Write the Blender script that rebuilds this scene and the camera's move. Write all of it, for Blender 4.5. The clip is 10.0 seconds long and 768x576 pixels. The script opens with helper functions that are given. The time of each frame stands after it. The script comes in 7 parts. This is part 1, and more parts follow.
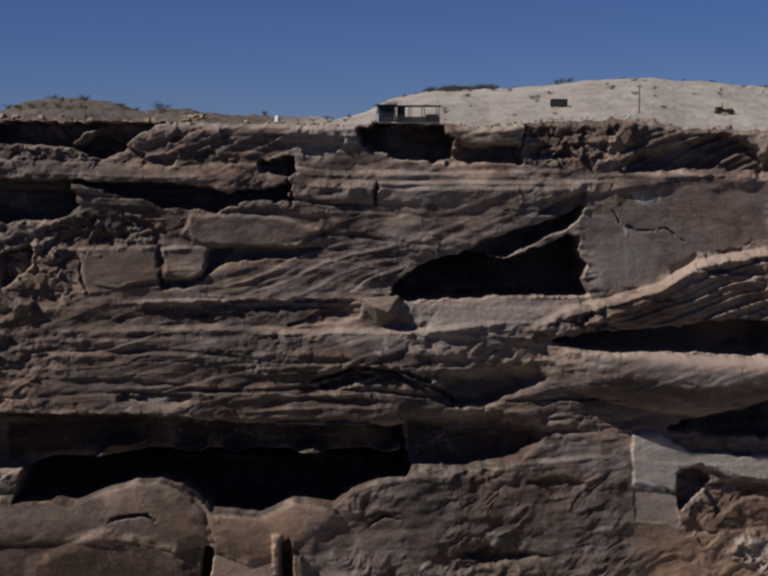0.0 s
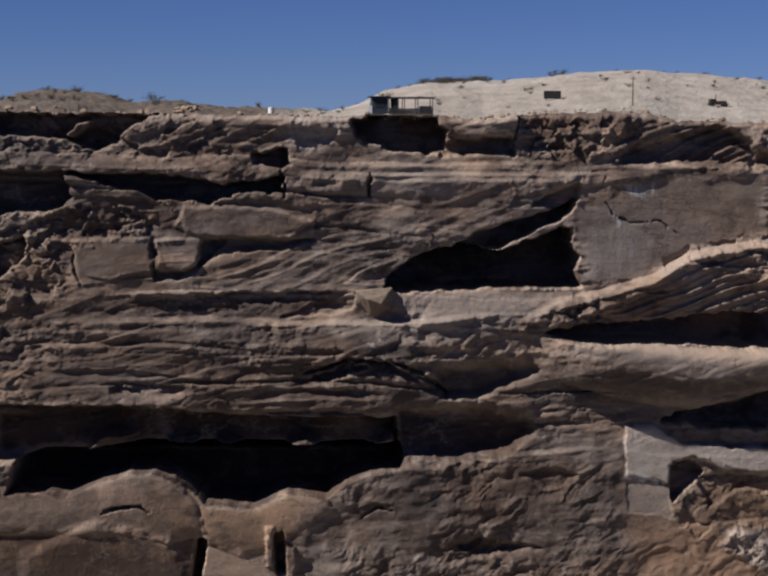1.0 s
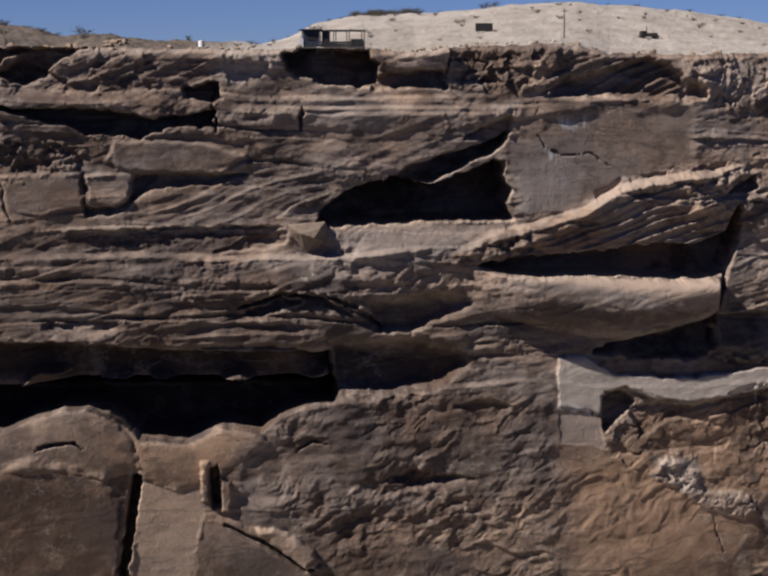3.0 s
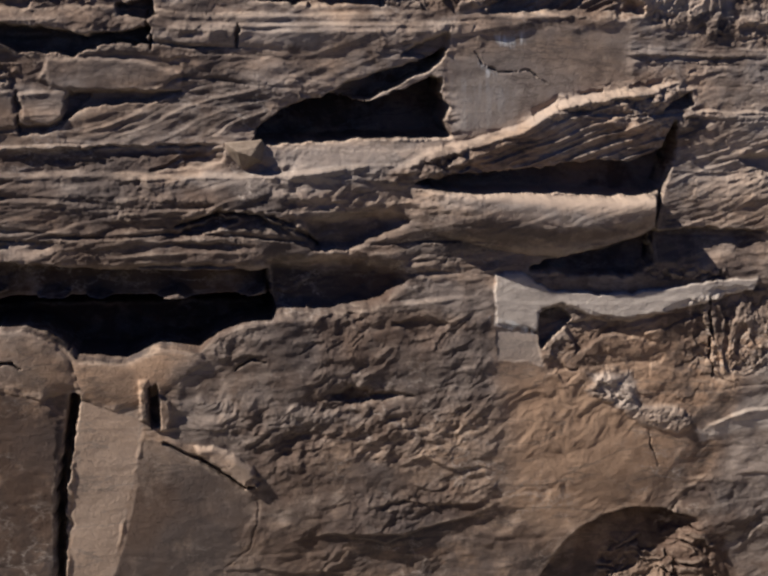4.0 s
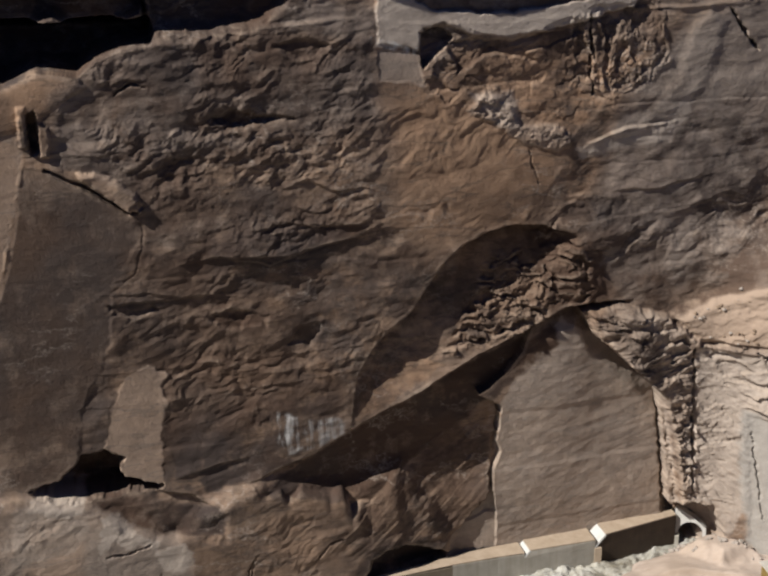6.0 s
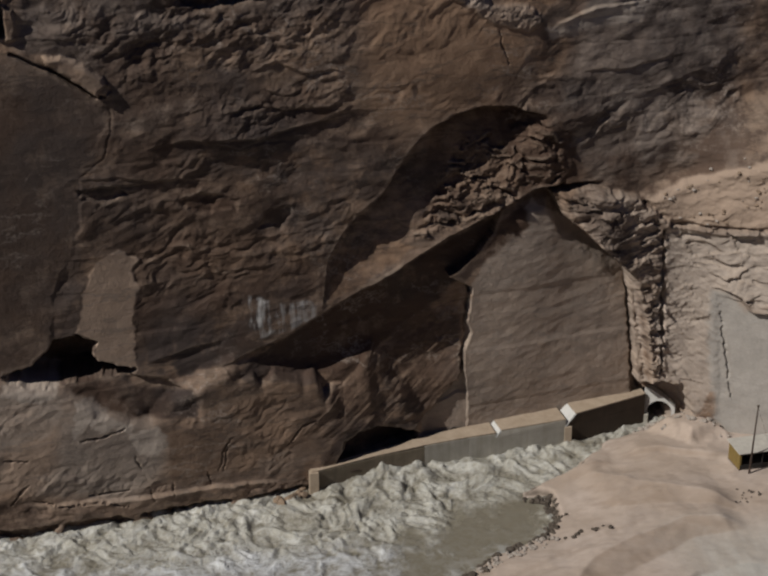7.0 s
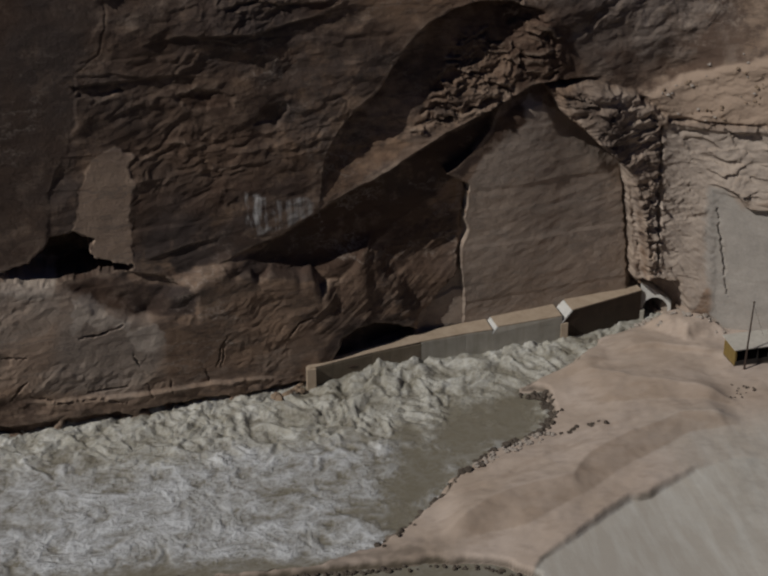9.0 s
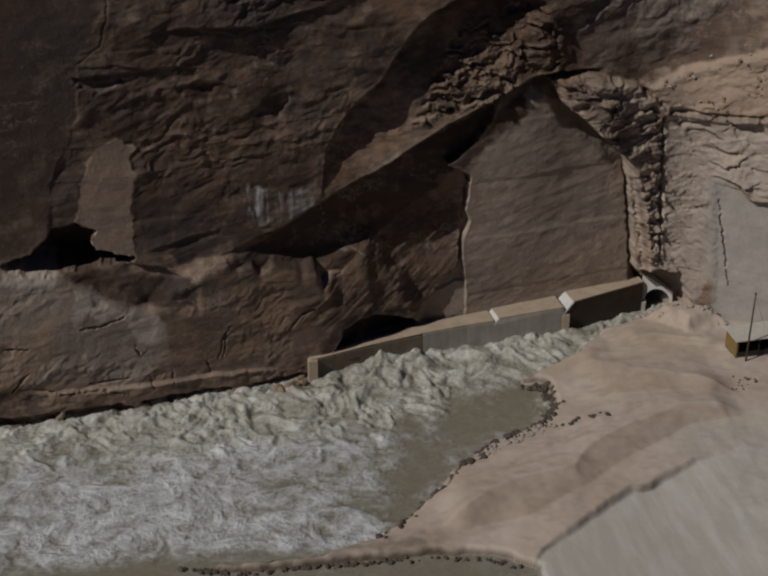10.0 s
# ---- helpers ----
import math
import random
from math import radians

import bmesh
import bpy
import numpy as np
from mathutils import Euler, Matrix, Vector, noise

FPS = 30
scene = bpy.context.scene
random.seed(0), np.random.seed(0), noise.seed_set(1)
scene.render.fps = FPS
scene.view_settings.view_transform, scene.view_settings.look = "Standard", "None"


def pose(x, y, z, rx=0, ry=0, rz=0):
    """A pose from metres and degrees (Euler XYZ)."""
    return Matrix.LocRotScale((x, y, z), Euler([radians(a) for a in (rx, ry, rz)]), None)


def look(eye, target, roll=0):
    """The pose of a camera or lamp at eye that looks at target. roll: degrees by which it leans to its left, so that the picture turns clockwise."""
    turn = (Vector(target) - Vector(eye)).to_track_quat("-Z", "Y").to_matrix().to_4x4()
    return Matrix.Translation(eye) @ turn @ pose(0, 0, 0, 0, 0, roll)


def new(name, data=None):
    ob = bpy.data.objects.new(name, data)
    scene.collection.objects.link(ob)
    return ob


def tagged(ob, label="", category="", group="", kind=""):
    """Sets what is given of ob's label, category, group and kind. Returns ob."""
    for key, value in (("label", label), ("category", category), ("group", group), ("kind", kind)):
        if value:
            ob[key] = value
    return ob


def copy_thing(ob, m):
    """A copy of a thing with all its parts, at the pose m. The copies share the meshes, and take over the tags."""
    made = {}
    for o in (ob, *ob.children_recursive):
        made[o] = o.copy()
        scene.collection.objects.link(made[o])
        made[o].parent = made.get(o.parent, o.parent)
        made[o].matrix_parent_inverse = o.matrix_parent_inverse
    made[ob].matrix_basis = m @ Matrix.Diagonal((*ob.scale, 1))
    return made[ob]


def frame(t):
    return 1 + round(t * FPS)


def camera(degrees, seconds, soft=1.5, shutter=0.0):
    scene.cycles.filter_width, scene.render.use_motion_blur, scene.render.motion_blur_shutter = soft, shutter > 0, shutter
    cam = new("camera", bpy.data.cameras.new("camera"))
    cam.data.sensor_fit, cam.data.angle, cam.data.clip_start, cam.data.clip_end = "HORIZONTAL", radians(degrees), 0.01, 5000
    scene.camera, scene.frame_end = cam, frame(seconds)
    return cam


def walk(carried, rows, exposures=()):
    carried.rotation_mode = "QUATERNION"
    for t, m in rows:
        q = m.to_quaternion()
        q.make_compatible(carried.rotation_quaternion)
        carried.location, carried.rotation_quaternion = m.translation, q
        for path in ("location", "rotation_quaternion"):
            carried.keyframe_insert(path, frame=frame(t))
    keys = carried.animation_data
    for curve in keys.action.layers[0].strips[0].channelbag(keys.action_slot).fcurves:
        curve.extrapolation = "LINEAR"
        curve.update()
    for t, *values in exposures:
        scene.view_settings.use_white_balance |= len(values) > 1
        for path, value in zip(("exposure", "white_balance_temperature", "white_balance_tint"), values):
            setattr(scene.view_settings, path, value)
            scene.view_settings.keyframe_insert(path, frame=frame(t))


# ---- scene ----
cam = camera(25.97, 10.0, soft=2.4)
walk(cam, [
    (0.0, pose(0, 0, 200, 85.130, 0, 0.000) @ pose(0, 0, 0, 0, 0, 0.002)),
    (0.5, pose(0, 0, 200, 85.004, 0, -0.086) @ pose(0, 0, 0, 0, 0, 0.056)),
    (1.0, pose(0, 0, 200, 84.849, 0, -0.230) @ pose(0, 0, 0, 0, 0, 0.072)),
    (1.5, pose(0, 0, 200, 84.590, 0, -0.511) @ pose(0, 0, 0, 0, 0, 0.053)),
    (2.0, pose(0, 0, 200, 84.152, 0, -0.973) @ pose(0, 0, 0, 0, 0, 0.005)),
    (3.5, pose(0, 0, 200, 81.346, 0, -3.572) @ pose(0, 0, 0, 0, 0, -0.156)),
    (4.0, pose(0, 0, 200, 79.754, 0, -4.701) @ pose(0, 0, 0, 0, 0, -0.087)),
    (4.5, pose(0, 0, 200, 77.753, 0, -5.843) @ pose(0, 0, 0, 0, 0, 0.038)),
    (5.0, pose(0, 0, 200, 75.353, 0, -6.944) @ pose(0, 0, 0, 0, 0, -0.016)),
    (5.5, pose(0, 0, 200, 72.754, 0, -7.969) @ pose(0, 0, 0, 0, 0, -0.064)),
    (6.0, pose(0, 0, 200, 70.224, 0, -8.857) @ pose(0, 0, 0, 0, 0, 0.022)),
    (7.5, pose(0, 0, 200, 64.776, 0, -10.181) @ pose(0, 0, 0, 0, 0, -0.038)),
    (8.0, pose(0, 0, 200, 63.757, 0, -10.194) @ pose(0, 0, 0, 0, 0, -0.056)),
    (8.5, pose(0, 0, 200, 63.067, 0, -10.137) @ pose(0, 0, 0, 0, 0, -0.012)),
    (9.0, pose(0, 0, 200, 62.646, 0, -10.062) @ pose(0, 0, 0, 0, 0, -0.025)),
    (9.5, pose(0, 0, 200, 62.436, 0, -10.021) @ pose(0, 0, 0, 0, 0, -0.040)),
    (10.0, pose(0, 0, 200, 62.357, 0, -10.000) @ pose(0, 0, 0, 0, 0, -0.044)),
], exposures=[(0, 0.09, 5960, 13), (0.5, 0.35, 5990, 13), (1.0, 0.45, 6020, 13), (2.2, 0.51, 6080, 14), (3.5, 0.8, 6180, 13), (4.5, 0.99, 6250, 11), (5.5, 0.81, 6230, 11), (6.2, 0.21, 6250, 10), (7.5, -0.65, 6150, 10), (10, -0.91, 6150, 10)])

# ---- world, sun ----
SUN_WAY = Vector((-1.0, -0.43, 1.0)).normalized()
world = bpy.data.worlds.new("sky")
scene.world = world
world.use_nodes = True
wn = world.node_tree.nodes
sky = wn.new("ShaderNodeTexSky")
sky.sky_type = "NISHITA"
sky.sun_disc = False
sky.sun_elevation = math.asin(SUN_WAY.z)
sky.sun_rotation = math.atan2(SUN_WAY.x, SUN_WAY.y)
sky.altitude = 4000
sky.air_density = 1.0
sky.dust_density = 0.0
sky.ozone_density = 2.0
tint = wn.new("ShaderNodeMix")
tint.data_type, tint.blend_type = "RGBA", "MULTIPLY"
tint.inputs[0].default_value = 1.0
tint.inputs[7].default_value = (0.63, 0.75, 1.18, 1)
world.node_tree.links.new(sky.outputs[0], tint.inputs[6])
world.node_tree.links.new(tint.outputs[2], wn["Background"].inputs[0])
wn["Background"].inputs[1].default_value = 0.0312
sun = new("sun", bpy.data.lights.new("sun", "SUN"))
sun.data.energy = 5.0
sun.data.angle = radians(0.53)
sun.data.color = (1.0, 0.93, 0.82)
sun.matrix_world = look(SUN_WAY * 500, (0, 0, 0))


# ---- numeric helpers ----
def table(seed):
    return np.random.RandomState(seed).rand(256, 256)


def vnoise(a, b, seed):
    """Smooth gradient noise, about -1..1."""
    ang = table(seed) * 2 * np.pi
    ca, sa = np.cos(ang), np.sin(ang)
    ia, ib = np.floor(a).astype(int), np.floor(b).astype(int)
    fa, fb = a - ia, b - ib
    g = lambda p, q: ca[(ia + p) & 255, (ib + q) & 255] * (fa - p) + sa[(ia + p) & 255, (ib + q) & 255] * (fb - q)
    ua, ub = fa ** 3 * (fa * (fa * 6 - 15) + 10), fb ** 3 * (fb * (fb * 6 - 15) + 10)
    lo = g(0, 0) * (1 - ua) + g(1, 0) * ua
    hi = g(0, 1) * (1 - ua) + g(1, 1) * ua
    return (lo * (1 - ub) + hi * ub) * 1.5


def fbm(a, b, seed, octaves=4, gain=0.5):
    out, amp = 0, 1.0
    for k in range(octaves):
        out = out + amp * vnoise(a + 17.3 * k, b - 9.1 * k, seed + k)
        a, b, amp = 1.6 * a - 1.2 * b, 1.2 * a + 1.6 * b, amp * gain
    return out


def ridged(a, b, seed, octaves=4):
    out, amp = 0, 1.0
    for k in range(octaves):
        out = out + amp * (1 - 2 * np.abs(vnoise(a + 5.7 * k, b + 3.9 * k, seed + k)))
        a, b, amp = 1.9 * a - 0.62 * b, 0.62 * a + 1.9 * b, amp * 0.5
    return out


def hashed(i, j, seed):
    return table(seed)[i.astype(int) & 255, j.astype(int) & 255]


def cells(a, b, seed):
    """Broken facets: each cell has its own height and tilt."""
    ia, ib = np.floor(a), np.floor(b)
    best, out = np.full(a.shape, 9.0), np.zeros(a.shape)
    for p in (-1, 0, 1):
        for q in (-1, 0, 1):
            ci, cj = ia + p, ib + q
            da = a - ci - hashed(ci, cj, seed)
            db = b - cj - hashed(ci, cj, seed + 1)
            dist = da * da + db * db
            h = hashed(ci, cj, seed + 2) * 2 - 1 + 1.3 * da * (hashed(ci, cj, seed + 3) - 0.5) + 1.6 * db * (hashed(ci, cj, seed + 4) - 0.5)
            near = dist < best
            best, out = np.where(near, dist, best), np.where(near, h, out)
    return out


def smooth(v):
    v = np.clip(v, 0, 1)
    return v * v * (3 - 2 * v)


def sdf(px, pz, outline):
    """Signed distance to a closed outline, positive inside."""
    best = np.full(px.shape, 1e18)
    inside = np.zeros(px.shape, bool)
    for (ax, az), (bx, bz) in zip(outline, outline[1:] + outline[:1]):
        ex, ez = bx - ax, bz - az
        k = np.clip(((px - ax) * ex + (pz - az) * ez) / (ex * ex + ez * ez + 1e-9), 0, 1)
        best = np.minimum(best, (px - ax - k * ex) ** 2 + (pz - az - k * ez) ** 2)
        cross = (az > pz) != (bz > pz)
        inside ^= cross & (px < ex * (pz - az) / (ez if abs(ez) > 1e-9 else 1e-9) + ax)
    return np.sqrt(best) * np.where(inside, 1, -1)


def grid_mesh(name, gx, gy, gz, fields, material):
    """A sheet from three 2D arrays, with named float fields on its points."""
    rows, cols = gx.shape
    me = bpy.data.meshes.new(name)
    me.vertices.add(rows * cols)
    me.vertices.foreach_set("co", np.stack([gx, gy, gz], -1).astype(np.float32).ravel())
    i = np.arange(rows * cols).reshape(rows, cols)
    quads = np.stack([i[:-1, :-1], i[:-1, 1:], i[1:, 1:], i[1:, :-1]], -1).reshape(-1, 4)
    n = len(quads)
    me.loops.add(n * 4)
    me.loops.foreach_set("vertex_index", quads.astype(np.int32).ravel())
    me.polygons.add(n)
    me.polygons.foreach_set("loop_start", np.arange(0, n * 4, 4, dtype=np.int32))
    me.update(calc_edges=True)
    for key, values in fields.items():
        me.attributes.new(key, "FLOAT", "POINT").data.foreach_set("value", values.astype(np.float32).ravel())
    me.materials.append(material)
    me.shade_smooth()
    return new(name, me)


# ---- materials ----
class Mat:
    def __init__(self, name, rough=0.9):
        self.m = bpy.data.materials.new(name)
        self.m.use_nodes = True
        self.t = self.m.node_tree
        self.p = self.t.nodes["Principled BSDF"]
        self.p.inputs["Roughness"].default_value = rough
        self.co = self.t.nodes.new("ShaderNodeTexCoord").outputs["Object"]

    def node(self, kind, **inputs):
        n = self.t.nodes.new(kind)
        for key, v in inputs.items():
            self.put(n.inputs[key.replace("_", " ")], v)
        return n

    def put(self, socket, v):
        if isinstance(v, bpy.types.NodeSocket):
            self.t.links.new(v, socket)
        else:
            socket.default_value = v

    def noise(self, scale, detail=6, stretch=(1, 1, 1), turn=(0, 0, 0), rough=0.6):
        mp = self.node("ShaderNodeMapping", Vector=self.co, Scale=stretch, Rotation=turn)
        return self.node("ShaderNodeTexNoise", Vector=mp.outputs[0], Scale=scale, Detail=detail, Roughness=rough).outputs["Fac"]

    def ramp(self, fac, a, b, lo=0.0, hi=1.0):
        n = self.node("ShaderNodeMapRange", Value=fac)
        for key, v in (("From Min", a), ("From Max", b), ("To Min", lo), ("To Max", hi)):
            n.inputs[key].default_value = v
        return n.outputs[0]

    def mix(self, fac, a, b, blend="MIX"):
        n = self.t.nodes.new("ShaderNodeMix")
        n.data_type, n.blend_type = "RGBA", blend
        for socket, v in zip((n.inputs[0], n.inputs[6], n.inputs[7]), (fac, a, b)):
            self.put(socket, (*v, 1) if isinstance(v, tuple) and len(v) == 3 else v)
        return n.outputs[2]

    def field(self, name):
        n = self.t.nodes.new("ShaderNodeAttribute")
        n.attribute_name = name
        return n.outputs["Fac"]

    def math(self, op, a, b):
        n = self.t.nodes.new("ShaderNodeMath")
        n.operation = op
        self.put(n.inputs[0], a)
        self.put(n.inputs[1], b)
        return n.outputs[0]

    def done(self, colour, height=None, strength=0.5, distance=0.3):
        self.put(self.p.inputs["Base Color"], (*colour, 1) if isinstance(colour, tuple) else colour)
        if height is not None:
            b = self.node("ShaderNodeBump", Height=height, Strength=strength, Distance=distance)
            self.put(self.p.inputs["Normal"], b.outputs[0])
        return self.m


def sandstone():
    m = Mat("sandstone", 0.92)
    big = m.noise(0.03, 5)
    beds = m.noise(0.4, 3, (0.08, 0.08, 1.0), (0, 0.06, 0))
    cross = m.noise(0.8, 5, (0.15, 0.15, 1.2), (0, 0.5, 0))
    mid = m.noise(0.25, 8)
    grain = m.noise(1.6, 8, rough=0.7)
    runs = m.noise(0.35, 4, (1.0, 1.0, 0.2))
    blot = m.noise(0.09, 8, (1.0, 1.0, 1.5), (0, 0.3, 0), 0.65)
    c = m.mix(m.ramp(big, 0.35, 0.65), (0.226, 0.154, 0.112), (0.269, 0.197, 0.148))
    c = m.mix(m.ramp(beds, 0.48, 0.7, 0, 0.6), c, (0.187, 0.129, 0.09))
    c = m.mix(m.ramp(cross, 0.5, 0.75, 0, 0.4), c, (0.359, 0.281, 0.211))
    c = m.mix(m.ramp(mid, 0.46, 0.66, 0, 0.75), c, (0.133, 0.098, 0.078))
    warm = m.ramp(m.math("ADD", m.noise(0.045, 5, (1, 1, 1.3)), m.math("MULTIPLY", m.noise(0.2, 5), 0.5)), 0.74, 0.9, 0, 0.6)
    c = m.mix(warm, c, (0.3, 0.195, 0.123))
    c = m.mix(m.field("tan"), c, m.mix(m.ramp(mid, 0.35, 0.65), (0.211, 0.125, 0.074), (0.328, 0.211, 0.133)))
    c = m.mix(m.field("grey"), c, m.mix(m.ramp(mid, 0.35, 0.65), (0.148, 0.125, 0.113), (0.242, 0.209, 0.187)))
    part_line = m.math("ABSOLUTE", m.math("SUBTRACT", m.noise(0.10, 5, (0.35, 0.35, 1.3), (0, 0.15, 0)), 0.5), 0.0)
    c = m.mix(m.ramp(part_line, 0.0, 0.022, 0.6, 0.0), c, (0.078, 0.058, 0.047))
    c = m.mix(m.field("pale"), c, m.mix(m.ramp(mid, 0.35, 0.7), (0.42, 0.36, 0.31), (0.32, 0.272, 0.235)))
    c = m.mix(m.field("ash"), c, m.mix(m.ramp(mid, 0.35, 0.7), (0.37, 0.35, 0.325), (0.30, 0.285, 0.265)))
    # ledge tops lightened in colour, as if in stronger sun
    c = m.mix(m.math("MULTIPLY", m.field("ledge_light"), m.ramp(mid, 0.25, 0.6, 0.4, 1.0)), c, (0.367, 0.285, 0.211))
    # colour of the soil slope, also used for painted highlights on ledges
    soil_lit = m.mix(m.ramp(grain, 0.3, 0.7), (0.382, 0.292, 0.226), (0.296, 0.222, 0.168))
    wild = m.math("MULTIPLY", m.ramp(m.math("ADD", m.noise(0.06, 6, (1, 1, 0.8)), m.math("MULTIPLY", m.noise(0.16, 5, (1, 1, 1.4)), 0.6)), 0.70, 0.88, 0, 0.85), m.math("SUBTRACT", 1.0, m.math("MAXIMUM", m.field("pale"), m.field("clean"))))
    # this field holds desert varnish and also shade painted under overhangs
    stain_shade = m.math("MAXIMUM", m.field("stain_shade"), wild)
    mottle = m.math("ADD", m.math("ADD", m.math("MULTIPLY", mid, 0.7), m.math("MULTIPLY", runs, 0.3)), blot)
    mottle = m.math("ADD", mottle, m.math("MULTIPLY", m.math("SUBTRACT", stain_shade, 0.5), 0.32))
    varnish_shade = m.math("MULTIPLY", stain_shade, m.ramp(mottle, 0.83, 1.12, 0.15, 1.0))
    c = m.mix(varnish_shade, c, m.mix(m.ramp(big, 0.42, 0.58), (0.052, 0.037, 0.032), (0.074, 0.043, 0.028)))
    thread = m.math("ABSOLUTE", m.math("SUBTRACT", m.noise(0.12, 7, (0.7, 0.7, 1.2), (0, 0.35, 0), 0.6), 0.5), 0.0)
    wisps = m.math("MULTIPLY", m.ramp(thread, 0.0, 0.03, 1.0, 0.0), m.math("MULTIPLY", m.ramp(m.noise(0.05, 4), 0.5, 0.62), m.ramp(grain, 0.4, 0.6, 0.1, 0.6)))
    c = m.mix(wisps, c, (0.34, 0.29, 0.25))
    c = m.mix(m.math("MULTIPLY", m.field("worn"), m.ramp(grain, 0.35, 0.6, 0.35, 0.75)), c, (0.30, 0.232, 0.178))
    c = m.mix(m.field("soil_lit"), c, soil_lit)
    lime = m.math("MULTIPLY", m.field("chalk"), m.ramp(m.math("ADD", m.math("MULTIPLY", m.noise(0.8, 4, (1.0, 1.0, 0.1)), 0.6), m.math("MULTIPLY", mid, 0.4)), 0.44, 0.6))
    c = m.mix(lime, c, (0.468, 0.468, 0.468))
    c = m.mix(1.0, c, m.mix(grain, (0.74, 0.73, 0.72), (1.18, 1.17, 1.16)), "MULTIPLY")
    h = m.math("ADD", m.math("MULTIPLY", grain, 0.5), m.math("ADD", m.math("MULTIPLY", beds, 0.25), mid))
    return m.done(c, h, 0.55, 0.5)


def slickrock():
    m = Mat("slickrock", 0.95)
    big, mid, grain = m.noise(0.02, 5), m.noise(0.12, 7, (0.5, 1, 1)), m.noise(0.7, 8)
    c = m.mix(m.ramp(big, 0.35, 0.65), (0.269, 0.234, 0.195), (0.32, 0.285, 0.246))
    c = m.mix(m.ramp(mid, 0.46, 0.66, 0, 0.7), c, (0.195, 0.16, 0.129))
    c = m.mix(m.ramp(grain, 0.62, 0.75, 0, 0.5), c, (0.125, 0.109, 0.078))
    c = m.mix(m.field("brown"), c, m.mix(m.ramp(mid, 0.35, 0.7), (0.101, 0.076, 0.056), (0.058, 0.045, 0.036)))
    return m.done(c, m.math("ADD", mid, grain), 0.6, 0.8)


def sand():
    m = Mat("river_sand", 0.95)
    big, mid, grain = m.noise(0.05, 4), m.noise(0.3, 7, (0.5, 1, 1), (0, 0, 0.5)), m.noise(3.0, 6)
    c = m.mix(m.ramp(big, 0.35, 0.65), (0.367, 0.292, 0.234), (0.452, 0.374, 0.32))
    c = m.mix(m.ramp(mid, 0.5, 0.72, 0, 0.6), c, (0.281, 0.218, 0.172))
    c = m.mix(m.field("silt"), c, m.mix(m.ramp(m.noise(0.35, 6, (1, 0.18, 1)), 0.42, 0.75), (0.375, 0.345, 0.305), (0.46, 0.445, 0.412)))
    # scarp faces shaded by a darker, warmer colour
    c = m.mix(m.math("MULTIPLY", m.field("face_shade"), m.ramp(mid, 0.3, 0.6, 0.35, 0.7)), c, (0.30, 0.228, 0.172))
    c = m.mix(m.field("wet"), c, (0.078, 0.062, 0.043))
    return m.done(c, m.math("ADD", mid, m.math("MULTIPLY", grain, 0.3)), 0.5, 0.3)


def river():
    m = Mat("silty_river_water", 0.25)
    warp = m.node("ShaderNodeTexNoise", Vector=m.co, Scale=0.16, Detail=1, Roughness=0.5).outputs["Color"]
    push = m.t.nodes.new("ShaderNodeVectorMath")
    push.operation = "MULTIPLY_ADD"
    m.put(push.inputs[0], warp)
    push.inputs[1].default_value = (5, 5, 0)
    m.put(push.inputs[2], m.co)

    def net(scale, width):
        n = m.node("ShaderNodeTexVoronoi", Vector=push.outputs[0], Scale=scale)
        n.feature = "DISTANCE_TO_EDGE"
        return m.ramp(n.outputs["Distance"], 0.0, width, 1.0, 0.0)

    patches, drift = m.noise(0.035, 4), m.noise(0.035, 6, (0.6, 1, 1), (0, 0, 0.15), 0.6)
    blobs, fine = m.noise(0.22, 5, rough=0.65), m.noise(0.9, 6, rough=0.7)
    foam, wild = m.field("foam"), m.field("wild")
    veins = m.math("MAXIMUM", m.math("MULTIPLY", net(0.36, 0.26), m.ramp(blobs, 0.38, 0.58)), m.math("MULTIPLY", net(0.85, 0.3), m.ramp(fine, 0.42, 0.6, 0, 0.8)))
    veins = m.math("MULTIPLY", veins, m.ramp(drift, 0.38, 0.58, 0.25, 1.0))
    tone = m.math("ADD", wild, m.ramp(patches, 0.35, 0.65, -0.4, 0.4))
    white = m.mix(m.ramp(tone, 0.2, 0.75), (0.43, 0.437, 0.452), (0.42, 0.405, 0.352))
    clumps = m.math("ADD", m.math("MULTIPLY", m.math("SUBTRACT", blobs, 0.5), 1.5), m.math("MULTIPLY", m.math("SUBTRACT", fine, 0.5), 1.1))
    clumps = m.math("ADD", clumps, m.math("MULTIPLY", m.math("SUBTRACT", drift, 0.5), 2.0))
    froth = m.math("ADD", foam, m.math("MULTIPLY", clumps, m.ramp(foam, 0.03, 0.3)))
    c = m.mix(m.ramp(froth, 0.05, 0.85), (0.182, 0.164, 0.124), white)
    lines = m.math("MULTIPLY", m.math("MULTIPLY", m.math("ADD", foam, 0.1), veins), m.ramp(wild, 0.3, 1.0, 1.7, 0.7))
    c = m.mix(lines, c, (0.56, 0.575, 0.59))
    m.put(m.p.inputs["Roughness"], m.ramp(foam, 0, 0.7, 0.22, 0.75))
    rise = m.math("ADD", m.math("ADD", blobs, m.math("MULTIPLY", fine, 0.5)), m.math("MULTIPLY", veins, 0.4))
    return m.done(c, m.math("MULTIPLY", rise, m.ramp(foam, 0.0, 0.4, 0.1, 1.0)), 0.8, 0.5)


ROCK, SLICK, SAND, RIVER = sandstone(), slickrock(), sand(), river()

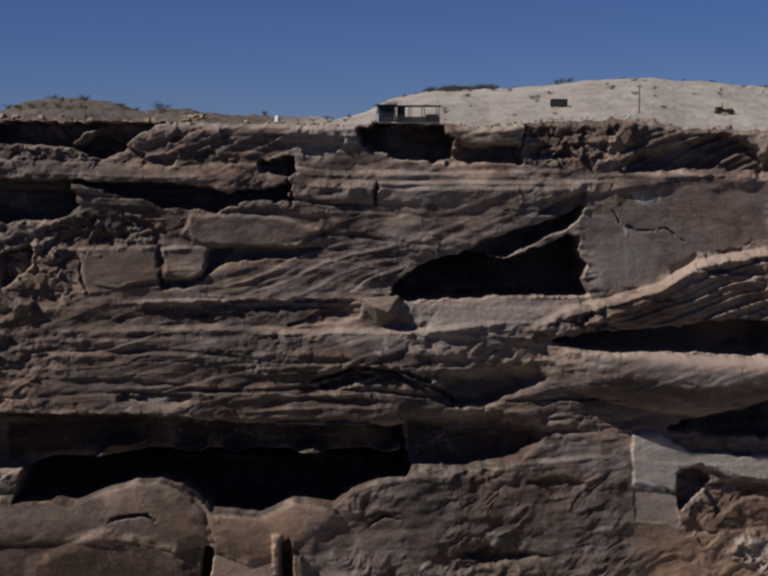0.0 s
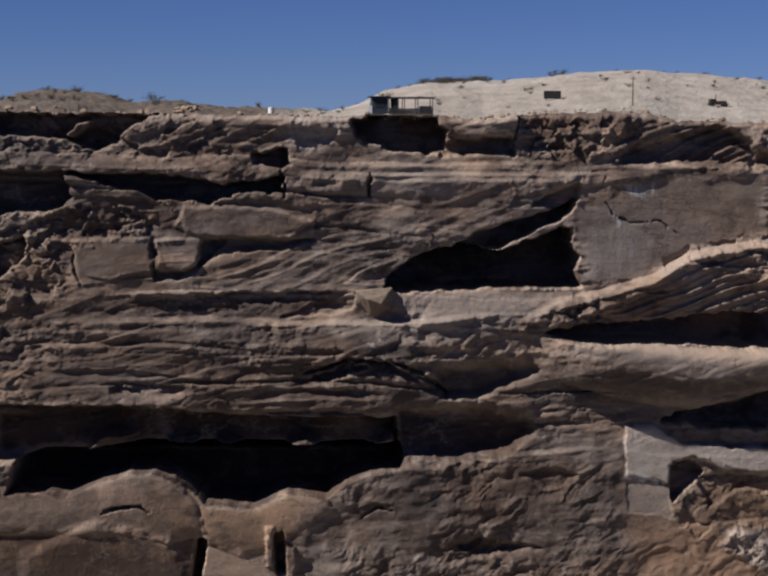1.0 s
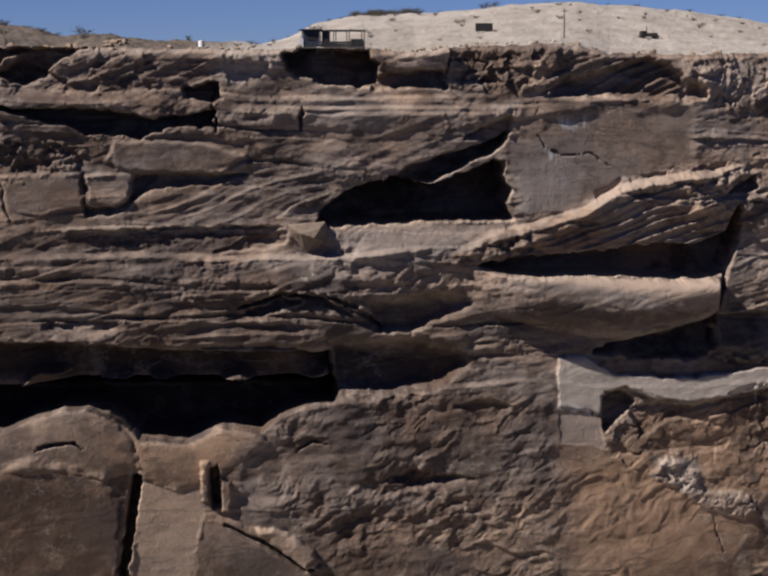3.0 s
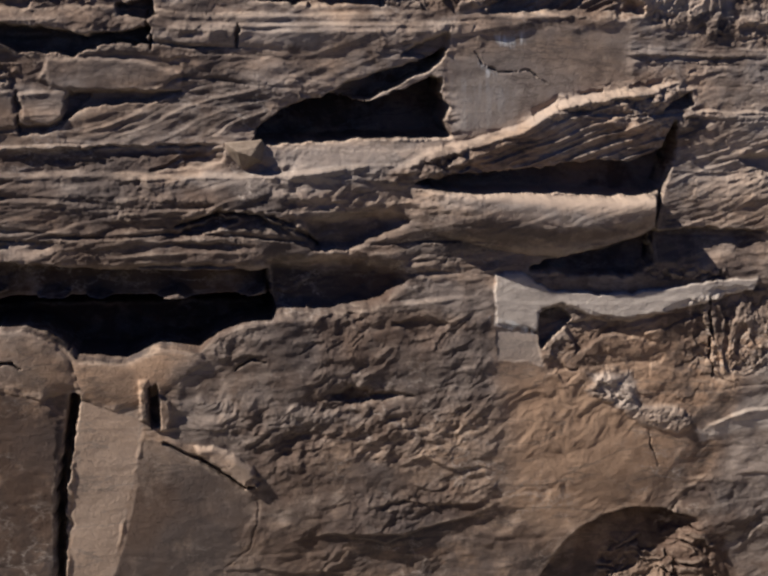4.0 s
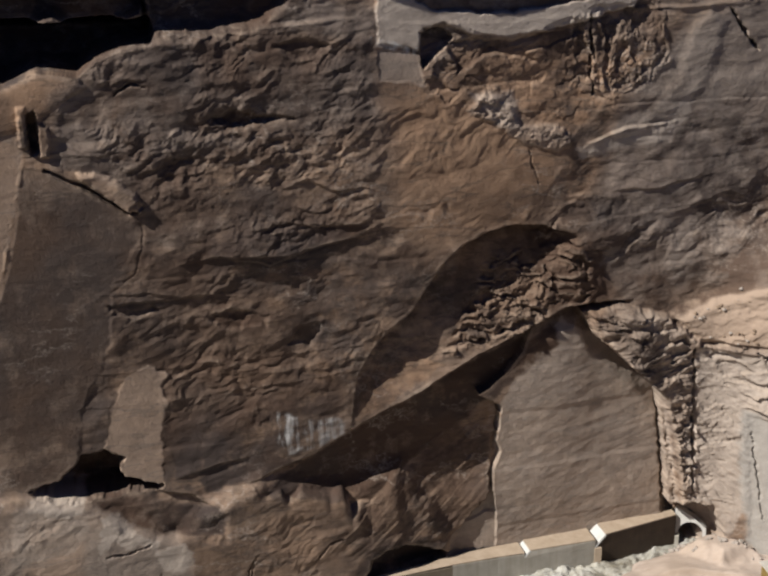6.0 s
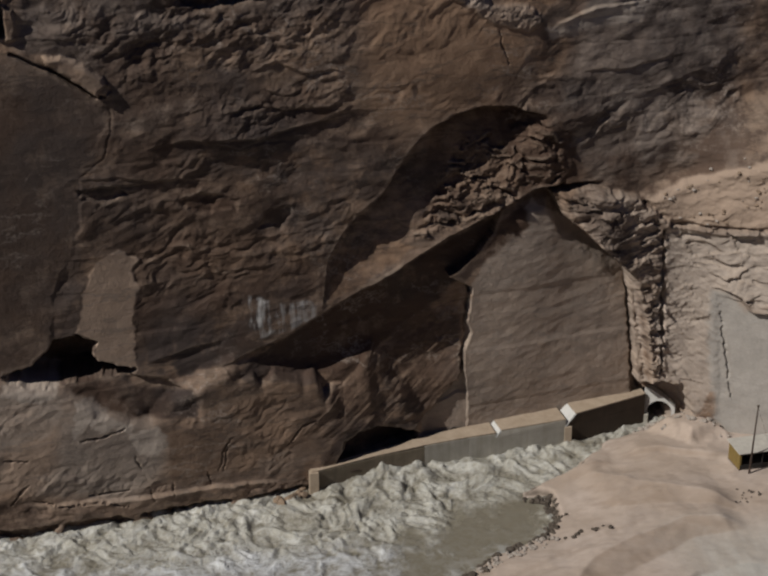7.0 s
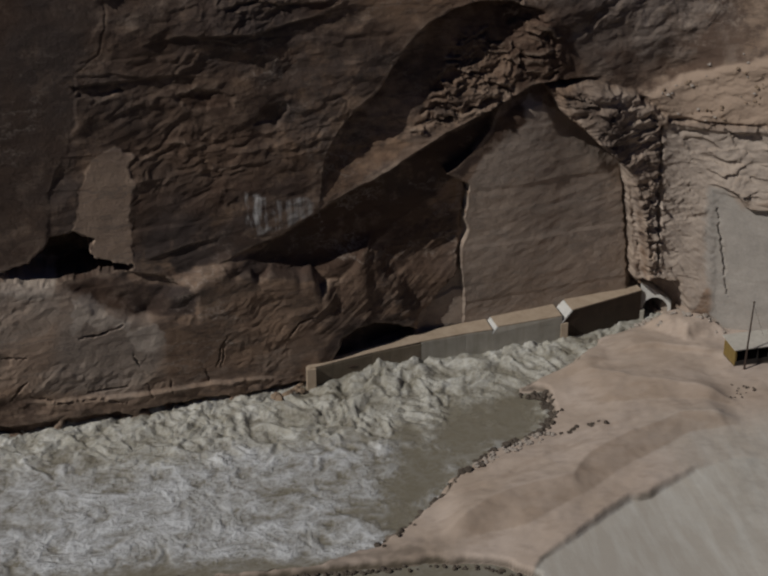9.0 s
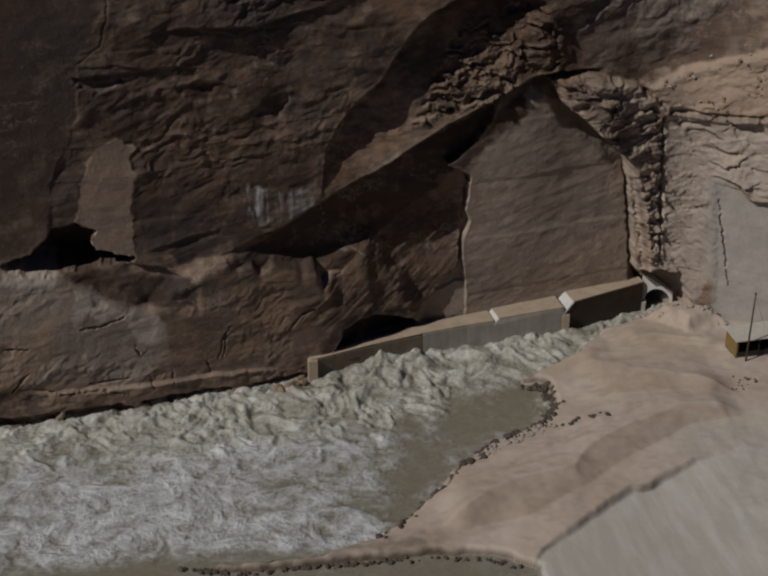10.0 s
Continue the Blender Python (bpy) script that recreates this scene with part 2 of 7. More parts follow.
# ---- canyon wall ----
xs = np.concatenate([np.linspace(-100, -81, 20), np.linspace(-80, 160, 1070), np.linspace(161, 178, 18)])
COLS, ROWS = len(xs), 860
RIM = [(-87.4, 205.0), (-73.8, 205.0), (-46.1, 204.8), (-32.1, 204.5), (-21.6, 204.4), (-8.1, 204.1), (-2.3, 204.6), (11.4, 204.4), (21.2, 203.6), (29.2, 204.7), (51.4, 205.6), (61.7, 203.6), (79.1, 203.2), (103.6, 203.7)]
rim = np.interp(xs, [p[0] for p in RIM], [p[1] for p in RIM]) + 0.35 * fbm(xs / 3, xs * 0, 90, 3)
row = np.linspace(0, 1, ROWS)[:, None]
GX = np.broadcast_to(xs, (ROWS, COLS)).copy()
GZ = -4 + row * (rim + 4)
relief = -0.04 * np.maximum(0, GZ - 138) + 0.4 * (GX - 133 + np.sqrt((GX - 133) ** 2 + 16)) * smooth((86 - GZ) / 14)
calm = np.zeros_like(GX)
UPPER = smooth((GZ - 122) / 18)
field = {k: np.zeros_like(GX) for k in ("tan", "grey", "pale", "soil_lit", "stain_shade", "chalk", "clean", "ledge_light", "ash", "worn")}
field["grey"] += UPPER * np.clip(0.3 + 0.6 * fbm(GX / 20, GZ / 8, 13, 4), 0.0, 0.85)
EDGE = 0.55 * fbm(GX / 3.5, GZ / 2.5, 11, 4)
WOBBLE = 0.5 * fbm(GX / 7, GZ / 7, 12, 4)


def patch(points, margin):
    px, pz = [p[0] for p in points], [p[1] for p in points]
    c0, c1 = np.searchsorted(xs, (min(px) - margin, max(px) + margin))
    r0 = int(max(0, (min(pz) - margin + 4) / 212 * ROWS - 4))
    r1 = int(min(ROWS, (max(pz) + margin + 4) / 200 * ROWS + 8))
    return slice(r0, max(r1, r0 + 1)), slice(c0, max(c1, c0 + 1))


def mask(points, soft, ragged=1.0):
    s = patch(points, soft * 2 + 2)
    return s, smooth(0.5 + (sdf(GX[s], GZ[s], points) + ragged * EDGE[s]) / soft)


def hollow(points, depth, soft, ragged=1.0):
    s, m = mask(points, soft, ragged)
    relief[s] -= depth * m


def bulge(points, amount, soft):
    s, m = mask(points, soft, 0.7)
    relief[s] += amount * m


def dome(points, amount, soft):
    """A rounded, swelling mass."""
    s = patch(points, 3)
    k = np.clip((sdf(GX[s], GZ[s], points) + 0.6 * EDGE[s]) / soft, 0, 1)
    relief[s] += amount * np.sqrt(1 - (1 - k) ** 2)


def rough(points, amount, scale, soft):
    """Weathered, flowing relief."""
    s, m = mask(points, soft + 1)
    x, z = GX[s], GZ[s] - 0.22 * GX[s]
    wx_ = x + scale * 0.9 * fbm(x / (scale * 2.2), z / (scale * 2.2), 33, 3)
    wz_ = z + scale * 0.7 * fbm(x / (scale * 2.2), z / (scale * 2.2), 37, 3)
    n = fbm(wx_ / (scale * 2.6), wz_ / (scale * 1.3), 41, 3)
    spall = sum(smooth(0.5 + (n - k) / 0.07) for k in (-0.45, -0.15, 0.12, 0.42)) - 2
    m = m * (0.25 + 1.15 * smooth(0.5 + 1.1 * fbm(GX[s] / 26, GZ[s] / 13, 43, 3)))
    relief[s] += m * amount * (0.06 * ridged(wx_ / (scale * 4), wz_ / scale, 31, 3) - 0.03 + 0.36 * fbm(wx_ / (scale * 2.4), wz_ / (scale * 1.2), 45, 3) + 0.14 * fbm(wx_ / (scale * 0.9), wz_ / (scale * 0.5), 47, 4) + 0.05 * spall)


def blocks(points, amount, size, soft):
    """Broken rock in angular blocks."""
    s, m = mask(points, soft + 1)
    x = GX[s] + 0.5 * size * fbm(GX[s] / size, GZ[s] / size, 55, 2)
    z = GZ[s] + 0.3 * size * fbm(GX[s] / size, GZ[s] / size, 58, 2)
    relief[s] += m * amount * (0.8 * cells(x / (size * 1.5), z / size, 61) + 0.22 * cells(x / size * 1.7, z / size * 2.2, 67))


def ledges(points, amount, thick, soft):
    """Stacked broken ledges."""
    s, m = mask(points, soft + 0.5)
    x = GX[s] + thick * fbm(GX[s] / (thick * 3), GZ[s] / (thick * 2), 205, 3)
    z = GZ[s] + 0.9 * thick * fbm(GX[s] / (thick * 4), GZ[s] / (thick * 3), 208, 3)
    relief[s] += m * amount * (0.75 * cells(x / (thick * 2.6), z / thick, 211) + 0.5 * fbm(x / (thick * 1.6), z / (thick * 0.9), 216, 4))


def strata(points, amount, thick, slope, soft):
    """Tilted beds, each standing out over the one below it."""
    s, m = mask(points, soft + 0.5)
    z = GZ[s] - slope * GX[s] + 1.6 * fbm(GX[s] / 30, GZ[s] / 14, 221, 3) + 0.2 * EDGE[s]
    for k, part_ in ((1.0, 1.0), (2.3, 0.4)):
        q = z / thick * k
        level = np.floor(q)
        run = GX[s] / (thick * 9) + 13 * hashed(level, level * 0, 224)
        size_ = 0.35 + 0.65 * vnoise(run, level * 3.7, 226) ** 2 * 4
        relief[s] += m * amount * part_ * np.clip(size_, 0, 1.2) * ((q - level) ** 1.6 * smooth((1 - (q - level)) / 0.12) - 0.4)


def smoothed(points, soft, pale, ease=1.0):
    s, m = mask(points, soft)
    calm[s] = np.maximum(calm[s], ease * m)
    field["pale"][s] = np.maximum(field["pale"][s], pale * m)


def paint(key, points, strength, soft, ragged=1.0):
    s, m = mask(points, soft, ragged)
    field[key][s] = np.maximum(field[key][s], strength * m)


def wipe(points, key, soft, ragged=1.0):
    """Bare rock where a field has flaked off."""
    s, m = mask(points, soft, ragged)
    field[key][s] *= 1 - m


def line_side(points, fall, ragged=0.8):
    points = sorted(points)
    s = patch(points, fall * 3 + 3)
    zl = np.interp(GX[s], [p[0] for p in points], [p[1] for p in points]) + WOBBLE[s] * ragged
    x0, x1 = points[0][0], points[-1][0]
    ends = smooth(np.minimum(GX[s] - x0, x1 - GX[s]) / (0.3 * (x1 - x0)) + 0.5 * EDGE[s])
    return s, GZ[s] - zl, ends


def bench(points, amount, fall):
    """A ledge with a flat top along the line, fading downwards."""
    s, h, ends = line_side(points, fall)
    relief[s] += amount * ends * smooth(0.5 - h / 0.5) * np.exp(np.minimum(h, 0) / fall)


def lip(points, amount, fall):
    """An overhang along the line, fading upwards."""
    s, h, ends = line_side(points, fall)
    relief[s] += amount * ends * smooth(0.5 + h / 0.5) * np.exp(-np.maximum(h, 0) / fall)


def undercut(points, depth, height, fade=0.12, grow=0.12):
    """A roof along the line: set back under it, coming out again over the height."""
    pts = sorted(points)
    s = patch(pts, height + 4)
    zl = np.interp(GX[s], [p[0] for p in pts], [p[1] for p in pts]) + 0.8 * EDGE[s] + 0.5 * WOBBLE[s]
    x0, x1 = pts[0][0], pts[-1][0]
    ends = np.clip((GX[s] - x0) / (grow * (x1 - x0)), 0, 1) ** 1.1 * smooth((x1 - GX[s]) / (fade * (x1 - x0)))
    h = zl - GZ[s]
    relief[s] -= depth * ends * smooth(0.5 + h / 0.6) * np.clip(1 - h / height, 0, 1) ** 1.2


def crack(points, width, depth, taper=0.75, broken=True):
    s = patch(points, width + 2)
    x, z = GX[s] + 0.7 * EDGE[s], GZ[s] + 0.7 * WOBBLE[s]
    best, along = np.full(x.shape, 1e9), np.zeros(x.shape)
    n = len(points) - 1
    for i, ((ax, az), (bx, bz)) in enumerate(zip(points, points[1:])):
        ex, ez = bx - ax, bz - az
        k = np.clip(((x - ax) * ex + (z - az) * ez) / (ex * ex + ez * ez + 1e-9), 0, 1)
        dist = np.hypot(x - ax - k * ex, z - az - k * ez)
        along = np.where(dist < best, (i + k) / n, along)
        best = np.minimum(best, dist)
    w = width * (1 - taper + taper * np.sin(np.pi * along) ** 0.7)
    if broken and depth < 2.5:
        w = w * np.clip(0.75 + 0.9 * vnoise(x / 1.6, z / 1.6, 277), 0.25, 1.3)
    relief[s] -= depth * smooth(1.4 - best / (w * 0.5))


def shelf(points, amount, drop, fall, ragged=0.8):
    """A sloping ledge: swells out below the line over the drop, then fades."""
    s, h, ends = line_side(points, (drop + fall * 3) / 3, ragged)
    relief[s] += amount * ends * np.clip(-h / drop, 0, 1) * np.exp(np.minimum(h + drop, 0) / fall)


def eased(xp, fp, width=7.0):
    """A value for each column, from a few stations, with no kinks between them."""
    fine = np.arange(xs[0] - 30, xs[-1] + 30, 0.25)
    n = int(width / 0.25)
    bell = np.hanning(n + 2)[1:-1]
    run = np.convolve(np.pad(np.interp(fine, xp, fp), n, mode="edge"), bell / bell.sum(), "same")[n:-n]
    return np.interp(GX, fine, run)


def roll(top, foot, amount, bias=0.5):
    """A rounded ledge between its top line and its foot line, steepest at the top."""
    s = patch(top + foot, 3)
    a = np.interp(GX[s], [p[0] for p in top], [p[1] for p in top]) + 0.25 * WOBBLE[s]
    b = np.interp(GX[s], [p[0] for p in foot], [p[1] for p in foot]) + 0.8 * WOBBLE[s]
    u = np.clip((a - GZ[s]) / np.maximum(a - b, 0.5), 0, 1)
    x0, x1 = top[0][0], top[-1][0]
    ends = smooth((GX[s] - x0) / (0.3 * (x1 - x0))) * smooth((x1 - GX[s]) / 1.2)
    u = u ** bias
    relief[s] += amount * ends * np.sqrt(np.clip(1 - (2 * u - 1) ** 2, 0, 1))


def slab(points, amount, tilt_x=0.0, tilt_z=0.0, soft=0.5):
    """A flat facet with its own tilt, standing out from the face or set into it."""
    s, m = mask(points, soft, 0.5)
    cx, cz = np.mean([p[0] for p in points]), np.mean([p[1] for p in points])
    relief[s] += m * (amount + tilt_x * (GX[s] - cx) + tilt_z * (GZ[s] - cz))


def columns(points, amount, width, soft):
    """Rotten rock in upright splinters."""
    s, m = mask(points, soft + 1)
    x = GX[s] + width * fbm(GX[s] / (width * 4), GZ[s] / (width * 6), 255, 3)
    z = GZ[s] + 2 * width * fbm(GX[s] / (width * 2), GZ[s] / (width * 4), 258, 2)
    relief[s] += m * amount * (0.8 * cells(x / width, z / (width * 4), 261) + 0.35 * cells(x * 1.8 / width, z / (width * 1.6), 267))


def smooth_patch(points, share):
    """A sheared, flatter face within broken rock."""
    s, m = mask(points, 1.2)
    relief[s] += share * m * (np.mean(relief[s][m > 0.5]) - relief[s])


# rim overhangs and upper ledges
hollow([(-75.0, 204.5), (-57.8, 204.5), (-43.0, 204.6), (-45.8, 203.4), (-50.3, 201.0), (-50.8, 199.1), (-57.1, 197.6), (-60.6, 199.3), (-64.2, 200.2), (-75.1, 200.8)], depth=6, soft=0.6)
slab([(-61.0, 200.2), (-58.2, 202.5), (-55.5, 203.4), (-56.3, 202.2), (-58.7, 200.0)], 5.5, 0.0, 0.3)
strata([(-51.9, 198.9), (-49.5, 201.7), (-43.0, 204.0), (-18.6, 203.5), (-17.7, 197.0), (-50.5, 195.6)], amount=0.55, thick=3.4, slope=0.42, soft=2)
hollow([(-79.4, 194.0), (-61.1, 193.4), (-59.3, 188.5), (-63.0, 185.7), (-79.5, 185.3)], depth=5, soft=0.8)
hollow([(-60.2, 193.2), (-39.7, 192.8), (-30.2, 190.7), (-18.6, 192.3), (-18.8, 189.2), (-25.5, 189.7), (-33.1, 187.4), (-43.4, 188.4), (-50.9, 190.8)], depth=6, soft=0.7)
hollow([(-24.5, 197.0), (-17.8, 197.7), (-17.2, 194.8), (-21.6, 194.1), (-24.3, 194.8)], depth=4, soft=0.5)
hollow([(-5.2, 203.5), (-0.4, 204.5), (11.4, 203.9), (13.8, 201.3), (13.3, 197.9), (9.4, 196.7), (2.5, 197.7), (-4.3, 200.3)], depth=10, soft=0.8)
hollow([(16.0, 199.6), (27.0, 200.2), (27.6, 196.8), (12.8, 196.5), (13.7, 198.7)], depth=3.5, soft=1.0)
slab([(13.7, 199.8), (15.2, 201.8), (21.1, 203.9), (28.8, 204.9), (27.6, 200.8), (27.0, 200.0), (16.2, 199.6)], 0.4, 0.1, 0.35, 0.8)
crack([(28.8, 204.7), (28.0, 201.3), (27.4, 196.9)], width=0.7, depth=1.5)
hollow([(49.6, 195.4), (52.1, 198.1), (61.2, 200.2), (68.4, 202.6), (74.0, 201.3), (76.2, 198.8), (81.9, 196.3), (82.0, 194.0), (66.4, 194.7), (51.1, 194.9)], depth=2.6, soft=2.0)
blocks([(76.6, 204.2), (90.5, 204.8), (116.7, 204.4), (117.3, 188.0), (90.8, 190.1), (77.9, 195.2)], amount=0.4, size=2.4, soft=1.5)
columns([(76.6, 204.2), (90.5, 204.8), (116.7, 204.4), (117.3, 188.0), (90.8, 190.1), (77.9, 195.2)], 0.45, 2.0, 1.5)
paint("tan", [(76.6, 204.2), (90.5, 204.8), (116.7, 204.4), (117.3, 188.0), (90.8, 190.1), (77.9, 195.2)], 0.6, 2)
strata([(47.6, 194.9), (49.5, 199.8), (59.1, 203.3), (69.3, 204.8), (74.6, 201.8), (77.8, 194.3)], amount=1.3, thick=2.8, slope=0.36, soft=1.5)
blocks([(28.7, 204.3), (51.4, 205.3), (50.4, 196.4), (39.3, 195.4), (29.2, 196.9)], amount=1.1, size=2.6, soft=1.5)
paint("tan", [(28.7, 204.3), (51.4, 205.3), (50.4, 196.4), (39.3, 195.4), (29.2, 196.9)], 0.7, 2)
rough([(51.4, 205.3), (86.6, 204.4), (86.7, 199.8), (70.0, 199.8), (50.4, 197.8)], amount=1.5, scale=3, soft=1.5)
shelf([(-83.0, 195.6), (-46.2, 196.5), (-17.8, 195.5)], amount=1.0, drop=2.5, fall=4)
shelf([(-19.7, 195.0), (11.4, 195.0), (43.3, 195.6)], amount=0.6, drop=0.7, fall=3, ragged=0.25)
shelf([(-20.7, 192.9), (11.4, 192.0), (52.5, 192.3)], amount=0.6, drop=0.8, fall=6)
shelf([(-17.8, 186.7), (11.4, 185.4), (37.3, 185.0)], amount=0.15, drop=1, fall=6)
crack([(-18.8, 195.5), (-18.6, 191.6), (-18.2, 188.3)], width=0.8, depth=2)
crack([(-1.6, 193.0), (-1.4, 188.2)], width=0.8, depth=2)
strata([(-33.1, 173.4), (-21.7, 180.6), (-8.2, 183.4), (5.5, 178.4), (0.6, 171.6), (-17.9, 169.9)], amount=0.6, thick=3.0, slope=0.35, soft=2)
bulge([(-59.3, 179.9), (-44.4, 180.8), (-44.0, 174.1), (-52.0, 172.2), (-58.5, 174.2)], amount=0.5, soft=0.8)
crack([(-44.2, 180.8), (-43.9, 176.5), (-43.5, 172.6)], width=0.8, depth=1.2)
crack([(-59.3, 179.0), (-58.9, 174.2), (-57.6, 171.4)], width=0.6, depth=0.8)
bulge([(-43.5, 180.3), (-34.5, 180.2), (-35.5, 175.4), (-38.3, 173.8), (-42.6, 175.0)], amount=0.6, soft=0.5)
hollow([(-35.5, 174.9), (-34.2, 179.7), (-30.3, 179.7), (-33.1, 176.3), (-37.4, 172.5), (-43.5, 172.1), (-43.5, 173.9), (-38.3, 173.8)], depth=1.5, soft=0.6)
bulge([(-37.8, 186.5), (-21.7, 186.4), (-13.0, 183.4), (-17.8, 179.6), (-35.0, 180.7), (-39.7, 182.6)], amount=0.6, soft=0.8)
blocks([(-74.0, 186.7), (-59.3, 187.5), (-43.5, 185.5), (-44.4, 180.8), (-58.4, 180.9), (-60.3, 169.5), (-74.2, 167.8)], amount=0.6, size=3, soft=2)
hollow([(-74.1, 179.1), (-68.5, 181.0), (-67.7, 177.2), (-71.4, 174.4), (-74.1, 172.5)], depth=2.5, soft=0.8)
blocks([(-65.4, 185.6), (-59.9, 186.7), (-43.2, 186.0), (-43.3, 181.0), (-55.4, 178.9), (-68.3, 176.8)], amount=0.55, size=2.0, soft=1)
blocks([(-76.4, 179.3), (-68.2, 181.1), (-59.1, 179.1), (-58.8, 167.7), (-68.4, 166.9), (-76.6, 167.9)], amount=0.4, size=3.0, soft=1)
ledges([(-76.6, 167.9), (-68.4, 168.8), (-67.8, 148.7), (-70.9, 133.4), (-77.3, 132.6)], amount=0.5, thick=2.4, soft=1.5)
paint("tan", [(-76.3, 184.0), (-67.2, 182.9), (-59.1, 179.1), (-58.8, 167.7), (-68.4, 166.9), (-76.6, 167.9)], 0.5, 2)
# great alcove and its slit
hollow([(1.3, 169.6), (2.1, 171.9), (4.8, 174.6), (7.6, 176.4), (14.3, 178.3), (17.7, 178.5), (24.2, 177.0), (31.7, 179.5), (37.3, 181.7), (39.6, 181.9), (39.0, 178.9), (41.0, 176.1), (39.9, 173.0), (41.5, 169.9), (21.3, 169.9), (11.4, 169.5)], depth=18, soft=0.7, ragged=0.8)
hollow([(15.8, 178.6), (19.7, 180.7), (27.1, 183.2), (37.6, 186.1), (40.1, 187.6), (39.1, 185.1), (37.3, 183.7), (32.1, 181.7), (24.7, 177.8), (21.2, 178.0)], depth=8, soft=0.5, ragged=0.5)
hollow([(31.6, 186.9), (36.1, 189.8), (40.9, 190.8), (40.7, 188.0), (39.9, 186.6), (36.1, 185.9)], depth=2.5, soft=0.8)
smoothed([(41.3, 189.9), (79.2, 191.8), (79.3, 180.7), (61.9, 176.8), (54.7, 171.4), (44.0, 171.0), (40.9, 180.0)], soft=3.5, pale=0.0, ease=2.2)
paint("stain_shade", [(41.3, 189.9), (79.2, 191.8), (79.3, 180.7), (61.9, 176.8), (54.7, 171.4), (44.0, 171.0), (40.9, 180.0)], 0.5, 4)
crack([(46.4, 187.2), (48.4, 184.2), (51.3, 182.8), (57.4, 183.2), (61.7, 180.2)], width=0.35, depth=0.6, taper=0.5)
# long nose with its cavity, and the bright ledge under it
shelf([(-2.3, 168.2), (4.5, 169.1), (21.3, 169.3), (36.4, 168.9), (51.7, 169.9)], amount=1.5, drop=5, fall=6)
shelf([(28.5, 163.7), (38.6, 167.9), (48.9, 170.1), (56.1, 172.2), (63.4, 176.6), (69.7, 178.1), (78.2, 179.0), (95.4, 180.7)], amount=3.4, drop=1.5, fall=7.5, ragged=0.4)
blocks([(56.1, 172.7), (63.4, 177.4), (78.1, 180.0), (88.9, 180.8), (89.0, 176.9), (78.2, 176.5), (63.4, 173.3)], amount=0.6, size=1.9, soft=0.8)
strata([(32.5, 162.6), (38.6, 166.5), (48.9, 168.8), (56.1, 170.7), (63.4, 174.6), (78.2, 177.5), (89.6, 172.3), (87.0, 166.6), (79.5, 163.7), (71.0, 164.4), (51.0, 162.4)], amount=0.8, thick=2.6, slope=0.33, soft=1)
rough([(32.5, 164.6), (38.6, 168.0), (48.9, 170.3), (56.1, 172.7), (63.4, 177.2), (78.2, 179.5), (78.8, 175.0), (63.4, 172.1), (48.9, 167.3)], amount=1.0, scale=3, soft=1)
paint("tan", [(38.6, 165.0), (56.1, 169.7), (78.2, 176.0), (89.6, 172.3), (87.0, 166.6), (71.0, 164.4), (51.0, 162.4)], 0.7, 2)
# painted highlight along the nose crest
paint("soil_lit", [(30.3, 167.1), (38.3, 169.7), (51.6, 171.8), (62.9, 177.2), (73.3, 178.4), (73.3, 177.4), (63.9, 175.4), (53.6, 171.0), (42.4, 168.0), (31.3, 166.1)], 0.5, 0.8)
bench([(77.1, 178.0), (84.6, 178.5), (92.1, 180.7)], amount=1.0, fall=6)
hollow([(86.9, 174.3), (89.0, 176.4), (93.3, 177.9), (94.2, 175.8), (90.1, 174.6)], depth=3, soft=0.5)
bench([(90.1, 173.8), (97.7, 174.2), (117.7, 173.4)], amount=1.0, fall=6)
hollow([(34.0, 160.8), (41.7, 162.2), (51.0, 162.4), (61.5, 163.0), (71.0, 164.4), (79.5, 163.7), (87.0, 166.6), (89.7, 172.3), (90.3, 166.6), (87.7, 159.4), (84.5, 156.9), (74.3, 156.8), (61.5, 158.2), (44.8, 158.6)], depth=11, soft=0.7)
roll([(30.5, 160.1), (38.6, 159.3), (51.0, 158.4), (63.6, 157.0), (77.4, 156.3), (85.8, 157.1)], [(30.5, 153.2), (38.7, 149.9), (51.1, 146.4), (63.8, 144.2), (74.5, 144.2), (86.0, 147.8)], 5.4, 0.55)
hollow([(30.3, 148.0), (38.4, 150.2), (50.8, 150.5), (63.3, 149.3), (73.9, 150.0), (84.5, 152.8), (86.1, 141.8), (63.4, 141.6), (32.3, 143.9)], depth=1.2, soft=5)
smoothed([(35.6, 159.4), (44.8, 158.6), (61.5, 158.1), (84.0, 156.4), (86.0, 154.3), (85.2, 151.2), (82.0, 149.0), (68.1, 146.5), (56.4, 149.4), (42.8, 152.8)], soft=2, pale=0.05, ease=0.6)
strata([(38.6, 157.5), (53.1, 156.5), (83.9, 154.6), (84.0, 149.9), (63.7, 146.5), (42.8, 150.8)], amount=0.25, thick=4, slope=0.3, soft=2)
# painted highlight on the top of the rolled ledge
paint("soil_lit", [(42.3, 159.3), (52.6, 159.3), (63.0, 158.2), (72.5, 157.3), (82.6, 157.2), (84.9, 155.7), (84.7, 153.6), (77.8, 153.4), (63.0, 155.3), (52.6, 156.8), (42.3, 157.9)], 0.75, 1.5)
hollow([(58.6, 142.2), (69.1, 145.2), (82.0, 148.2), (85.4, 150.1), (85.2, 142.9), (81.1, 139.9), (69.2, 140.5)], depth=6, soft=0.7)
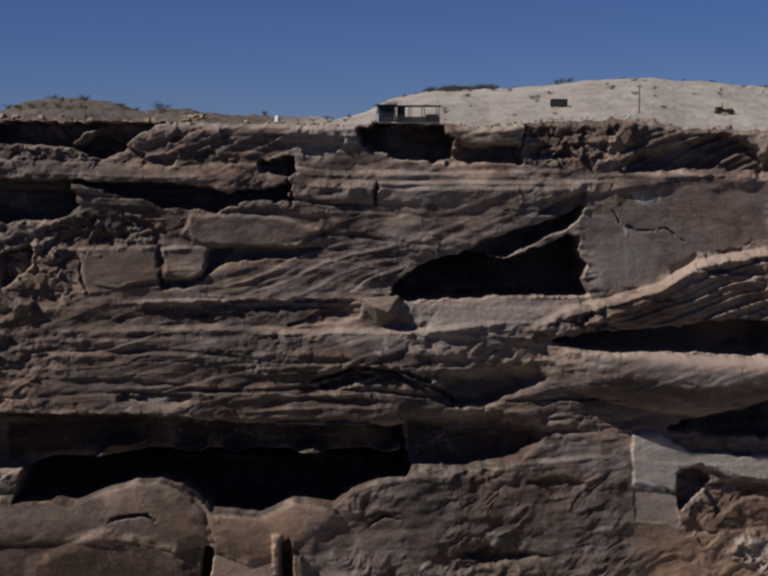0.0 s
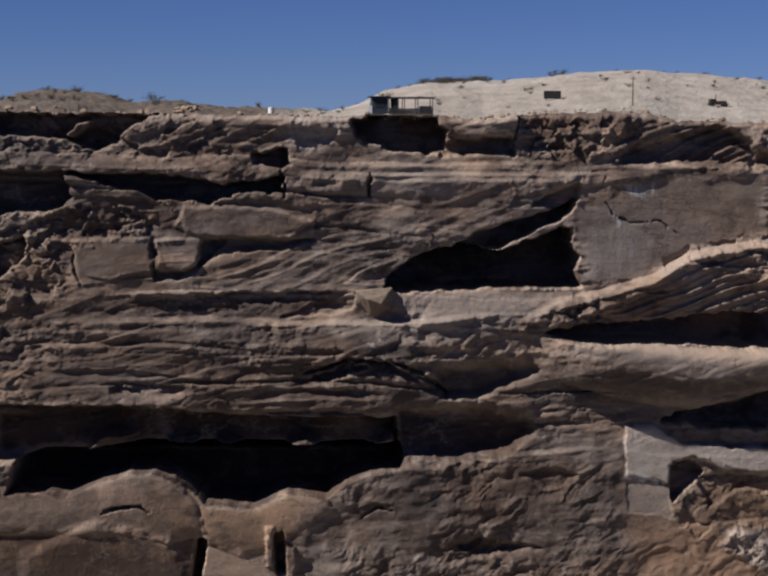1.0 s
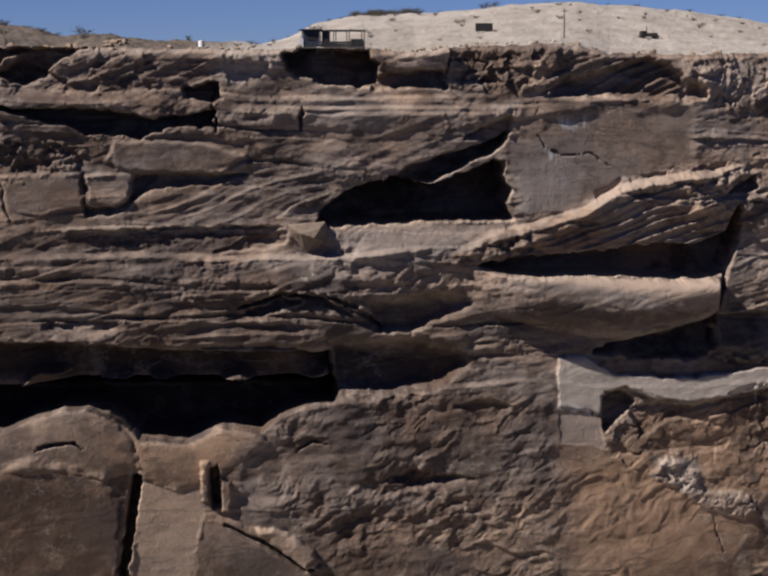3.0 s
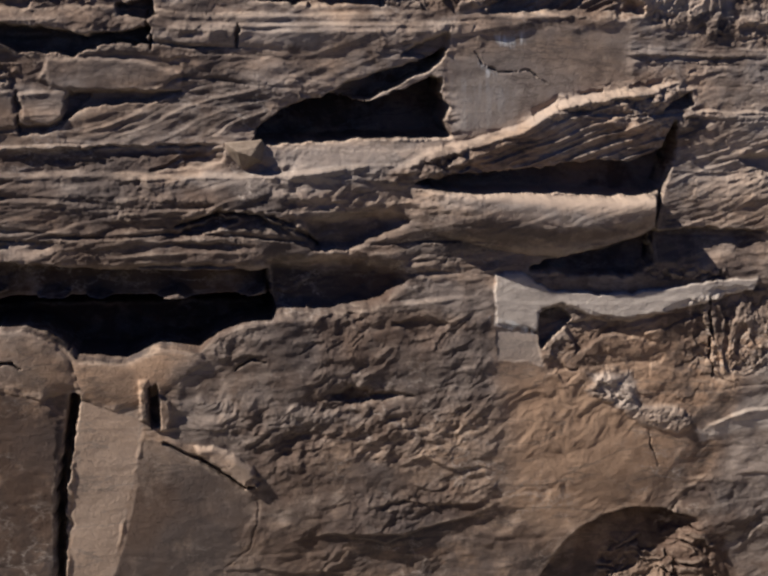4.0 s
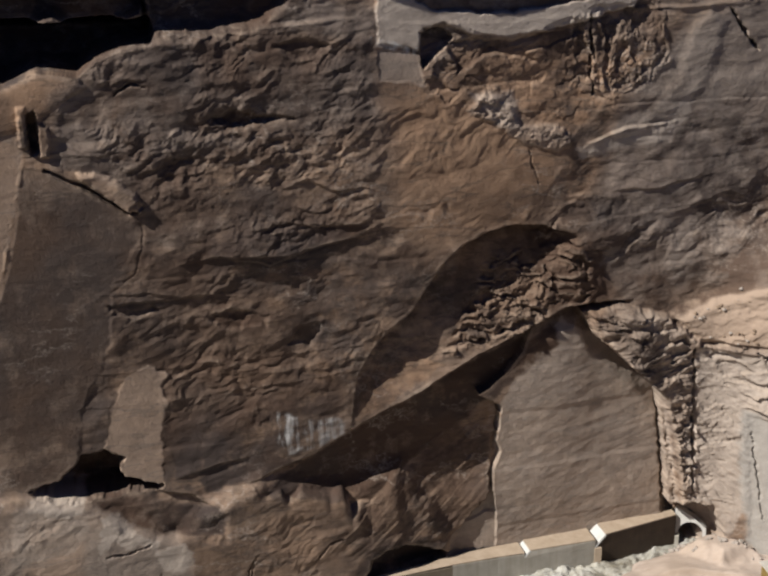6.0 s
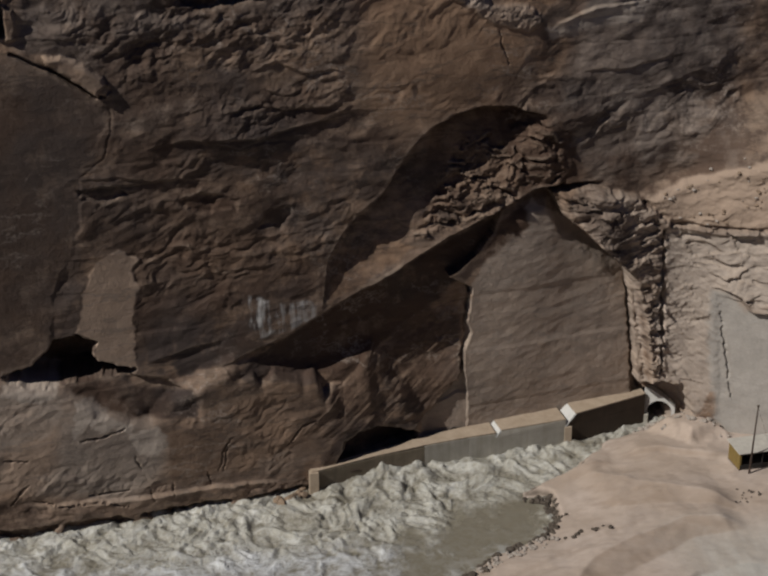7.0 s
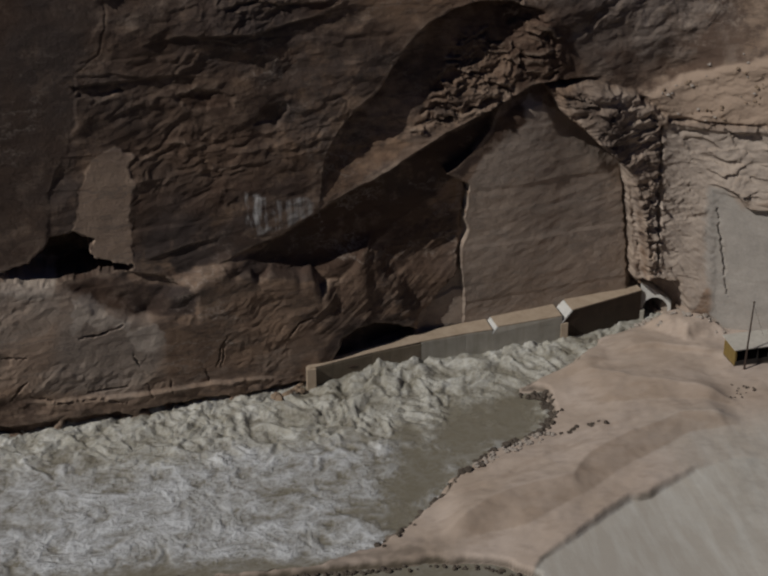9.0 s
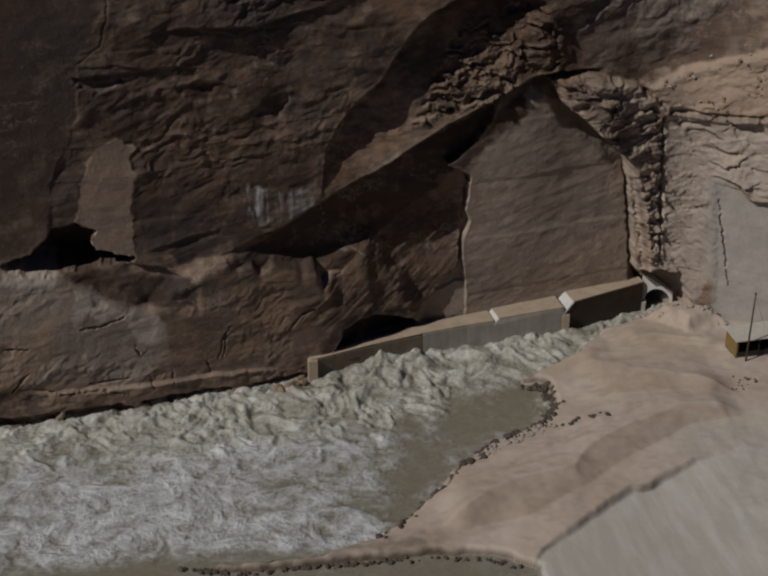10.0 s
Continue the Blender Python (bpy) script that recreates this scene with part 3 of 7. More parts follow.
crack([(90.2, 172.2), (89.3, 163.5), (86.7, 156.3), (85.8, 150.1), (84.9, 141.8)], width=0.8, depth=3)
# bedding under the boulder bench
lip([(-48.2, 168.8), (-27.4, 168.8), (-4.8, 168.7)], amount=0.35, fall=4)
shelf([(-30.7, 163.8), (-18.5, 163.8), (-8.9, 163.9), (-1.2, 163.6), (7.6, 163.9), (18.4, 164.8), (30.5, 165.2)], amount=1.5, drop=0.8, fall=6.5, ragged=0.3)
undercut([(-49.9, 169.2), (-42.6, 169.3), (-33.4, 169.4), (-21.2, 169.6), (-12.7, 169.5), (-4.5, 169.1)], depth=1.9, height=5.0, fade=0.1, grow=0.3)
undercut([(-52.4, 151.6), (-48.7, 151.6), (-43.2, 151.6), (-35.7, 151.4)], depth=1.4, height=3.4, fade=0.3, grow=0.1)
undercut([(-17.3, 152.7), (-12.0, 154.6), (-6.2, 156.4), (1.6, 155.4), (7.5, 153.2), (12.4, 150.3), (15.9, 147.2)], depth=1.6, height=3.2, fade=0.15, grow=0.25)
undercut([(-17.8, 150.2), (-11.1, 150.1), (-3.3, 149.6), (3.5, 149.0)], depth=0.8, height=2.0, fade=0.3, grow=0.2)
undercut([(-27.9, 145.3), (-18.9, 145.9), (-9.2, 145.7), (2.5, 145.1)], depth=0.9, height=2.2, fade=0.3, grow=0.2)
paint("stain_shade", [(-46.6, 158.5), (-41.1, 158.7), (-32.9, 158.0), (-35.2, 153.9), (-39.0, 152.5), (-43.5, 154.5)], 0.8, 0.6)
hollow([(-18.8, 164.5), (-13.0, 166.9), (-4.8, 168.2), (-4.8, 165.8), (-14.0, 164.5)], depth=0.7, soft=0.8)
shelf([(-83.3, 166.0), (-55.7, 166.6), (-21.7, 162.2), (-0.4, 162.8), (34.4, 161.7)], amount=1.0, drop=4, fall=5)
lip([(-14.0, 152.3), (-6.3, 156.2), (1.6, 155.4), (7.5, 152.3), (13.4, 148.2)], amount=1.25, fall=8)
hollow([(11.4, 153.7), (25.4, 154.9), (33.4, 153.2), (24.4, 149.9), (20.4, 147.5), (13.4, 148.2)], depth=2.4, soft=2.6)
hollow([(-13.1, 152.2), (-6.3, 155.5), (-2.4, 154.5), (-9.2, 151.7)], depth=1.5, soft=0.8)
lip([(-74.3, 155.0), (-51.1, 155.0), (-27.5, 151.6), (-16.0, 151.3)], amount=0.5, fall=4)
bench([(-46.5, 152.0), (-25.6, 151.5), (4.5, 150.4)], amount=0.5, fall=3)
bench([(-37.1, 147.4), (-17.9, 148.4), (4.5, 147.9)], amount=0.5, fall=3)
bench([(-29.5, 144.6), (-13.1, 145.4), (4.5, 144.2)], amount=0.6, fall=3)
lip([(-74.4, 147.9), (-52.1, 147.3), (-29.4, 146.0)], amount=0.75, fall=5)
hollow([(4.0, 145.5), (21.4, 145.8), (30.4, 143.3), (31.5, 140.3), (26.5, 136.9), (20.4, 134.8), (7.5, 135.8), (4.3, 135.0)], depth=3.2, soft=4.0)
hollow([(4.0, 145.5), (18.0, 145.6), (25.0, 143.5), (24.0, 139.0), (18.0, 135.0), (4.3, 135.0)], depth=1.8, soft=3.0)
hollow([(-81.6, 148.6), (-65.1, 147.9), (-46.5, 147.4), (-27.5, 144.8), (3.5, 143.8), (4.5, 135.0), (-81.8, 137.6)], depth=7, soft=1.0, ragged=0.6)
# shade of the overhang painted along the band
paint("stain_shade", [(-54.4, 148.3), (-29.3, 145.6), (2.5, 144.5), (30.6, 142.6), (32.6, 137.5), (4.4, 137.5), (-29.4, 140.7), (-54.5, 142.6)], 0.8, 3)
# long dark undercut over the rounded slabs
hollow([(-71.8, 131.1), (-70.3, 136.8), (-65.7, 138.5), (-55.9, 138.2), (-46.5, 139.5), (4.5, 138.0), (5.3, 135.5), (4.5, 133.5), (-1.4, 133.1), (-6.3, 131.3), (-10.2, 128.3), (-18.0, 129.7), (-21.8, 128.1), (-24.8, 126.7), (-29.6, 127.6), (-34.3, 128.0), (-37.2, 131.3), (-40.0, 133.3), (-43.8, 134.4), (-48.5, 134.7), (-51.3, 133.7), (-56.0, 132.4), (-60.7, 130.3), (-64.4, 131.2)], depth=20, soft=0.6, ragged=0.3)
for fleck in ([(-57.3, 138.4), (-54.8, 141.4), (-52.9, 142.2), (-48.0, 141.5), (-51.2, 140.0), (-54.5, 139.3)], [(-40.4, 137.7), (-41.6, 139.7), (-35.9, 140.0), (-37.1, 138.2)], [(-31.9, 139.4), (-29.5, 140.0), (-27.6, 138.9), (-30.4, 138.4)], [(-18.4, 138.7), (-14.1, 140.3), (-10.2, 138.0), (-14.1, 136.8)], [(-1.9, 138.2), (3.0, 140.3), (3.5, 138.3)]):
    slab(fleck, 5.6, -0.2, 0.4, 1.4)
dome([(-99.4, 132.9), (-54.8, 132.4), (-49.2, 134.4), (-44.6, 134.4), (-39.9, 132.0), (-35.8, 128.4), (-34.0, 122.1), (-41.2, 120.0), (-49.5, 122.4), (-99.9, 123.4)], amount=1.1, soft=6)
smoothed([(-99.4, 132.9), (-54.8, 132.4), (-49.2, 134.4), (-44.6, 134.4), (-39.9, 132.0), (-35.8, 128.4), (-34.0, 122.1), (-41.2, 120.0), (-49.5, 122.4), (-99.9, 123.4)], soft=1.0, pale=0.0)
dome([(-34.9, 127.1), (-23.9, 126.4), (-18.1, 129.4), (-10.4, 129.0), (-8.6, 126.0), (-14.3, 122.2), (-18.8, 118.9), (-27.0, 116.8), (-34.6, 119.7)], amount=0.8, soft=5)
smoothed([(-34.9, 127.1), (-23.9, 126.4), (-18.1, 129.4), (-10.4, 129.0), (-8.6, 126.0), (-14.3, 122.2), (-18.8, 118.9), (-27.0, 116.8), (-34.6, 119.7)], soft=1.0, pale=0.0)
paint("tan", [(-43.7, 130.5), (-34.9, 127.1), (-23.9, 126.4), (-18.1, 129.4), (-10.4, 129.0), (-8.6, 126.0), (-18.8, 118.9), (-27.0, 116.8), (-38.3, 119.9)], 0.6, 2)
crack([(-54.0, 127.2), (-51.2, 127.7), (-46.6, 127.7), (-44.3, 126.4)], width=0.6, depth=1.0)
bulge([(-70.3, 82.3), (-69.0, 119.0), (-55.0, 125.1), (-41.2, 120.5), (-37.5, 114.3), (-39.3, 79.9)], amount=1.0, soft=3)
crack([(-34.9, 120.1), (-35.7, 113.6), (-38.1, 99.6), (-38.8, 79.0), (-39.1, 63.1)], width=1.7, depth=7, taper=0.1)
crack([(-54.2, 126.5), (-50.5, 127.7), (-46.7, 127.8), (-44.8, 126.2)], width=0.6, depth=1.2)
hollow([(-20.8, 121.5), (-18.9, 121.8), (-18.2, 113.4), (-19.9, 112.5)], depth=4, soft=0.4)
bulge([(-22.1, 122.8), (-20.6, 122.7), (-20.5, 114.6), (-22.2, 114.7)], amount=1.2, soft=0.5)
bulge([(-18.4, 119.5), (-16.3, 118.4), (-16.5, 112.3), (-18.2, 112.4)], amount=1.0, soft=0.5)
dome([(-11.4, 108.6), (-7.9, 108.6), (-3.6, 106.5), (0.1, 103.5), (1.5, 101.4), (1.0, 99.1), (-1.4, 98.8), (-4.2, 101.6), (-8.1, 104.7), (-10.9, 106.8)], amount=1.5, soft=1.2)
crack([(-17.6, 109.7), (-13.4, 107.1), (-8.6, 104.3), (-4.2, 101.2), (-1.8, 98.9)], width=0.8, depth=1.3, taper=0.3, broken=False)
paint("tan", [(-15.6, 109.7), (-10.2, 109.2), (-2.4, 104.3), (1.8, 100.9), (1.3, 98.4), (-0.9, 97.9), (-5.2, 101.6), (-11.0, 105.4)], 0.6, 1)
hollow([(-1.2, 100.6), (0.9, 102.1), (1.4, 100.3), (0.4, 99.0), (-1.2, 98.7)], depth=1.3, soft=0.3, ragged=0.3)
smoothed([(-34.4, 119.6), (-22.1, 117.3), (-21.8, 111.7), (-32.9, 62.5), (-38.5, 63.1)], soft=0.8, pale=0.25)
smoothed([(-21.8, 110.6), (-15.6, 109.2), (-2.1, 98.8), (0.6, 93.4), (-5.4, 83.3), (-6.8, 70.5), (-13.2, 57.0), (-15.7, 38.5), (-40.8, 38.4), (-33.9, 62.6)], soft=1.0, pale=0.0)
paint("stain_shade", [(-21.8, 110.6), (-15.6, 109.2), (-2.1, 98.8), (0.6, 93.4), (-5.4, 83.3), (-6.8, 70.5), (-13.2, 57.0), (-15.7, 38.5), (-40.8, 38.4), (-33.9, 62.6)], 0.45, 1.0)
# rough varnished dome
bulge([(-16.5, 111.3), (-15.1, 124.4), (-8.2, 129.0), (-4.2, 133.3), (5.6, 134.8), (25.7, 134.3), (49.6, 129.0), (53.9, 120.3), (53.1, 92.3), (46.7, 86.3), (14.9, 79.3), (2.9, 96.3)], amount=0.25, soft=8)
rough([(-16.5, 111.3), (-15.1, 124.4), (-8.2, 129.0), (-4.2, 133.3), (5.6, 134.8), (25.7, 134.3), (49.6, 129.0), (53.9, 120.3), (53.1, 92.3), (46.7, 81.9), (38.1, 63.1), (-5.8, 67.6), (2.9, 96.3)], amount=0.75, scale=6, soft=4)
paint("stain_shade", [(-16.5, 111.3), (-15.1, 124.4), (-4.2, 133.3), (25.7, 134.3), (49.6, 129.0), (51.9, 107.6), (46.7, 86.3), (2.8, 90.0)], 0.4, 5)
lip([(-4.4, 125.8), (-0.4, 127.1), (3.5, 126.3)], amount=0.5, fall=2)
rough([(-7.5, 133.1), (4.3, 135.1), (18.3, 135.5), (32.6, 135.1), (48.1, 133.6), (50.9, 120.0), (49.5, 94.6), (32.7, 87.7), (5.9, 89.6), (1.0, 104.1), (-7.8, 112.9)], amount=0.7, scale=2.2, soft=3)
hollow([(16.6, 117.5), (20.5, 119.0), (25.6, 117.8), (33.4, 116.3), (25.6, 115.9), (20.5, 115.2)], depth=1.3, soft=1.2)
hollow([(29.8, 131.6), (36.0, 132.8), (41.1, 131.5), (40.1, 129.3), (34.9, 128.5)], depth=0.8, soft=1.5)
lip([(15.0, 87.9), (31.7, 87.0), (46.7, 89.6), (53.1, 92.3)], amount=0.75, fall=4)
lip([(-7.5, 81.3), (0.6, 81.7), (10.8, 79.6)], amount=0.4, fall=3)
paint("tan", [(53.9, 120.3), (65.7, 123.9), (84.8, 109.8), (95.1, 104.7), (87.7, 86.2), (63.1, 86.0), (55.3, 92.2)], 0.8, 9)
smoothed([(51.7, 122.5), (65.7, 121.7), (84.8, 109.8), (95.1, 104.7), (87.6, 89.6), (63.1, 86.0), (54.2, 92.3)], soft=8, pale=0.0)
rough([(51.7, 122.5), (65.7, 121.7), (84.8, 109.8), (95.1, 104.7), (87.6, 89.6), (63.1, 86.0), (54.2, 92.3)], amount=0.6, scale=5, soft=4)
# pale plate and the broken bay below it
bulge([(50.7, 141.3), (56.8, 141.1), (63.3, 137.2), (76.3, 135.8), (87.3, 136.6), (100.6, 138.1), (109.7, 138.2), (108.7, 135.6), (96.3, 133.0), (80.8, 130.8), (72.0, 131.8), (65.5, 134.4), (61.2, 133.6), (60.0, 129.2), (51.4, 131.0)], amount=0.6, soft=0.5)
smoothed([(50.7, 141.3), (56.8, 141.1), (63.3, 137.2), (76.3, 135.8), (87.3, 136.6), (100.6, 138.1), (109.7, 138.2), (108.7, 135.6), (96.3, 133.0), (80.8, 130.8), (72.0, 131.8), (65.5, 134.4), (61.2, 133.6), (60.0, 129.2), (51.4, 131.0)], soft=0.4, pale=1.0)
smoothed([(51.1, 129.9), (59.7, 128.4), (61.4, 121.5), (51.7, 123.1)], soft=0.6, pale=0.45)
hollow([(60.4, 132.6), (65.5, 134.2), (72.0, 131.3), (80.8, 130.3), (96.4, 132.3), (100.7, 136.0), (112.1, 136.5), (117.2, 125.4), (110.7, 116.9), (99.3, 115.4), (84.4, 120.7), (71.2, 120.3), (63.6, 119.7)], depth=0.4, soft=0.8)
rough([(60.3, 133.6), (65.5, 134.4), (80.8, 130.3), (100.7, 136.0), (114.4, 136.4), (117.5, 121.0), (103.9, 115.1), (96.0, 111.2), (84.7, 110.9), (73.5, 114.8), (62.5, 118.7)], amount=0.5, scale=3, soft=1)
blocks([(60.3, 133.6), (65.5, 134.4), (80.8, 130.3), (100.7, 136.0), (114.4, 136.4), (117.5, 121.0), (103.9, 115.1), (96.0, 111.2), (84.7, 110.9), (73.5, 114.8), (62.5, 118.7)], amount=0.35, size=3.0, soft=1)
hollow([(60.7, 132.6), (64.9, 133.9), (67.7, 131.2), (63.5, 127.2), (61.3, 125.2)], depth=2.5, soft=0.5)
hollow([(66.6, 129.6), (71.0, 131.0), (80.8, 130.0), (96.4, 131.9), (97.6, 130.2), (84.2, 127.1), (87.7, 124.3), (76.5, 127.5), (68.9, 123.7)], depth=0.9, soft=0.6)
columns([(93.5, 133.7), (110.4, 136.1), (116.3, 133.6), (118.1, 122.6), (111.3, 118.6), (96.4, 117.3), (92.7, 124.0)], 0.5, 1.7, 1.0)
smooth_patch([(70.4, 123.6), (76.9, 128.0), (95.2, 132.3), (96.5, 118.7), (102.2, 114.5), (95.0, 107.6), (83.4, 115.0), (77.1, 120.5)], 0.5)
bulge([(126.8, 134.9), (130.6, 130.8), (127.0, 117.8), (116.5, 109.3), (104.9, 106.8), (104.2, 108.2), (113.5, 111.5), (119.6, 118.3), (121.7, 125.9), (124.4, 132.3)], 0.35, 3.0)
bulge([(70.9, 115.3), (74.9, 119.1), (80.8, 115.6), (83.2, 111.1), (92.0, 111.1), (95.8, 106.6), (92.2, 104.9), (83.0, 107.4), (79.6, 110.1), (75.6, 112.8)], 0.5, 1.2)
blocks([(70.9, 115.3), (74.9, 119.1), (80.8, 115.6), (83.2, 111.1), (92.0, 111.1), (95.8, 106.6), (92.2, 104.9), (83.0, 107.4), (79.6, 110.1), (75.6, 112.8)], 0.4, 1.6, 0.8)
smoothed([(71.2, 119.3), (81.2, 118.7), (83.6, 109.8), (78.0, 111.3)], soft=1.5, pale=0.6)
crack([(98.5, 135.0), (99.3, 126.3), (99.8, 116.5)], width=0.9, depth=2)
paint("tan", [(63.6, 119.7), (84.7, 112.0), (95.0, 109.1), (90.1, 118.2), (112.8, 121.2), (100.9, 132.7), (67.8, 128.0)], 0.6, 2)
bench([(95.1, 105.1), (108.2, 109.0), (122.4, 109.3)], amount=0.75, fall=4)
crack([(85.3, 106.4), (86.4, 102.0), (87.9, 97.3)], width=0.4, depth=0.5)
lip([(101.9, 94.4), (117.4, 94.3), (133.0, 97.1)], amount=0.5, fall=4)
smoothed([(110.1, 117.9), (117.8, 126.3), (120.8, 134.8), (143.3, 135.8), (145.0, 115.7), (122.3, 111.6)], soft=3, pale=0.25, ease=0.5)
crack([(131.5, 134.3), (139.5, 123.9)], width=1, depth=2)
rough([(93.7, 95.7), (117.5, 91.4), (146.5, 98.3), (144.7, 70.9), (106.7, 67.8), (89.5, 84.7)], amount=1.3, scale=5, soft=3)
ledges([(87.6, 87.1), (92.2, 87.8), (100.8, 78.9), (102.5, 68.2), (92.9, 68.1), (90.2, 77.8)], amount=1.0, thick=2.2, soft=1.5)
dome([(90.3, 78.8), (91.9, 83.2), (97.7, 84.4), (103.2, 79.8), (104.7, 71.4), (100.7, 67.7), (93.5, 70.3)], amount=0.7, soft=4)
# pale slab and undercut low on the wall
smoothed([(1.0, 65.2), (5.0, 62.4), (3.4, 59.8), (4.5, 55.7), (3.0, 49.0), (2.9, 37.2), (-1.2, 38.5), (-4.2, 37.7), (-6.5, 41.1), (-5.2, 44.4), (-9.1, 47.3), (-7.5, 55.1), (-4.3, 62.5)], soft=0.4, pale=0.3)
hollow([(-25.3, 39.4), (-19.0, 40.7), (-13.4, 45.7), (-7.3, 44.7), (-5.6, 39.7), (2.7, 36.6), (-6.9, 36.4), (-17.4, 36.3)], depth=5, soft=0.8)
paint("stain_shade", [(-25.4, 93.8), (-0.8, 87.0), (-5.7, 63.9), (-8.5, 55.3), (-14.4, 45.8), (-30.8, 44.9)], 0.8, 4)
paint("stain_shade", [(-23.6, 109.5), (51.1, 98.5), (57.5, 91.4), (44.4, 80.9), (-1.3, 80.7), (-26.0, 87.8)], 0.7, 5)
paint("stain_shade", [(-19.0, 109.2), (1.2, 101.3), (-0.3, 88.7), (8.5, 79.2), (3.9, 64.2), (-6.2, 67.6), (-13.4, 43.7), (-35.5, 46.8), (-26.9, 89.2)], 0.45, 4)
paint("stain_shade", [(-1.0, 84.9), (44.5, 86.3), (57.5, 79.4), (44.0, 59.5), (19.5, 48.9), (7.0, 53.0)], 0.7, 5)
paint("stain_shade", [(3.2, 44.3), (26.1, 50.3), (43.8, 50.1), (43.7, 44.1), (24.4, 36.2), (3.7, 35.9)], 0.75, 1.5)
paint("chalk", [(28.3, 51.2), (32.9, 49.2), (33.4, 41.2), (29.8, 39.8), (28.6, 44.3)], 1.0, 0.8)
paint("chalk", [(34.0, 48.1), (43.4, 47.6), (44.0, 43.5), (37.6, 41.5), (34.2, 40.8)], 0.7, 1.0)
rough([(-8.1, 82.6), (50.9, 83.4), (57.4, 69.3), (43.8, 50.1), (17.3, 46.9), (4.7, 51.0), (4.6, 64.7)], amount=0.85, scale=4, soft=4)
lip([(3.8, 37.1), (14.7, 40.1), (24.6, 41.0)], amount=0.5, fall=4)
# lower wall over the water
bulge([(-45.4, 39.2), (-25.5, 37.7), (-12.2, 35.8), (-5.3, 30.1), (5.1, 24.7), (16.5, 32.6), (24.4, 35.6), (43.4, 28.8), (57.3, 32.2), (69.4, 10.9), (68.3, -2.3), (42.2, -30.6), (-51.6, -10.0)], amount=2.2, soft=5)
hollow([(-14.3, 35.8), (-5.1, 32.5), (0.8, 25.4), (15.2, 27.9), (16.0, 22.8), (5.1, 24.7), (-5.4, 28.3)], depth=1.2, soft=4)
# darker patch over the shallow hollow
paint("stain_shade", [(-14.2, 36.4), (5.4, 29.5), (16.4, 30.1), (16.0, 22.8), (-0.3, 25.6)], 0.8, 1.5)
paint("tan", [(8.4, 24.1), (43.4, 28.2), (42.9, 5.1), (8.5, 8.9)], 0.7, 4)
crack([(-10.2, 22.4), (-5.9, 22.6), (-0.4, 23.8)], width=0.5, depth=1.2)
crack([(-27.3, 20.3), (-21.6, 19.3)], width=0.5, depth=1)
crack([(-9.2, 8.4), (-0.4, 8.0)], width=0.5, depth=1)
crack([(-26.3, 9.2), (-22.2, 13.4)], width=0.7, depth=1)
crack([(1.3, 17.2), (2.7, 12.5)], width=0.3, depth=0.8)
crack([(21.0, 9.2), (22.4, 15.3)], width=0.3, depth=0.8)
bench([(-28.4, 8.9), (-15.7, 7.7), (-0.5, 6.1), (24.2, 5.3), (40.5, 3.6)], amount=1.25, fall=4)
# big overhangs above the recess
rough([(66.8, 59.7), (71.3, 65.6), (74.1, 74.5), (78.5, 80.8), (84.9, 80.7), (92.1, 73.6), (91.2, 65.5), (85.4, 62.3), (79.5, 61.6), (70.3, 58.9)], amount=1.2, scale=4, soft=2)
ledges([(66.8, 59.7), (71.3, 65.6), (74.1, 74.5), (78.5, 80.8), (84.9, 80.7), (92.1, 73.6), (91.2, 65.5), (85.4, 62.3), (79.5, 61.6), (70.3, 58.9)], amount=1.1, thick=1.7, soft=2)
paint("tan", [(47.9, 56.7), (60.2, 59.9), (67.1, 56.8), (58.1, 51.9), (46.8, 46.2)], 0.7, 1)
# arched recess with the tunnel outlet
ROOF = [(21.8, 35.0), (24.7, 35.8), (35.3, 39.0), (46.1, 44.3), (58.1, 49.8), (72.0, 56.5), (85.9, 62.8), (95.3, 67.1), (100.1, 67.7)]
ROOF_X, ROOF_Z = [p[0] for p in ROOF], [p[1] for p in ROOF]
SHADE = [(22.6, 33.9), (25.3, 32.3), (43.4, 28.7), (45.1, 24.8), (49.8, 25.3), (55.7, 31.2), (62.2, 30.9), (70.5, 35.4), (79.4, 41.0)]
roof = np.interp(GX, ROOF_X, ROOF_Z) + 0.35 * EDGE
floor_ = np.interp(GX, [p[0] for p in SHADE], [p[1] for p in SHADE]) + 2.0 * vnoise(GX / 3.5, GZ / 12, 271)
set_back = eased([18, 24, 30, 43, 57, 70, 80, 97, 105, 112], [0, 0.6, 1.8, 3.6, 5.2, 6.2, 5.4, 4.4, 3.5, 0], 5)
reach = np.interp(GX, [30, 46, 50, 56, 62, 80], [0.6, 1.2, 4.0, 16, 40, 80])
UPPER_ROOF = [(45.1, 44.5), (46.6, 56.4), (49.4, 61.7), (53.7, 66.9), (59.3, 70.8), (62.7, 76.1), (66.1, 80.9), (69.6, 84.3), (75.2, 87.1), (80.9, 88.3), (88.7, 87.9), (97.0, 85.0), (104.3, 79.7)]
roof_2 = np.interp(GX, [p[0] for p in UPPER_ROOF], [p[1] for p in UPPER_ROOF]) + 0.4 * EDGE
sag = np.clip((roof_2 - GZ) / np.maximum(roof_2 - roof, 1.0), 0, 1)
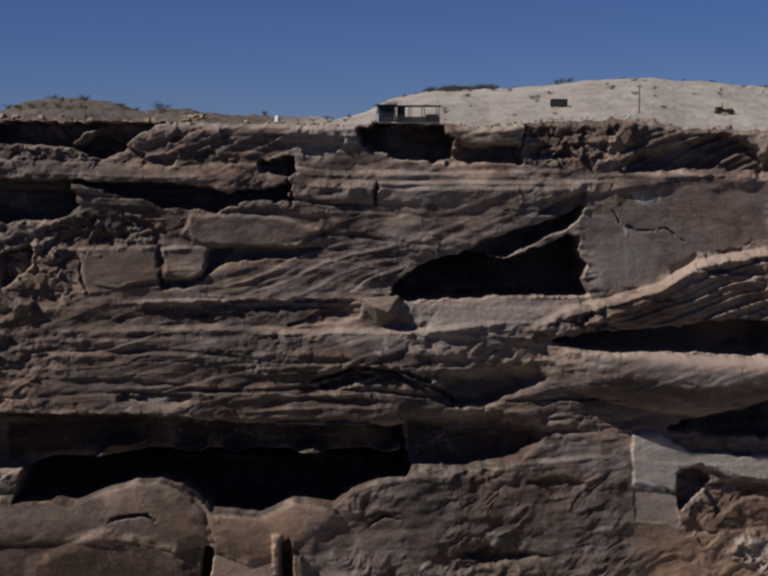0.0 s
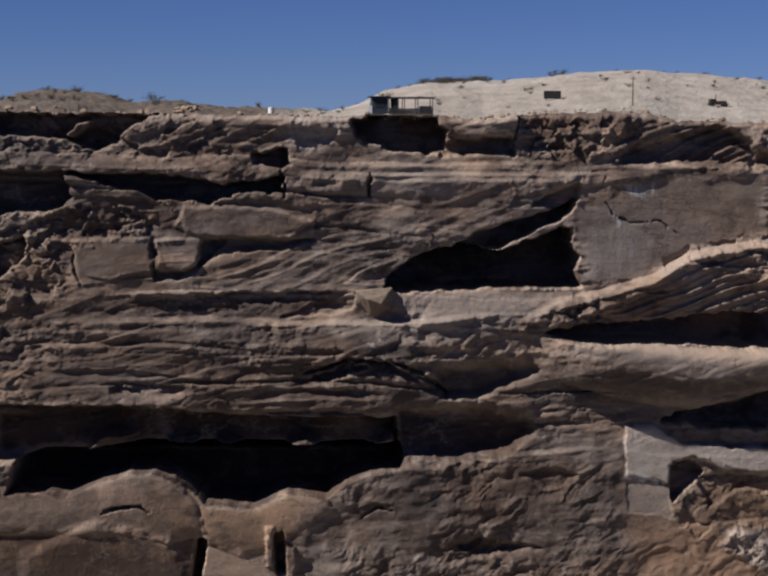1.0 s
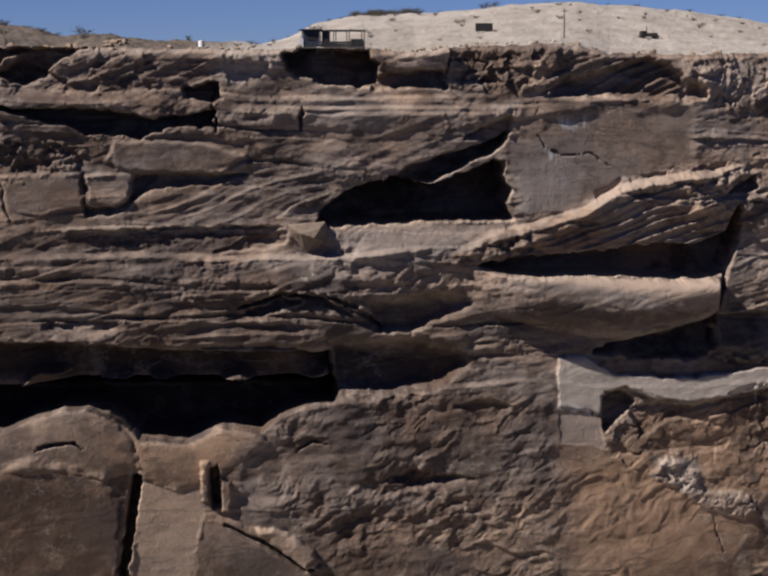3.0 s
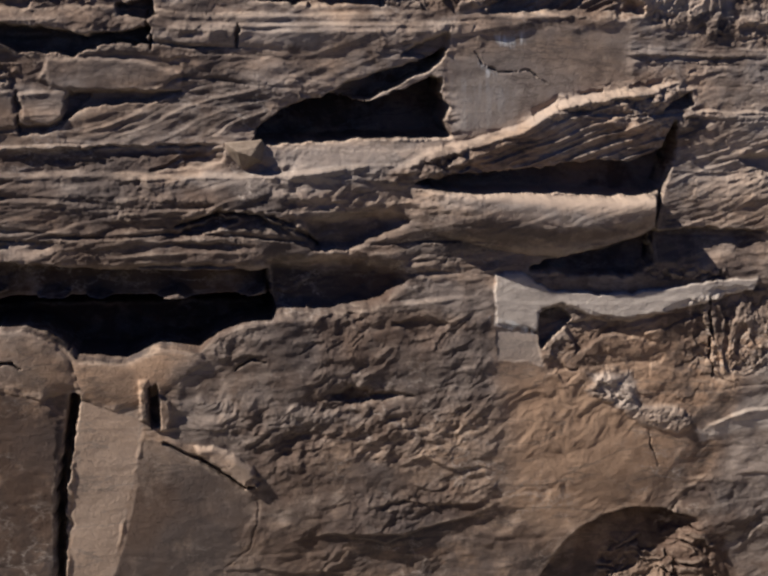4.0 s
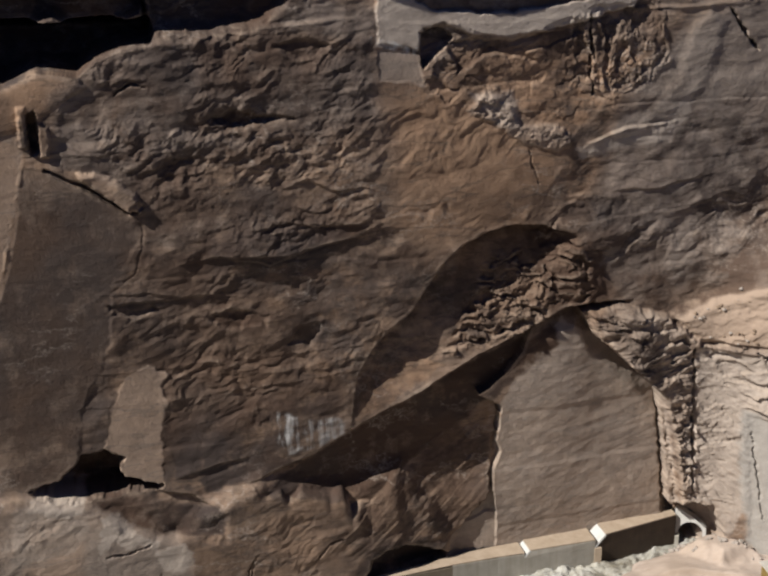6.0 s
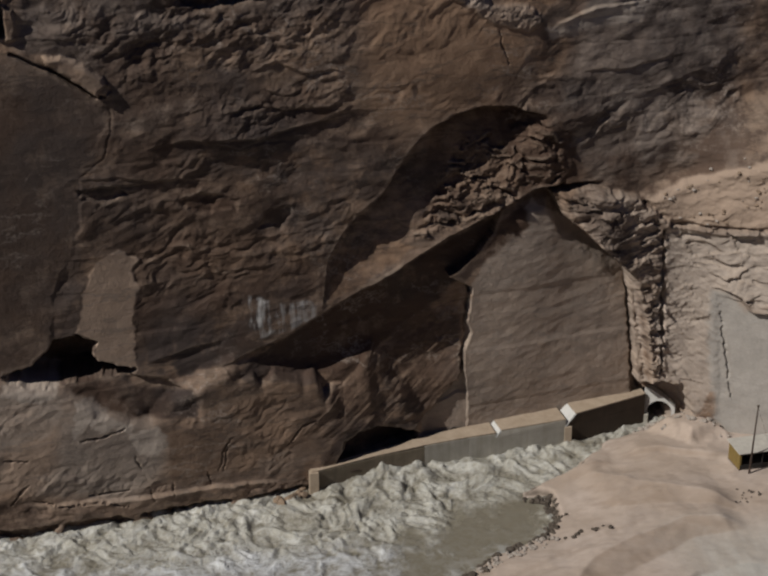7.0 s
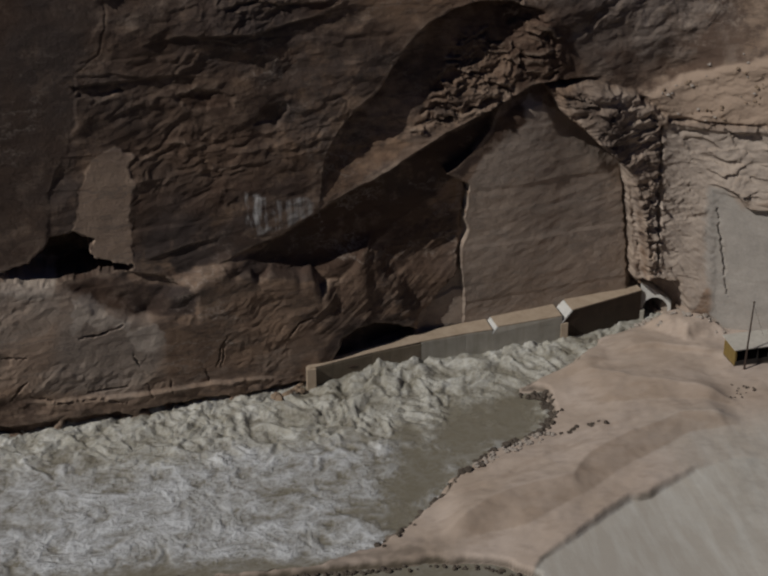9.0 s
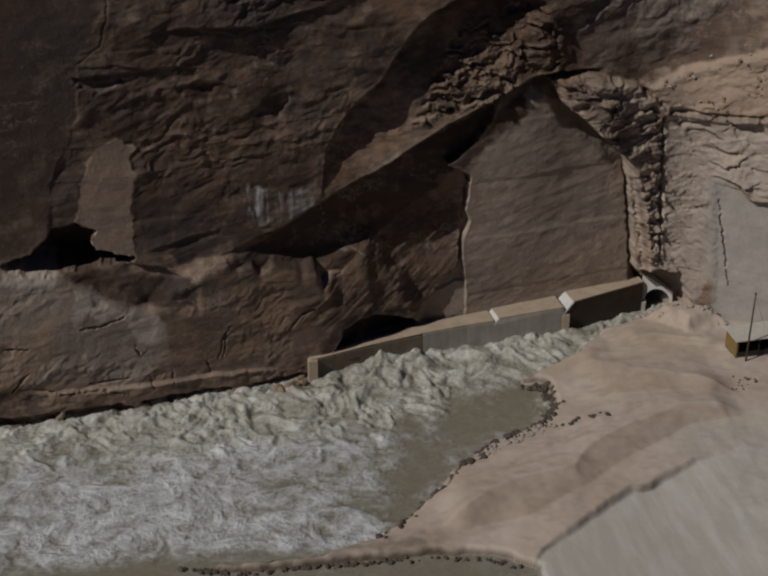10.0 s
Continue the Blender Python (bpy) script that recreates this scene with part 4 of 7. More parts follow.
relief -= eased([43, 46, 50, 62, 73, 86, 92, 98], [0, 0.6, 2.4, 4.8, 6.4, 6.4, 4.0, 0], 3) * smooth(0.5 + (roof_2 - GZ) / 0.6) * (1 - sag) ** 0.8
relief -= set_back * smooth(0.5 + (roof - GZ) / 0.6) * np.exp(np.minimum(GZ - floor_, 0) / reach)
hollow([(81.0, 45.4), (85.6, 53.5), (95.3, 64.3), (104.7, 57.7), (113.9, 49.1), (121.9, 42.2), (124.1, 29.3), (127.0, 11.6), (130.9, -8.3), (87.5, -6.5), (68.4, 2.5), (69.6, 10.4), (79.2, 21.9)], depth=1.6, soft=0.6)
smoothed([(81.2, 45.1), (85.7, 53.3), (95.5, 64.1), (104.9, 57.5), (114.0, 48.8), (122.0, 42.0), (124.3, 29.1), (127.2, 11.3), (131.0, -8.6), (87.6, -6.8), (68.5, 2.2), (69.7, 10.1), (79.3, 21.6)], soft=0.6, pale=0.6)
paint("tan", [(43.4, 28.2), (57.3, 33.5), (78.5, 42.7), (80.2, 22.2), (69.4, 10.9), (50.2, 16.9)], 0.3, 2)
rough([(43.4, 28.2), (57.3, 33.5), (78.5, 42.7), (80.2, 22.2), (69.4, 10.9), (50.2, 16.9)], amount=0.8, scale=4, soft=2)
strata([(38.5, 16.3), (57.3, 32.2), (78.5, 40.2), (79.6, 22.3), (69.4, 10.9), (50.1, 10.4)], amount=0.3, thick=5, slope=0.9, soft=3)
hollow([(47.9, 5.0), (50.3, 10.5), (55.2, 12.4), (62.4, 10.7), (68.6, 7.3), (66.1, 3.0)], depth=6, soft=2)
lip([(86.4, 31.1), (105.1, 29.2), (125.8, 26.2)], amount=0.25, fall=2)
bench([(70.8, 12.8), (78.1, 16.2), (84.3, 14.5), (88.2, 9.8)], amount=0.6, fall=6)
# lit rib, soil slope and grey wall at the side
bulge([(101.6, 65.7), (108.7, 67.2), (121.2, 62.7), (129.2, 55.8), (139.0, 55.1), (162.5, 57.9), (169.5, -10.0), (134.9, -10.5), (127.6, 9.3), (124.4, 31.0), (121.0, 43.0), (104.4, 58.1)], amount=2.5, soft=1.2)
rough([(101.6, 65.7), (108.7, 67.2), (121.2, 62.7), (138.5, 48.9), (143.2, 39.6), (142.0, 15.9), (137.7, 4.1), (134.7, -7.7), (127.6, 9.3), (124.4, 31.0), (121.0, 43.0), (104.4, 58.1)], amount=0.3, scale=4, soft=1)
ledges([(101.6, 65.7), (108.7, 67.2), (121.2, 62.7), (127.5, 53.5), (130.7, 14.4), (127.6, 9.3), (124.4, 31.0), (121.0, 43.0), (104.4, 58.1)], amount=0.8, thick=2.0, soft=0.6)
slab([(97.3, 65.6), (102.3, 66.7), (120.8, 63.3), (128.2, 51.2), (129.1, 39.6), (121.9, 41.2), (115.7, 47.5), (104.0, 57.6)], 1.5, -0.11, 0.0, 0.8)
strata([(97.3, 65.6), (102.3, 66.7), (120.8, 63.3), (128.2, 51.2), (129.1, 39.6), (121.9, 41.2), (115.7, 47.5), (104.0, 57.6)], amount=0.7, thick=2.4, slope=0.05, soft=0.8)
crack([(127.4, 54.8), (128.6, 35.7), (129.2, 17.2)], width=1.2, depth=2)
ledges([(127.9, 56.6), (138.9, 56.3), (162.5, 58.2), (164.5, 39.0), (146.3, 37.7), (139.9, 42.8)], amount=0.8, thick=2.4, soft=1)
paint("grey", [(136.0, 54.7), (162.5, 58.2), (164.5, 39.0), (146.3, 37.7), (139.9, 42.8)], 0.6, 1.5)
paint("pale", [(121.3, 61.5), (131.5, 56.9), (162.6, 57.0), (164.5, 39.0), (146.3, 37.7), (136.7, 44.8)], 0.45, 2)
lip([(139.3, 38.3), (145.3, 38.1), (155.1, 37.0)], amount=0.6, fall=4)
paint("soil_lit", [(122.5, 62.6), (134.9, 68.0), (148.9, 73.4), (162.0, 75.5), (162.3, 60.5), (149.5, 57.0), (137.9, 56.2), (127.9, 56.6)], 1.0, 0.8)
lip([(127.8, 57.4), (138.9, 56.3), (153.2, 57.6)], amount=0.6, fall=3)
rough([(122.5, 62.6), (134.9, 68.0), (148.9, 73.4), (162.0, 75.5), (162.3, 60.5), (149.5, 57.0), (137.9, 56.2), (127.9, 56.6)], amount=0.7, scale=2.5, soft=1)
bulge([(122.5, 62.6), (134.9, 68.0), (148.9, 73.4), (162.0, 75.5), (162.4, 59.3), (149.6, 55.8), (138.0, 55.0), (127.9, 55.9)], amount=3, soft=4)
smoothed([(127.9, 55.9), (139.8, 44.1), (142.0, 15.9), (137.7, 4.1), (134.7, -7.7), (129.2, 9.1), (126.2, 30.8)], soft=1.5, pale=0.85, ease=0.7)
hollow([(140.3, 38.4), (144.1, 40.8), (146.3, 37.7), (164.5, 38.4), (169.0, -4.6), (143.1, -11.5), (142.0, 15.9)], depth=0.5, soft=2)
strata([(128.0, 54.7), (138.5, 48.9), (142.0, 15.9), (137.7, 4.1), (129.2, 9.1), (126.2, 30.8)], amount=0.4, thick=3.4, slope=-1.1, soft=1)
rough([(128.0, 53.7), (136.9, 51.4), (139.4, 31.5), (138.2, 7.2), (130.1, 8.0), (129.4, 33.4)], amount=0.55, scale=2.2, soft=1)
ledges([(128.0, 53.7), (136.9, 51.4), (139.4, 31.5), (138.2, 7.2), (130.1, 8.0), (129.4, 33.4)], amount=0.3, thick=2.6, soft=1)
blocks([(121.9, 41.3), (129.2, 41.1), (129.1, 30.8), (129.3, 12.2), (126.3, 11.2), (123.3, 30.2)], amount=0.9, size=1.5, soft=0.6)
smoothed([(140.3, 38.4), (144.1, 40.8), (146.3, 37.7), (164.5, 38.4), (169.0, -4.6), (143.1, -11.5), (142.0, 15.9)], soft=0.8, pale=0.75)
crack([(141.4, 34.2), (143.4, 24.2), (145.4, 11.3)], width=0.5, depth=0.8)
lip([(137.7, 40.5), (140.4, 40.4), (144.8, 39.5), (147.3, 35.9), (156.7, 36.8)], amount=2.2, fall=5)
paint("ash", [(139.2, 39.6), (143.0, 39.6), (146.3, 35.2), (152.8, 36.5), (165.4, 37.2), (168.7, 2.8), (145.8, 1.1), (142.3, 5.8), (139.7, 21.4)], 0.9, 1.5)
smoothed([(139.2, 39.6), (143.0, 39.6), (146.3, 35.2), (152.8, 36.5), (165.4, 37.2), (168.7, 2.8), (145.8, 1.1), (142.3, 5.8), (139.7, 21.4)], 1.5, 0.0)
hollow([(124.6, 11.7), (128.8, 14.6), (134.2, 13.8), (137.5, 6.8), (138.8, -4.1), (125.0, -4.2)], depth=9, soft=0.6)
hollow([(127.7, 8.5), (130.5, 9.0), (133.2, 7.3), (134.2, 0.7), (127.7, 1.0)], depth=20, soft=0.6)
# weathering colours, with some shade painted in
paint("grey", [(107.8, 118.1), (117.7, 128.4), (143.1, 139.1), (144.9, 68.5), (128.5, 69.3), (110.3, 68.6), (96.8, 77.1), (100.8, 92.8)], 0.7, 6)
paint("grey", [(-21.8, 110.6), (-15.6, 109.2), (-2.1, 98.8), (0.6, 93.4), (-5.4, 83.3), (-6.8, 70.5), (-13.2, 57.0), (-15.7, 38.5), (-40.8, 38.4), (-33.9, 62.6)], 0.25, 1)
paint("grey", [(40.9, 186.0), (51.5, 186.9), (61.9, 180.8), (54.7, 171.4), (44.0, 171.0)], 0.7, 3)
paint("pale", [(41.9, 182.0), (51.6, 182.9), (56.2, 179.9), (54.7, 171.9), (44.0, 171.0)], 0.4, 2)
paint("chalk", [(50.5, 190.4), (56.6, 190.9), (56.6, 188.9), (51.5, 188.7)], 0.95, 1.5)
paint("grey", [(-54.4, 146.4), (-29.3, 144.6), (2.5, 143.5), (32.6, 141.5), (32.6, 135.4), (4.4, 136.5), (-29.4, 139.7), (-54.5, 141.6)], 0.6, 3)
paint("stain_shade", [(-34.1, 179.2), (-21.7, 179.6), (-10.1, 178.5), (-14.0, 176.1), (-25.5, 174.8), (-33.1, 173.9)], 0.55, 2)
# shade under the bench ledge, painted as a dark strip
paint("stain_shade", [(-51.1, 168.4), (-29.4, 168.6), (-4.8, 168.2), (-17.9, 164.0), (-46.4, 165.5)], 0.95, 1.5)
paint("tan", [(-74.2, 162.1), (-38.9, 159.6), (-32.3, 153.6), (-55.8, 152.2), (-74.3, 153.6)], 0.6, 4)
paint("tan", [(93.4, 103.6), (104.8, 107.2), (122.5, 108.2), (119.7, 95.8), (105.6, 92.4), (93.8, 93.4)], 0.6, 3)
paint("pale", [(71.4, 203.2), (102.3, 201.3), (102.5, 193.1), (89.7, 194.2), (76.7, 199.2)], 0.4, 3)
paint("grey", [(-15.1, 124.4), (-8.2, 129.0), (-4.2, 133.3), (5.6, 134.8), (25.7, 134.3), (49.6, 129.0), (50.7, 120.5), (15.5, 124.6), (-4.6, 117.7)], 0.5, 5)
hollow([(43.4, 2.5), (57.9, 3.4), (69.0, 4.0), (81.5, 6.1), (89.1, 6.7), (103.1, 7.7), (107.8, -32.4), (43.0, -19.1)], depth=4.5, soft=0.8)
hollow([(105.3, 5.4), (107.1, 9.0), (129.7, 6.9), (134.1, -18.6), (135.5, -39.5), (107.3, -35.5)], depth=9, soft=0.8)
paint("pale", [(-31.8, 35.8), (-15.3, 36.0), (3.3, 29.9), (9.1, 17.7), (-1.6, 6.9), (-21.9, 10.8), (-34.1, 14.4)], 0.35, 4)
smoothed([(-35.7, 36.4), (-15.3, 36.0), (3.3, 29.9), (43.3, 27.0), (42.9, 5.1), (24.3, 5.9), (-1.6, 6.9), (-22.0, 9.6), (-38.6, 11.5)], soft=3, pale=0.1, ease=0.7)
paint("grey", [(-13.9, 27.9), (5.1, 24.7), (7.7, 14.2), (-2.7, 7.2), (-17.6, 11.3)], 0.4, 4)
hollow([(-35.4, 3.3), (-22.7, 2.3), (-16.2, 2.6), (-18.6, -0.7), (-35.6, 0.8)], depth=2.2, soft=0.5)
hollow([(-15.1, 2.5), (-3.0, 2.3), (0.2, 0.4), (-7.7, -1.2), (-15.4, -0.4)], depth=2.0, soft=0.5)
hollow([(2.5, 1.6), (17.2, 2.0), (24.1, 1.2), (19.3, -1.7), (6.8, -1.9)], depth=2.2, soft=0.5)
hollow([(26.4, 0.9), (38.1, 2.0), (42.8, 0.9), (38.0, -2.0), (27.4, -1.9)], depth=2.0, soft=0.5)
crack([(-22.0, 9.6), (-15.8, 6.9), (-7.1, 6.7), (-0.6, 4.7)], width=0.5, depth=0.8)
crack([(4.1, 8.4), (4.9, 4.4)], width=0.4, depth=0.8)
crack([(9.1, 8.1), (9.7, 4.8)], width=0.4, depth=0.8)
crack([(17.6, 9.1), (17.8, 5.2)], width=0.4, depth=0.8)
crack([(19.9, 9.4), (21.4, 14.2), (23.6, 17.7)], width=0.35, depth=0.7)
crack([(36.1, 12.9), (39.7, 17.4), (43.2, 18.1)], width=0.6, depth=0.8)
shelf([(34.0, 19.7), (40.9, 21.0), (49.1, 22.8)], amount=0.4, drop=1.5, fall=3)
paint("pale", [(90.3, 166.6), (103.2, 168.4), (118.0, 166.1), (118.3, 155.6), (90.5, 156.2)], 0.3, 3)
strata([(90.7, 171.7), (117.8, 171.3), (118.5, 149.2), (87.4, 150.1)], amount=0.4, thick=3.2, slope=0.35, soft=1.5)
strata([(-68.7, 167.7), (-35.1, 166.2), (-2.3, 162.8), (4.5, 156.8), (-8.2, 148.2), (-46.5, 149.1), (-68.8, 156.3)], amount=0.4, thick=3.4, slope=0.15, soft=3)
strata([(6.5, 161.2), (32.5, 159.6), (42.8, 151.3), (56.4, 146.9), (42.9, 143.2), (12.4, 145.2)], amount=0.25, thick=3.6, slope=0.2, soft=3)
# painted shade: the dark wedge under the recess roof
paint("stain_shade", [(23.0, 32.6), (45.3, 42.3), (61.6, 49.2), (77.9, 56.7), (93.2, 62.8), (95.2, 58.3), (81.7, 47.9), (74.6, 41.5), (58.0, 30.2), (49.7, 25.2), (27.9, 30.2)], 1.0, 2)
# darker colour in the low hollow, then in the band over the lower wall
paint("stain_shade", [(44.2, 9.5), (50.1, 14.3), (57.3, 16.3), (68.1, 12.5), (68.2, 5.8), (50.0, 3.8)], 1.0, 2)
paint("stain_shade", [(-14.2, 36.4), (-4.8, 36.1), (5.5, 30.7), (15.3, 30.9), (16.0, 22.8), (5.1, 24.7), (-5.4, 28.3)], 1.0, 1.5)
hollow([(-25.3, 38.8), (-19.1, 40.1), (-13.9, 46.0), (-9.2, 46.2), (-5.4, 44.2), (-6.5, 41.1), (-4.2, 37.4), (-1.3, 38.1), (2.9, 36.6), (-6.9, 36.2), (-17.4, 36.0)], depth=6, soft=0.8)
undercut([(-14.2, 37.1), (-8.1, 37.3), (0.3, 36.2), (8.7, 33.4), (16.6, 28.6)], depth=1.3, height=5, fade=0.3, grow=0.15)
paint("stain_shade", [(17.6, 134.7), (25.7, 134.8), (49.6, 129.0), (52.8, 120.4), (50.8, 107.7), (25.5, 109.4), (5.3, 117.0), (-2.5, 123.6)], 0.8, 6)
paint("grey", [(-16.5, 111.3), (-15.1, 124.4), (-4.2, 133.3), (25.7, 134.3), (50.6, 127.9), (50.8, 114.1), (15.3, 110.1), (2.9, 96.3)], 0.6, 5)
paint("stain_shade", [(6.9, 92.3), (23.4, 95.1), (52.2, 91.5), (52.2, 82.5), (23.1, 79.9), (-3.5, 84.8)], 0.9, 4)
# smooth faces, benches and dark bands between the ledges
smoothed([(-59.3, 180.4), (-44.0, 180.8), (-44.0, 174.1), (-52.0, 172.7), (-58.9, 174.2)], soft=0.8, pale=0.0)
smoothed([(-38.6, 187.2), (-21.6, 187.5), (-12.5, 186.3), (-13.2, 180.5), (-27.4, 180.1), (-37.8, 180.7)], soft=0.8, pale=0.0)
hollow([(-34.1, 180.2), (-21.7, 180.4), (-13.0, 179.9), (-17.8, 178.2), (-27.4, 177.7), (-32.7, 176.3), (-35.0, 174.9)], depth=1.6, soft=0.8)
shelf([(-50.1, 170.1), (-27.4, 170.0), (-3.8, 169.5)], amount=0.7, drop=0.8, fall=2.5, ragged=0.2)
smoothed([(3.5, 168.8), (21.3, 169.1), (41.5, 169.4), (33.4, 165.2), (25.4, 161.3), (1.6, 158.8), (-17.9, 161.1), (-9.2, 163.7), (4.5, 163.9)], soft=2.0, pale=0.15, ease=0.8)
paint("grey", [(3.5, 168.8), (21.3, 169.1), (33.4, 166.2), (25.4, 162.3), (1.6, 158.8), (-17.9, 161.1), (-9.2, 163.7), (4.5, 163.9)], 0.6, 2)
shelf([(-21.6, 193.7), (1.6, 193.2), (50.5, 193.1)], amount=0.8, drop=0.7, fall=2.5, ragged=0.25)
shelf([(-68.7, 164.9), (-37.0, 164.9), (-8.2, 164.1)], amount=0.7, drop=0.8, fall=3, ragged=0.3)
shelf([(-72.4, 160.2), (-41.7, 160.0), (-21.7, 157.8)], amount=0.6, drop=0.7, fall=3, ragged=0.3)
smoothed([(-72.4, 159.2), (-35.1, 158.5), (-25.6, 154.5), (-46.5, 153.0), (-72.5, 154.0)], soft=2, pale=0, ease=0.7)
paint("stain_shade", [(-72.4, 159.7), (-51.1, 159.6), (-34.2, 157.5), (-29.4, 154.0), (-51.2, 153.5), (-72.5, 155.4)], 0.7, 2)
# more painted shade on the band above the long undercut
paint("stain_shade", [(-74.4, 146.0), (-52.1, 147.3), (-29.4, 145.8), (4.5, 144.0), (31.5, 142.3), (29.5, 135.3), (4.5, 138.0), (-29.5, 139.0), (-55.9, 139.7), (-74.5, 138.3)], 1.0, 2)
paint("stain_shade", [(-74.6, 133.5), (-46.6, 134.1), (-35.3, 128.4), (-21.9, 125.9), (-25.8, 114.6), (-74.9, 116.5)], 0.45, 3)
paint("stain_shade", [(6.5, 135.0), (29.5, 134.3), (51.0, 129.6), (51.1, 117.3), (21.6, 112.7), (1.6, 123.1)], 0.8, 4)
paint("stain_shade", [(5.1, 24.7), (24.3, 33.8), (43.4, 28.2), (50.2, 16.9), (40.5, 2.9), (8.5, 7.6)], 0.6, 4)
paint("stain_shade", [(38.5, 18.9), (57.3, 31.0), (78.5, 41.5), (80.2, 22.2), (69.4, 10.9), (50.1, 10.4)], 0.85, 4)
paint("stain_shade", [(87.9, 85.0), (99.4, 86.6), (105.8, 77.4), (102.7, 67.0), (94.3, 68.0), (89.9, 75.7)], 0.95, 2)
paint("stain_shade", [(68.8, 67.9), (74.3, 78.6), (84.5, 82.0), (91.7, 75.5), (89.7, 66.5), (76.9, 64.5)], 0.6, 3)
paint("stain_shade", [(44.4, 80.9), (61.9, 80.0), (50.7, 63.2), (43.7, 47.7), (34.9, 51.4), (31.0, 65.7)], 0.6, 4)
paint("stain_shade", [(61.9, 97.4), (95.4, 96.4), (119.6, 85.1), (120.9, 67.6), (96.6, 70.4), (93.8, 78.7), (73.2, 73.1)], 0.6, 4)
paint("stain_shade", [(84.8, 86.2), (94.0, 88.7), (104.9, 80.8), (106.7, 68.9), (100.8, 65.9), (91.3, 65.8)], 1.0, 3)
paint("stain_shade", [(-79.4, 187.7), (-68.5, 187.6), (-58.4, 180.9), (-59.4, 171.4), (-71.4, 167.8), (-79.6, 167.9)], 0.7, 3)
paint("stain_shade", [(-34.0, 187.4), (-21.7, 186.4), (-13.0, 185.3), (-14.0, 179.5), (-6.2, 174.6), (-21.7, 169.9), (-34.1, 172.0)], 0.6, 3)
paint("tan", [(-62.0, 198.0), (-40.6, 197.0), (-21.6, 196.0), (-21.6, 193.1), (-55.5, 194.2)], 0.4, 3)
paint("stain_shade", [(-33.3, 163.9), (3.4, 160.9), (18.6, 152.7), (14.5, 146.0), (2.8, 144.6), (-34.6, 143.6)], 0.9, 3)
paint("stain_shade", [(18.6, 152.7), (50.9, 149.4), (48.8, 141.5), (18.3, 142.0)], 0.6, 3)
paint("pale", [(102.8, 64.9), (108.7, 67.2), (121.2, 62.7), (127.5, 53.5), (130.7, 14.4), (127.6, 9.3), (124.4, 31.0), (121.0, 43.0), (106.9, 57.2)], 0.5, 1)
paint("stain_shade", [(-54.2, 154.0), (-26.4, 152.3), (2.5, 148.5), (32.6, 145.6), (56.4, 145.8), (42.8, 151.3), (12.4, 154.1), (-16.8, 154.4), (-54.2, 156.8)], 0.8, 3)
# cracks and pits of the dome
blocks([(-82.8, 205.4), (-29.2, 204.6), (-29.2, 197.0), (-50.9, 196.5), (-82.9, 197.0)], amount=0.7, size=3.0, soft=2)
paint("stain_shade", [(-59.3, 180.4), (-44.0, 180.8), (-44.0, 174.1), (-58.9, 174.2)], 0.5, 1)
crack([(-3.4, 123.5), (-0.1, 126.1), (3.2, 125.3)], width=0.7, depth=0.8)
lip([(29.8, 102.3), (36.1, 103.2), (42.5, 100.0), (47.8, 100.6), (53.5, 98.5)], amount=0.55, fall=2.5)
lip([(22.9, 92.5), (31.8, 94.4), (38.2, 92.5), (46.8, 92.5), (52.7, 93.6)], amount=0.7, fall=2.5)
lip([(7.7, 86.7), (17.0, 87.9), (27.5, 85.0), (37.1, 88.4)], amount=0.7, fall=2.5)
lip([(32.9, 97.8), (37.1, 95.9), (41.4, 95.9)], amount=0.4, fall=2.5)
lip([(-6.7, 79.5), (1.4, 79.5), (14.8, 79.9), (23.1, 77.7)], amount=0.5, fall=2)
hollow([(-6.7, 79.5), (2.4, 79.4), (3.5, 77.5), (-0.8, 76.5), (-5.8, 77.4)], depth=0.7, soft=0.8)
hollow([(14.1, 74.7), (18.8, 75.7), (23.1, 75.0), (20.9, 71.0), (16.7, 72.2)], depth=0.6, soft=1)
hollow([(32.6, 69.7), (38.0, 70.7), (38.5, 68.2), (35.8, 65.5), (31.5, 66.4)], depth=0.6, soft=1)
hollow([(17.8, 76.0), (27.3, 73.7), (26.2, 71.2), (19.8, 72.7)], depth=0.4, soft=1)
hollow([(5.4, 109.3), (11.5, 111.8), (14.5, 108.6), (10.3, 103.7), (6.3, 105.1)], depth=0.5, soft=3)
# darker colour laid over the pits
paint("stain_shade", [(5.4, 109.3), (11.5, 111.8), (16.5, 108.5), (10.3, 103.7), (5.3, 105.2)], 0.9, 2)
paint("stain_shade", [(15.7, 117.4), (23.9, 119.2), (30.0, 117.4), (19.7, 114.5)], 1.0, 1)
shelf([(1.8, 63.9), (14.4, 65.2), (27.1, 61.5), (43.5, 61.9)], amount=0.5, drop=1.0, fall=3)
paint("pale", [(0.8, 92.9), (15.2, 96.9), (19.3, 95.5), (8.9, 91.1)], 0.4, 2)
paint("tan", [(23.2, 84.3), (43.5, 83.4), (52.3, 74.6), (44.6, 70.9), (27.3, 75.0)], 0.6, 3)
paint("tan", [(6.0, 64.0), (27.1, 64.9), (44.6, 64.0), (42.3, 53.9), (16.3, 55.9)], 0.5, 3)
# sunlight on the bay's curved rim, painted as a pale band
paint("pale", [(96.3, 104.9), (104.9, 107.6), (116.5, 109.6), (121.0, 114.8), (125.0, 117.4), (122.8, 108.9), (119.2, 104.8), (108.5, 104.3), (98.1, 102.0)], 0.85, 1.5)
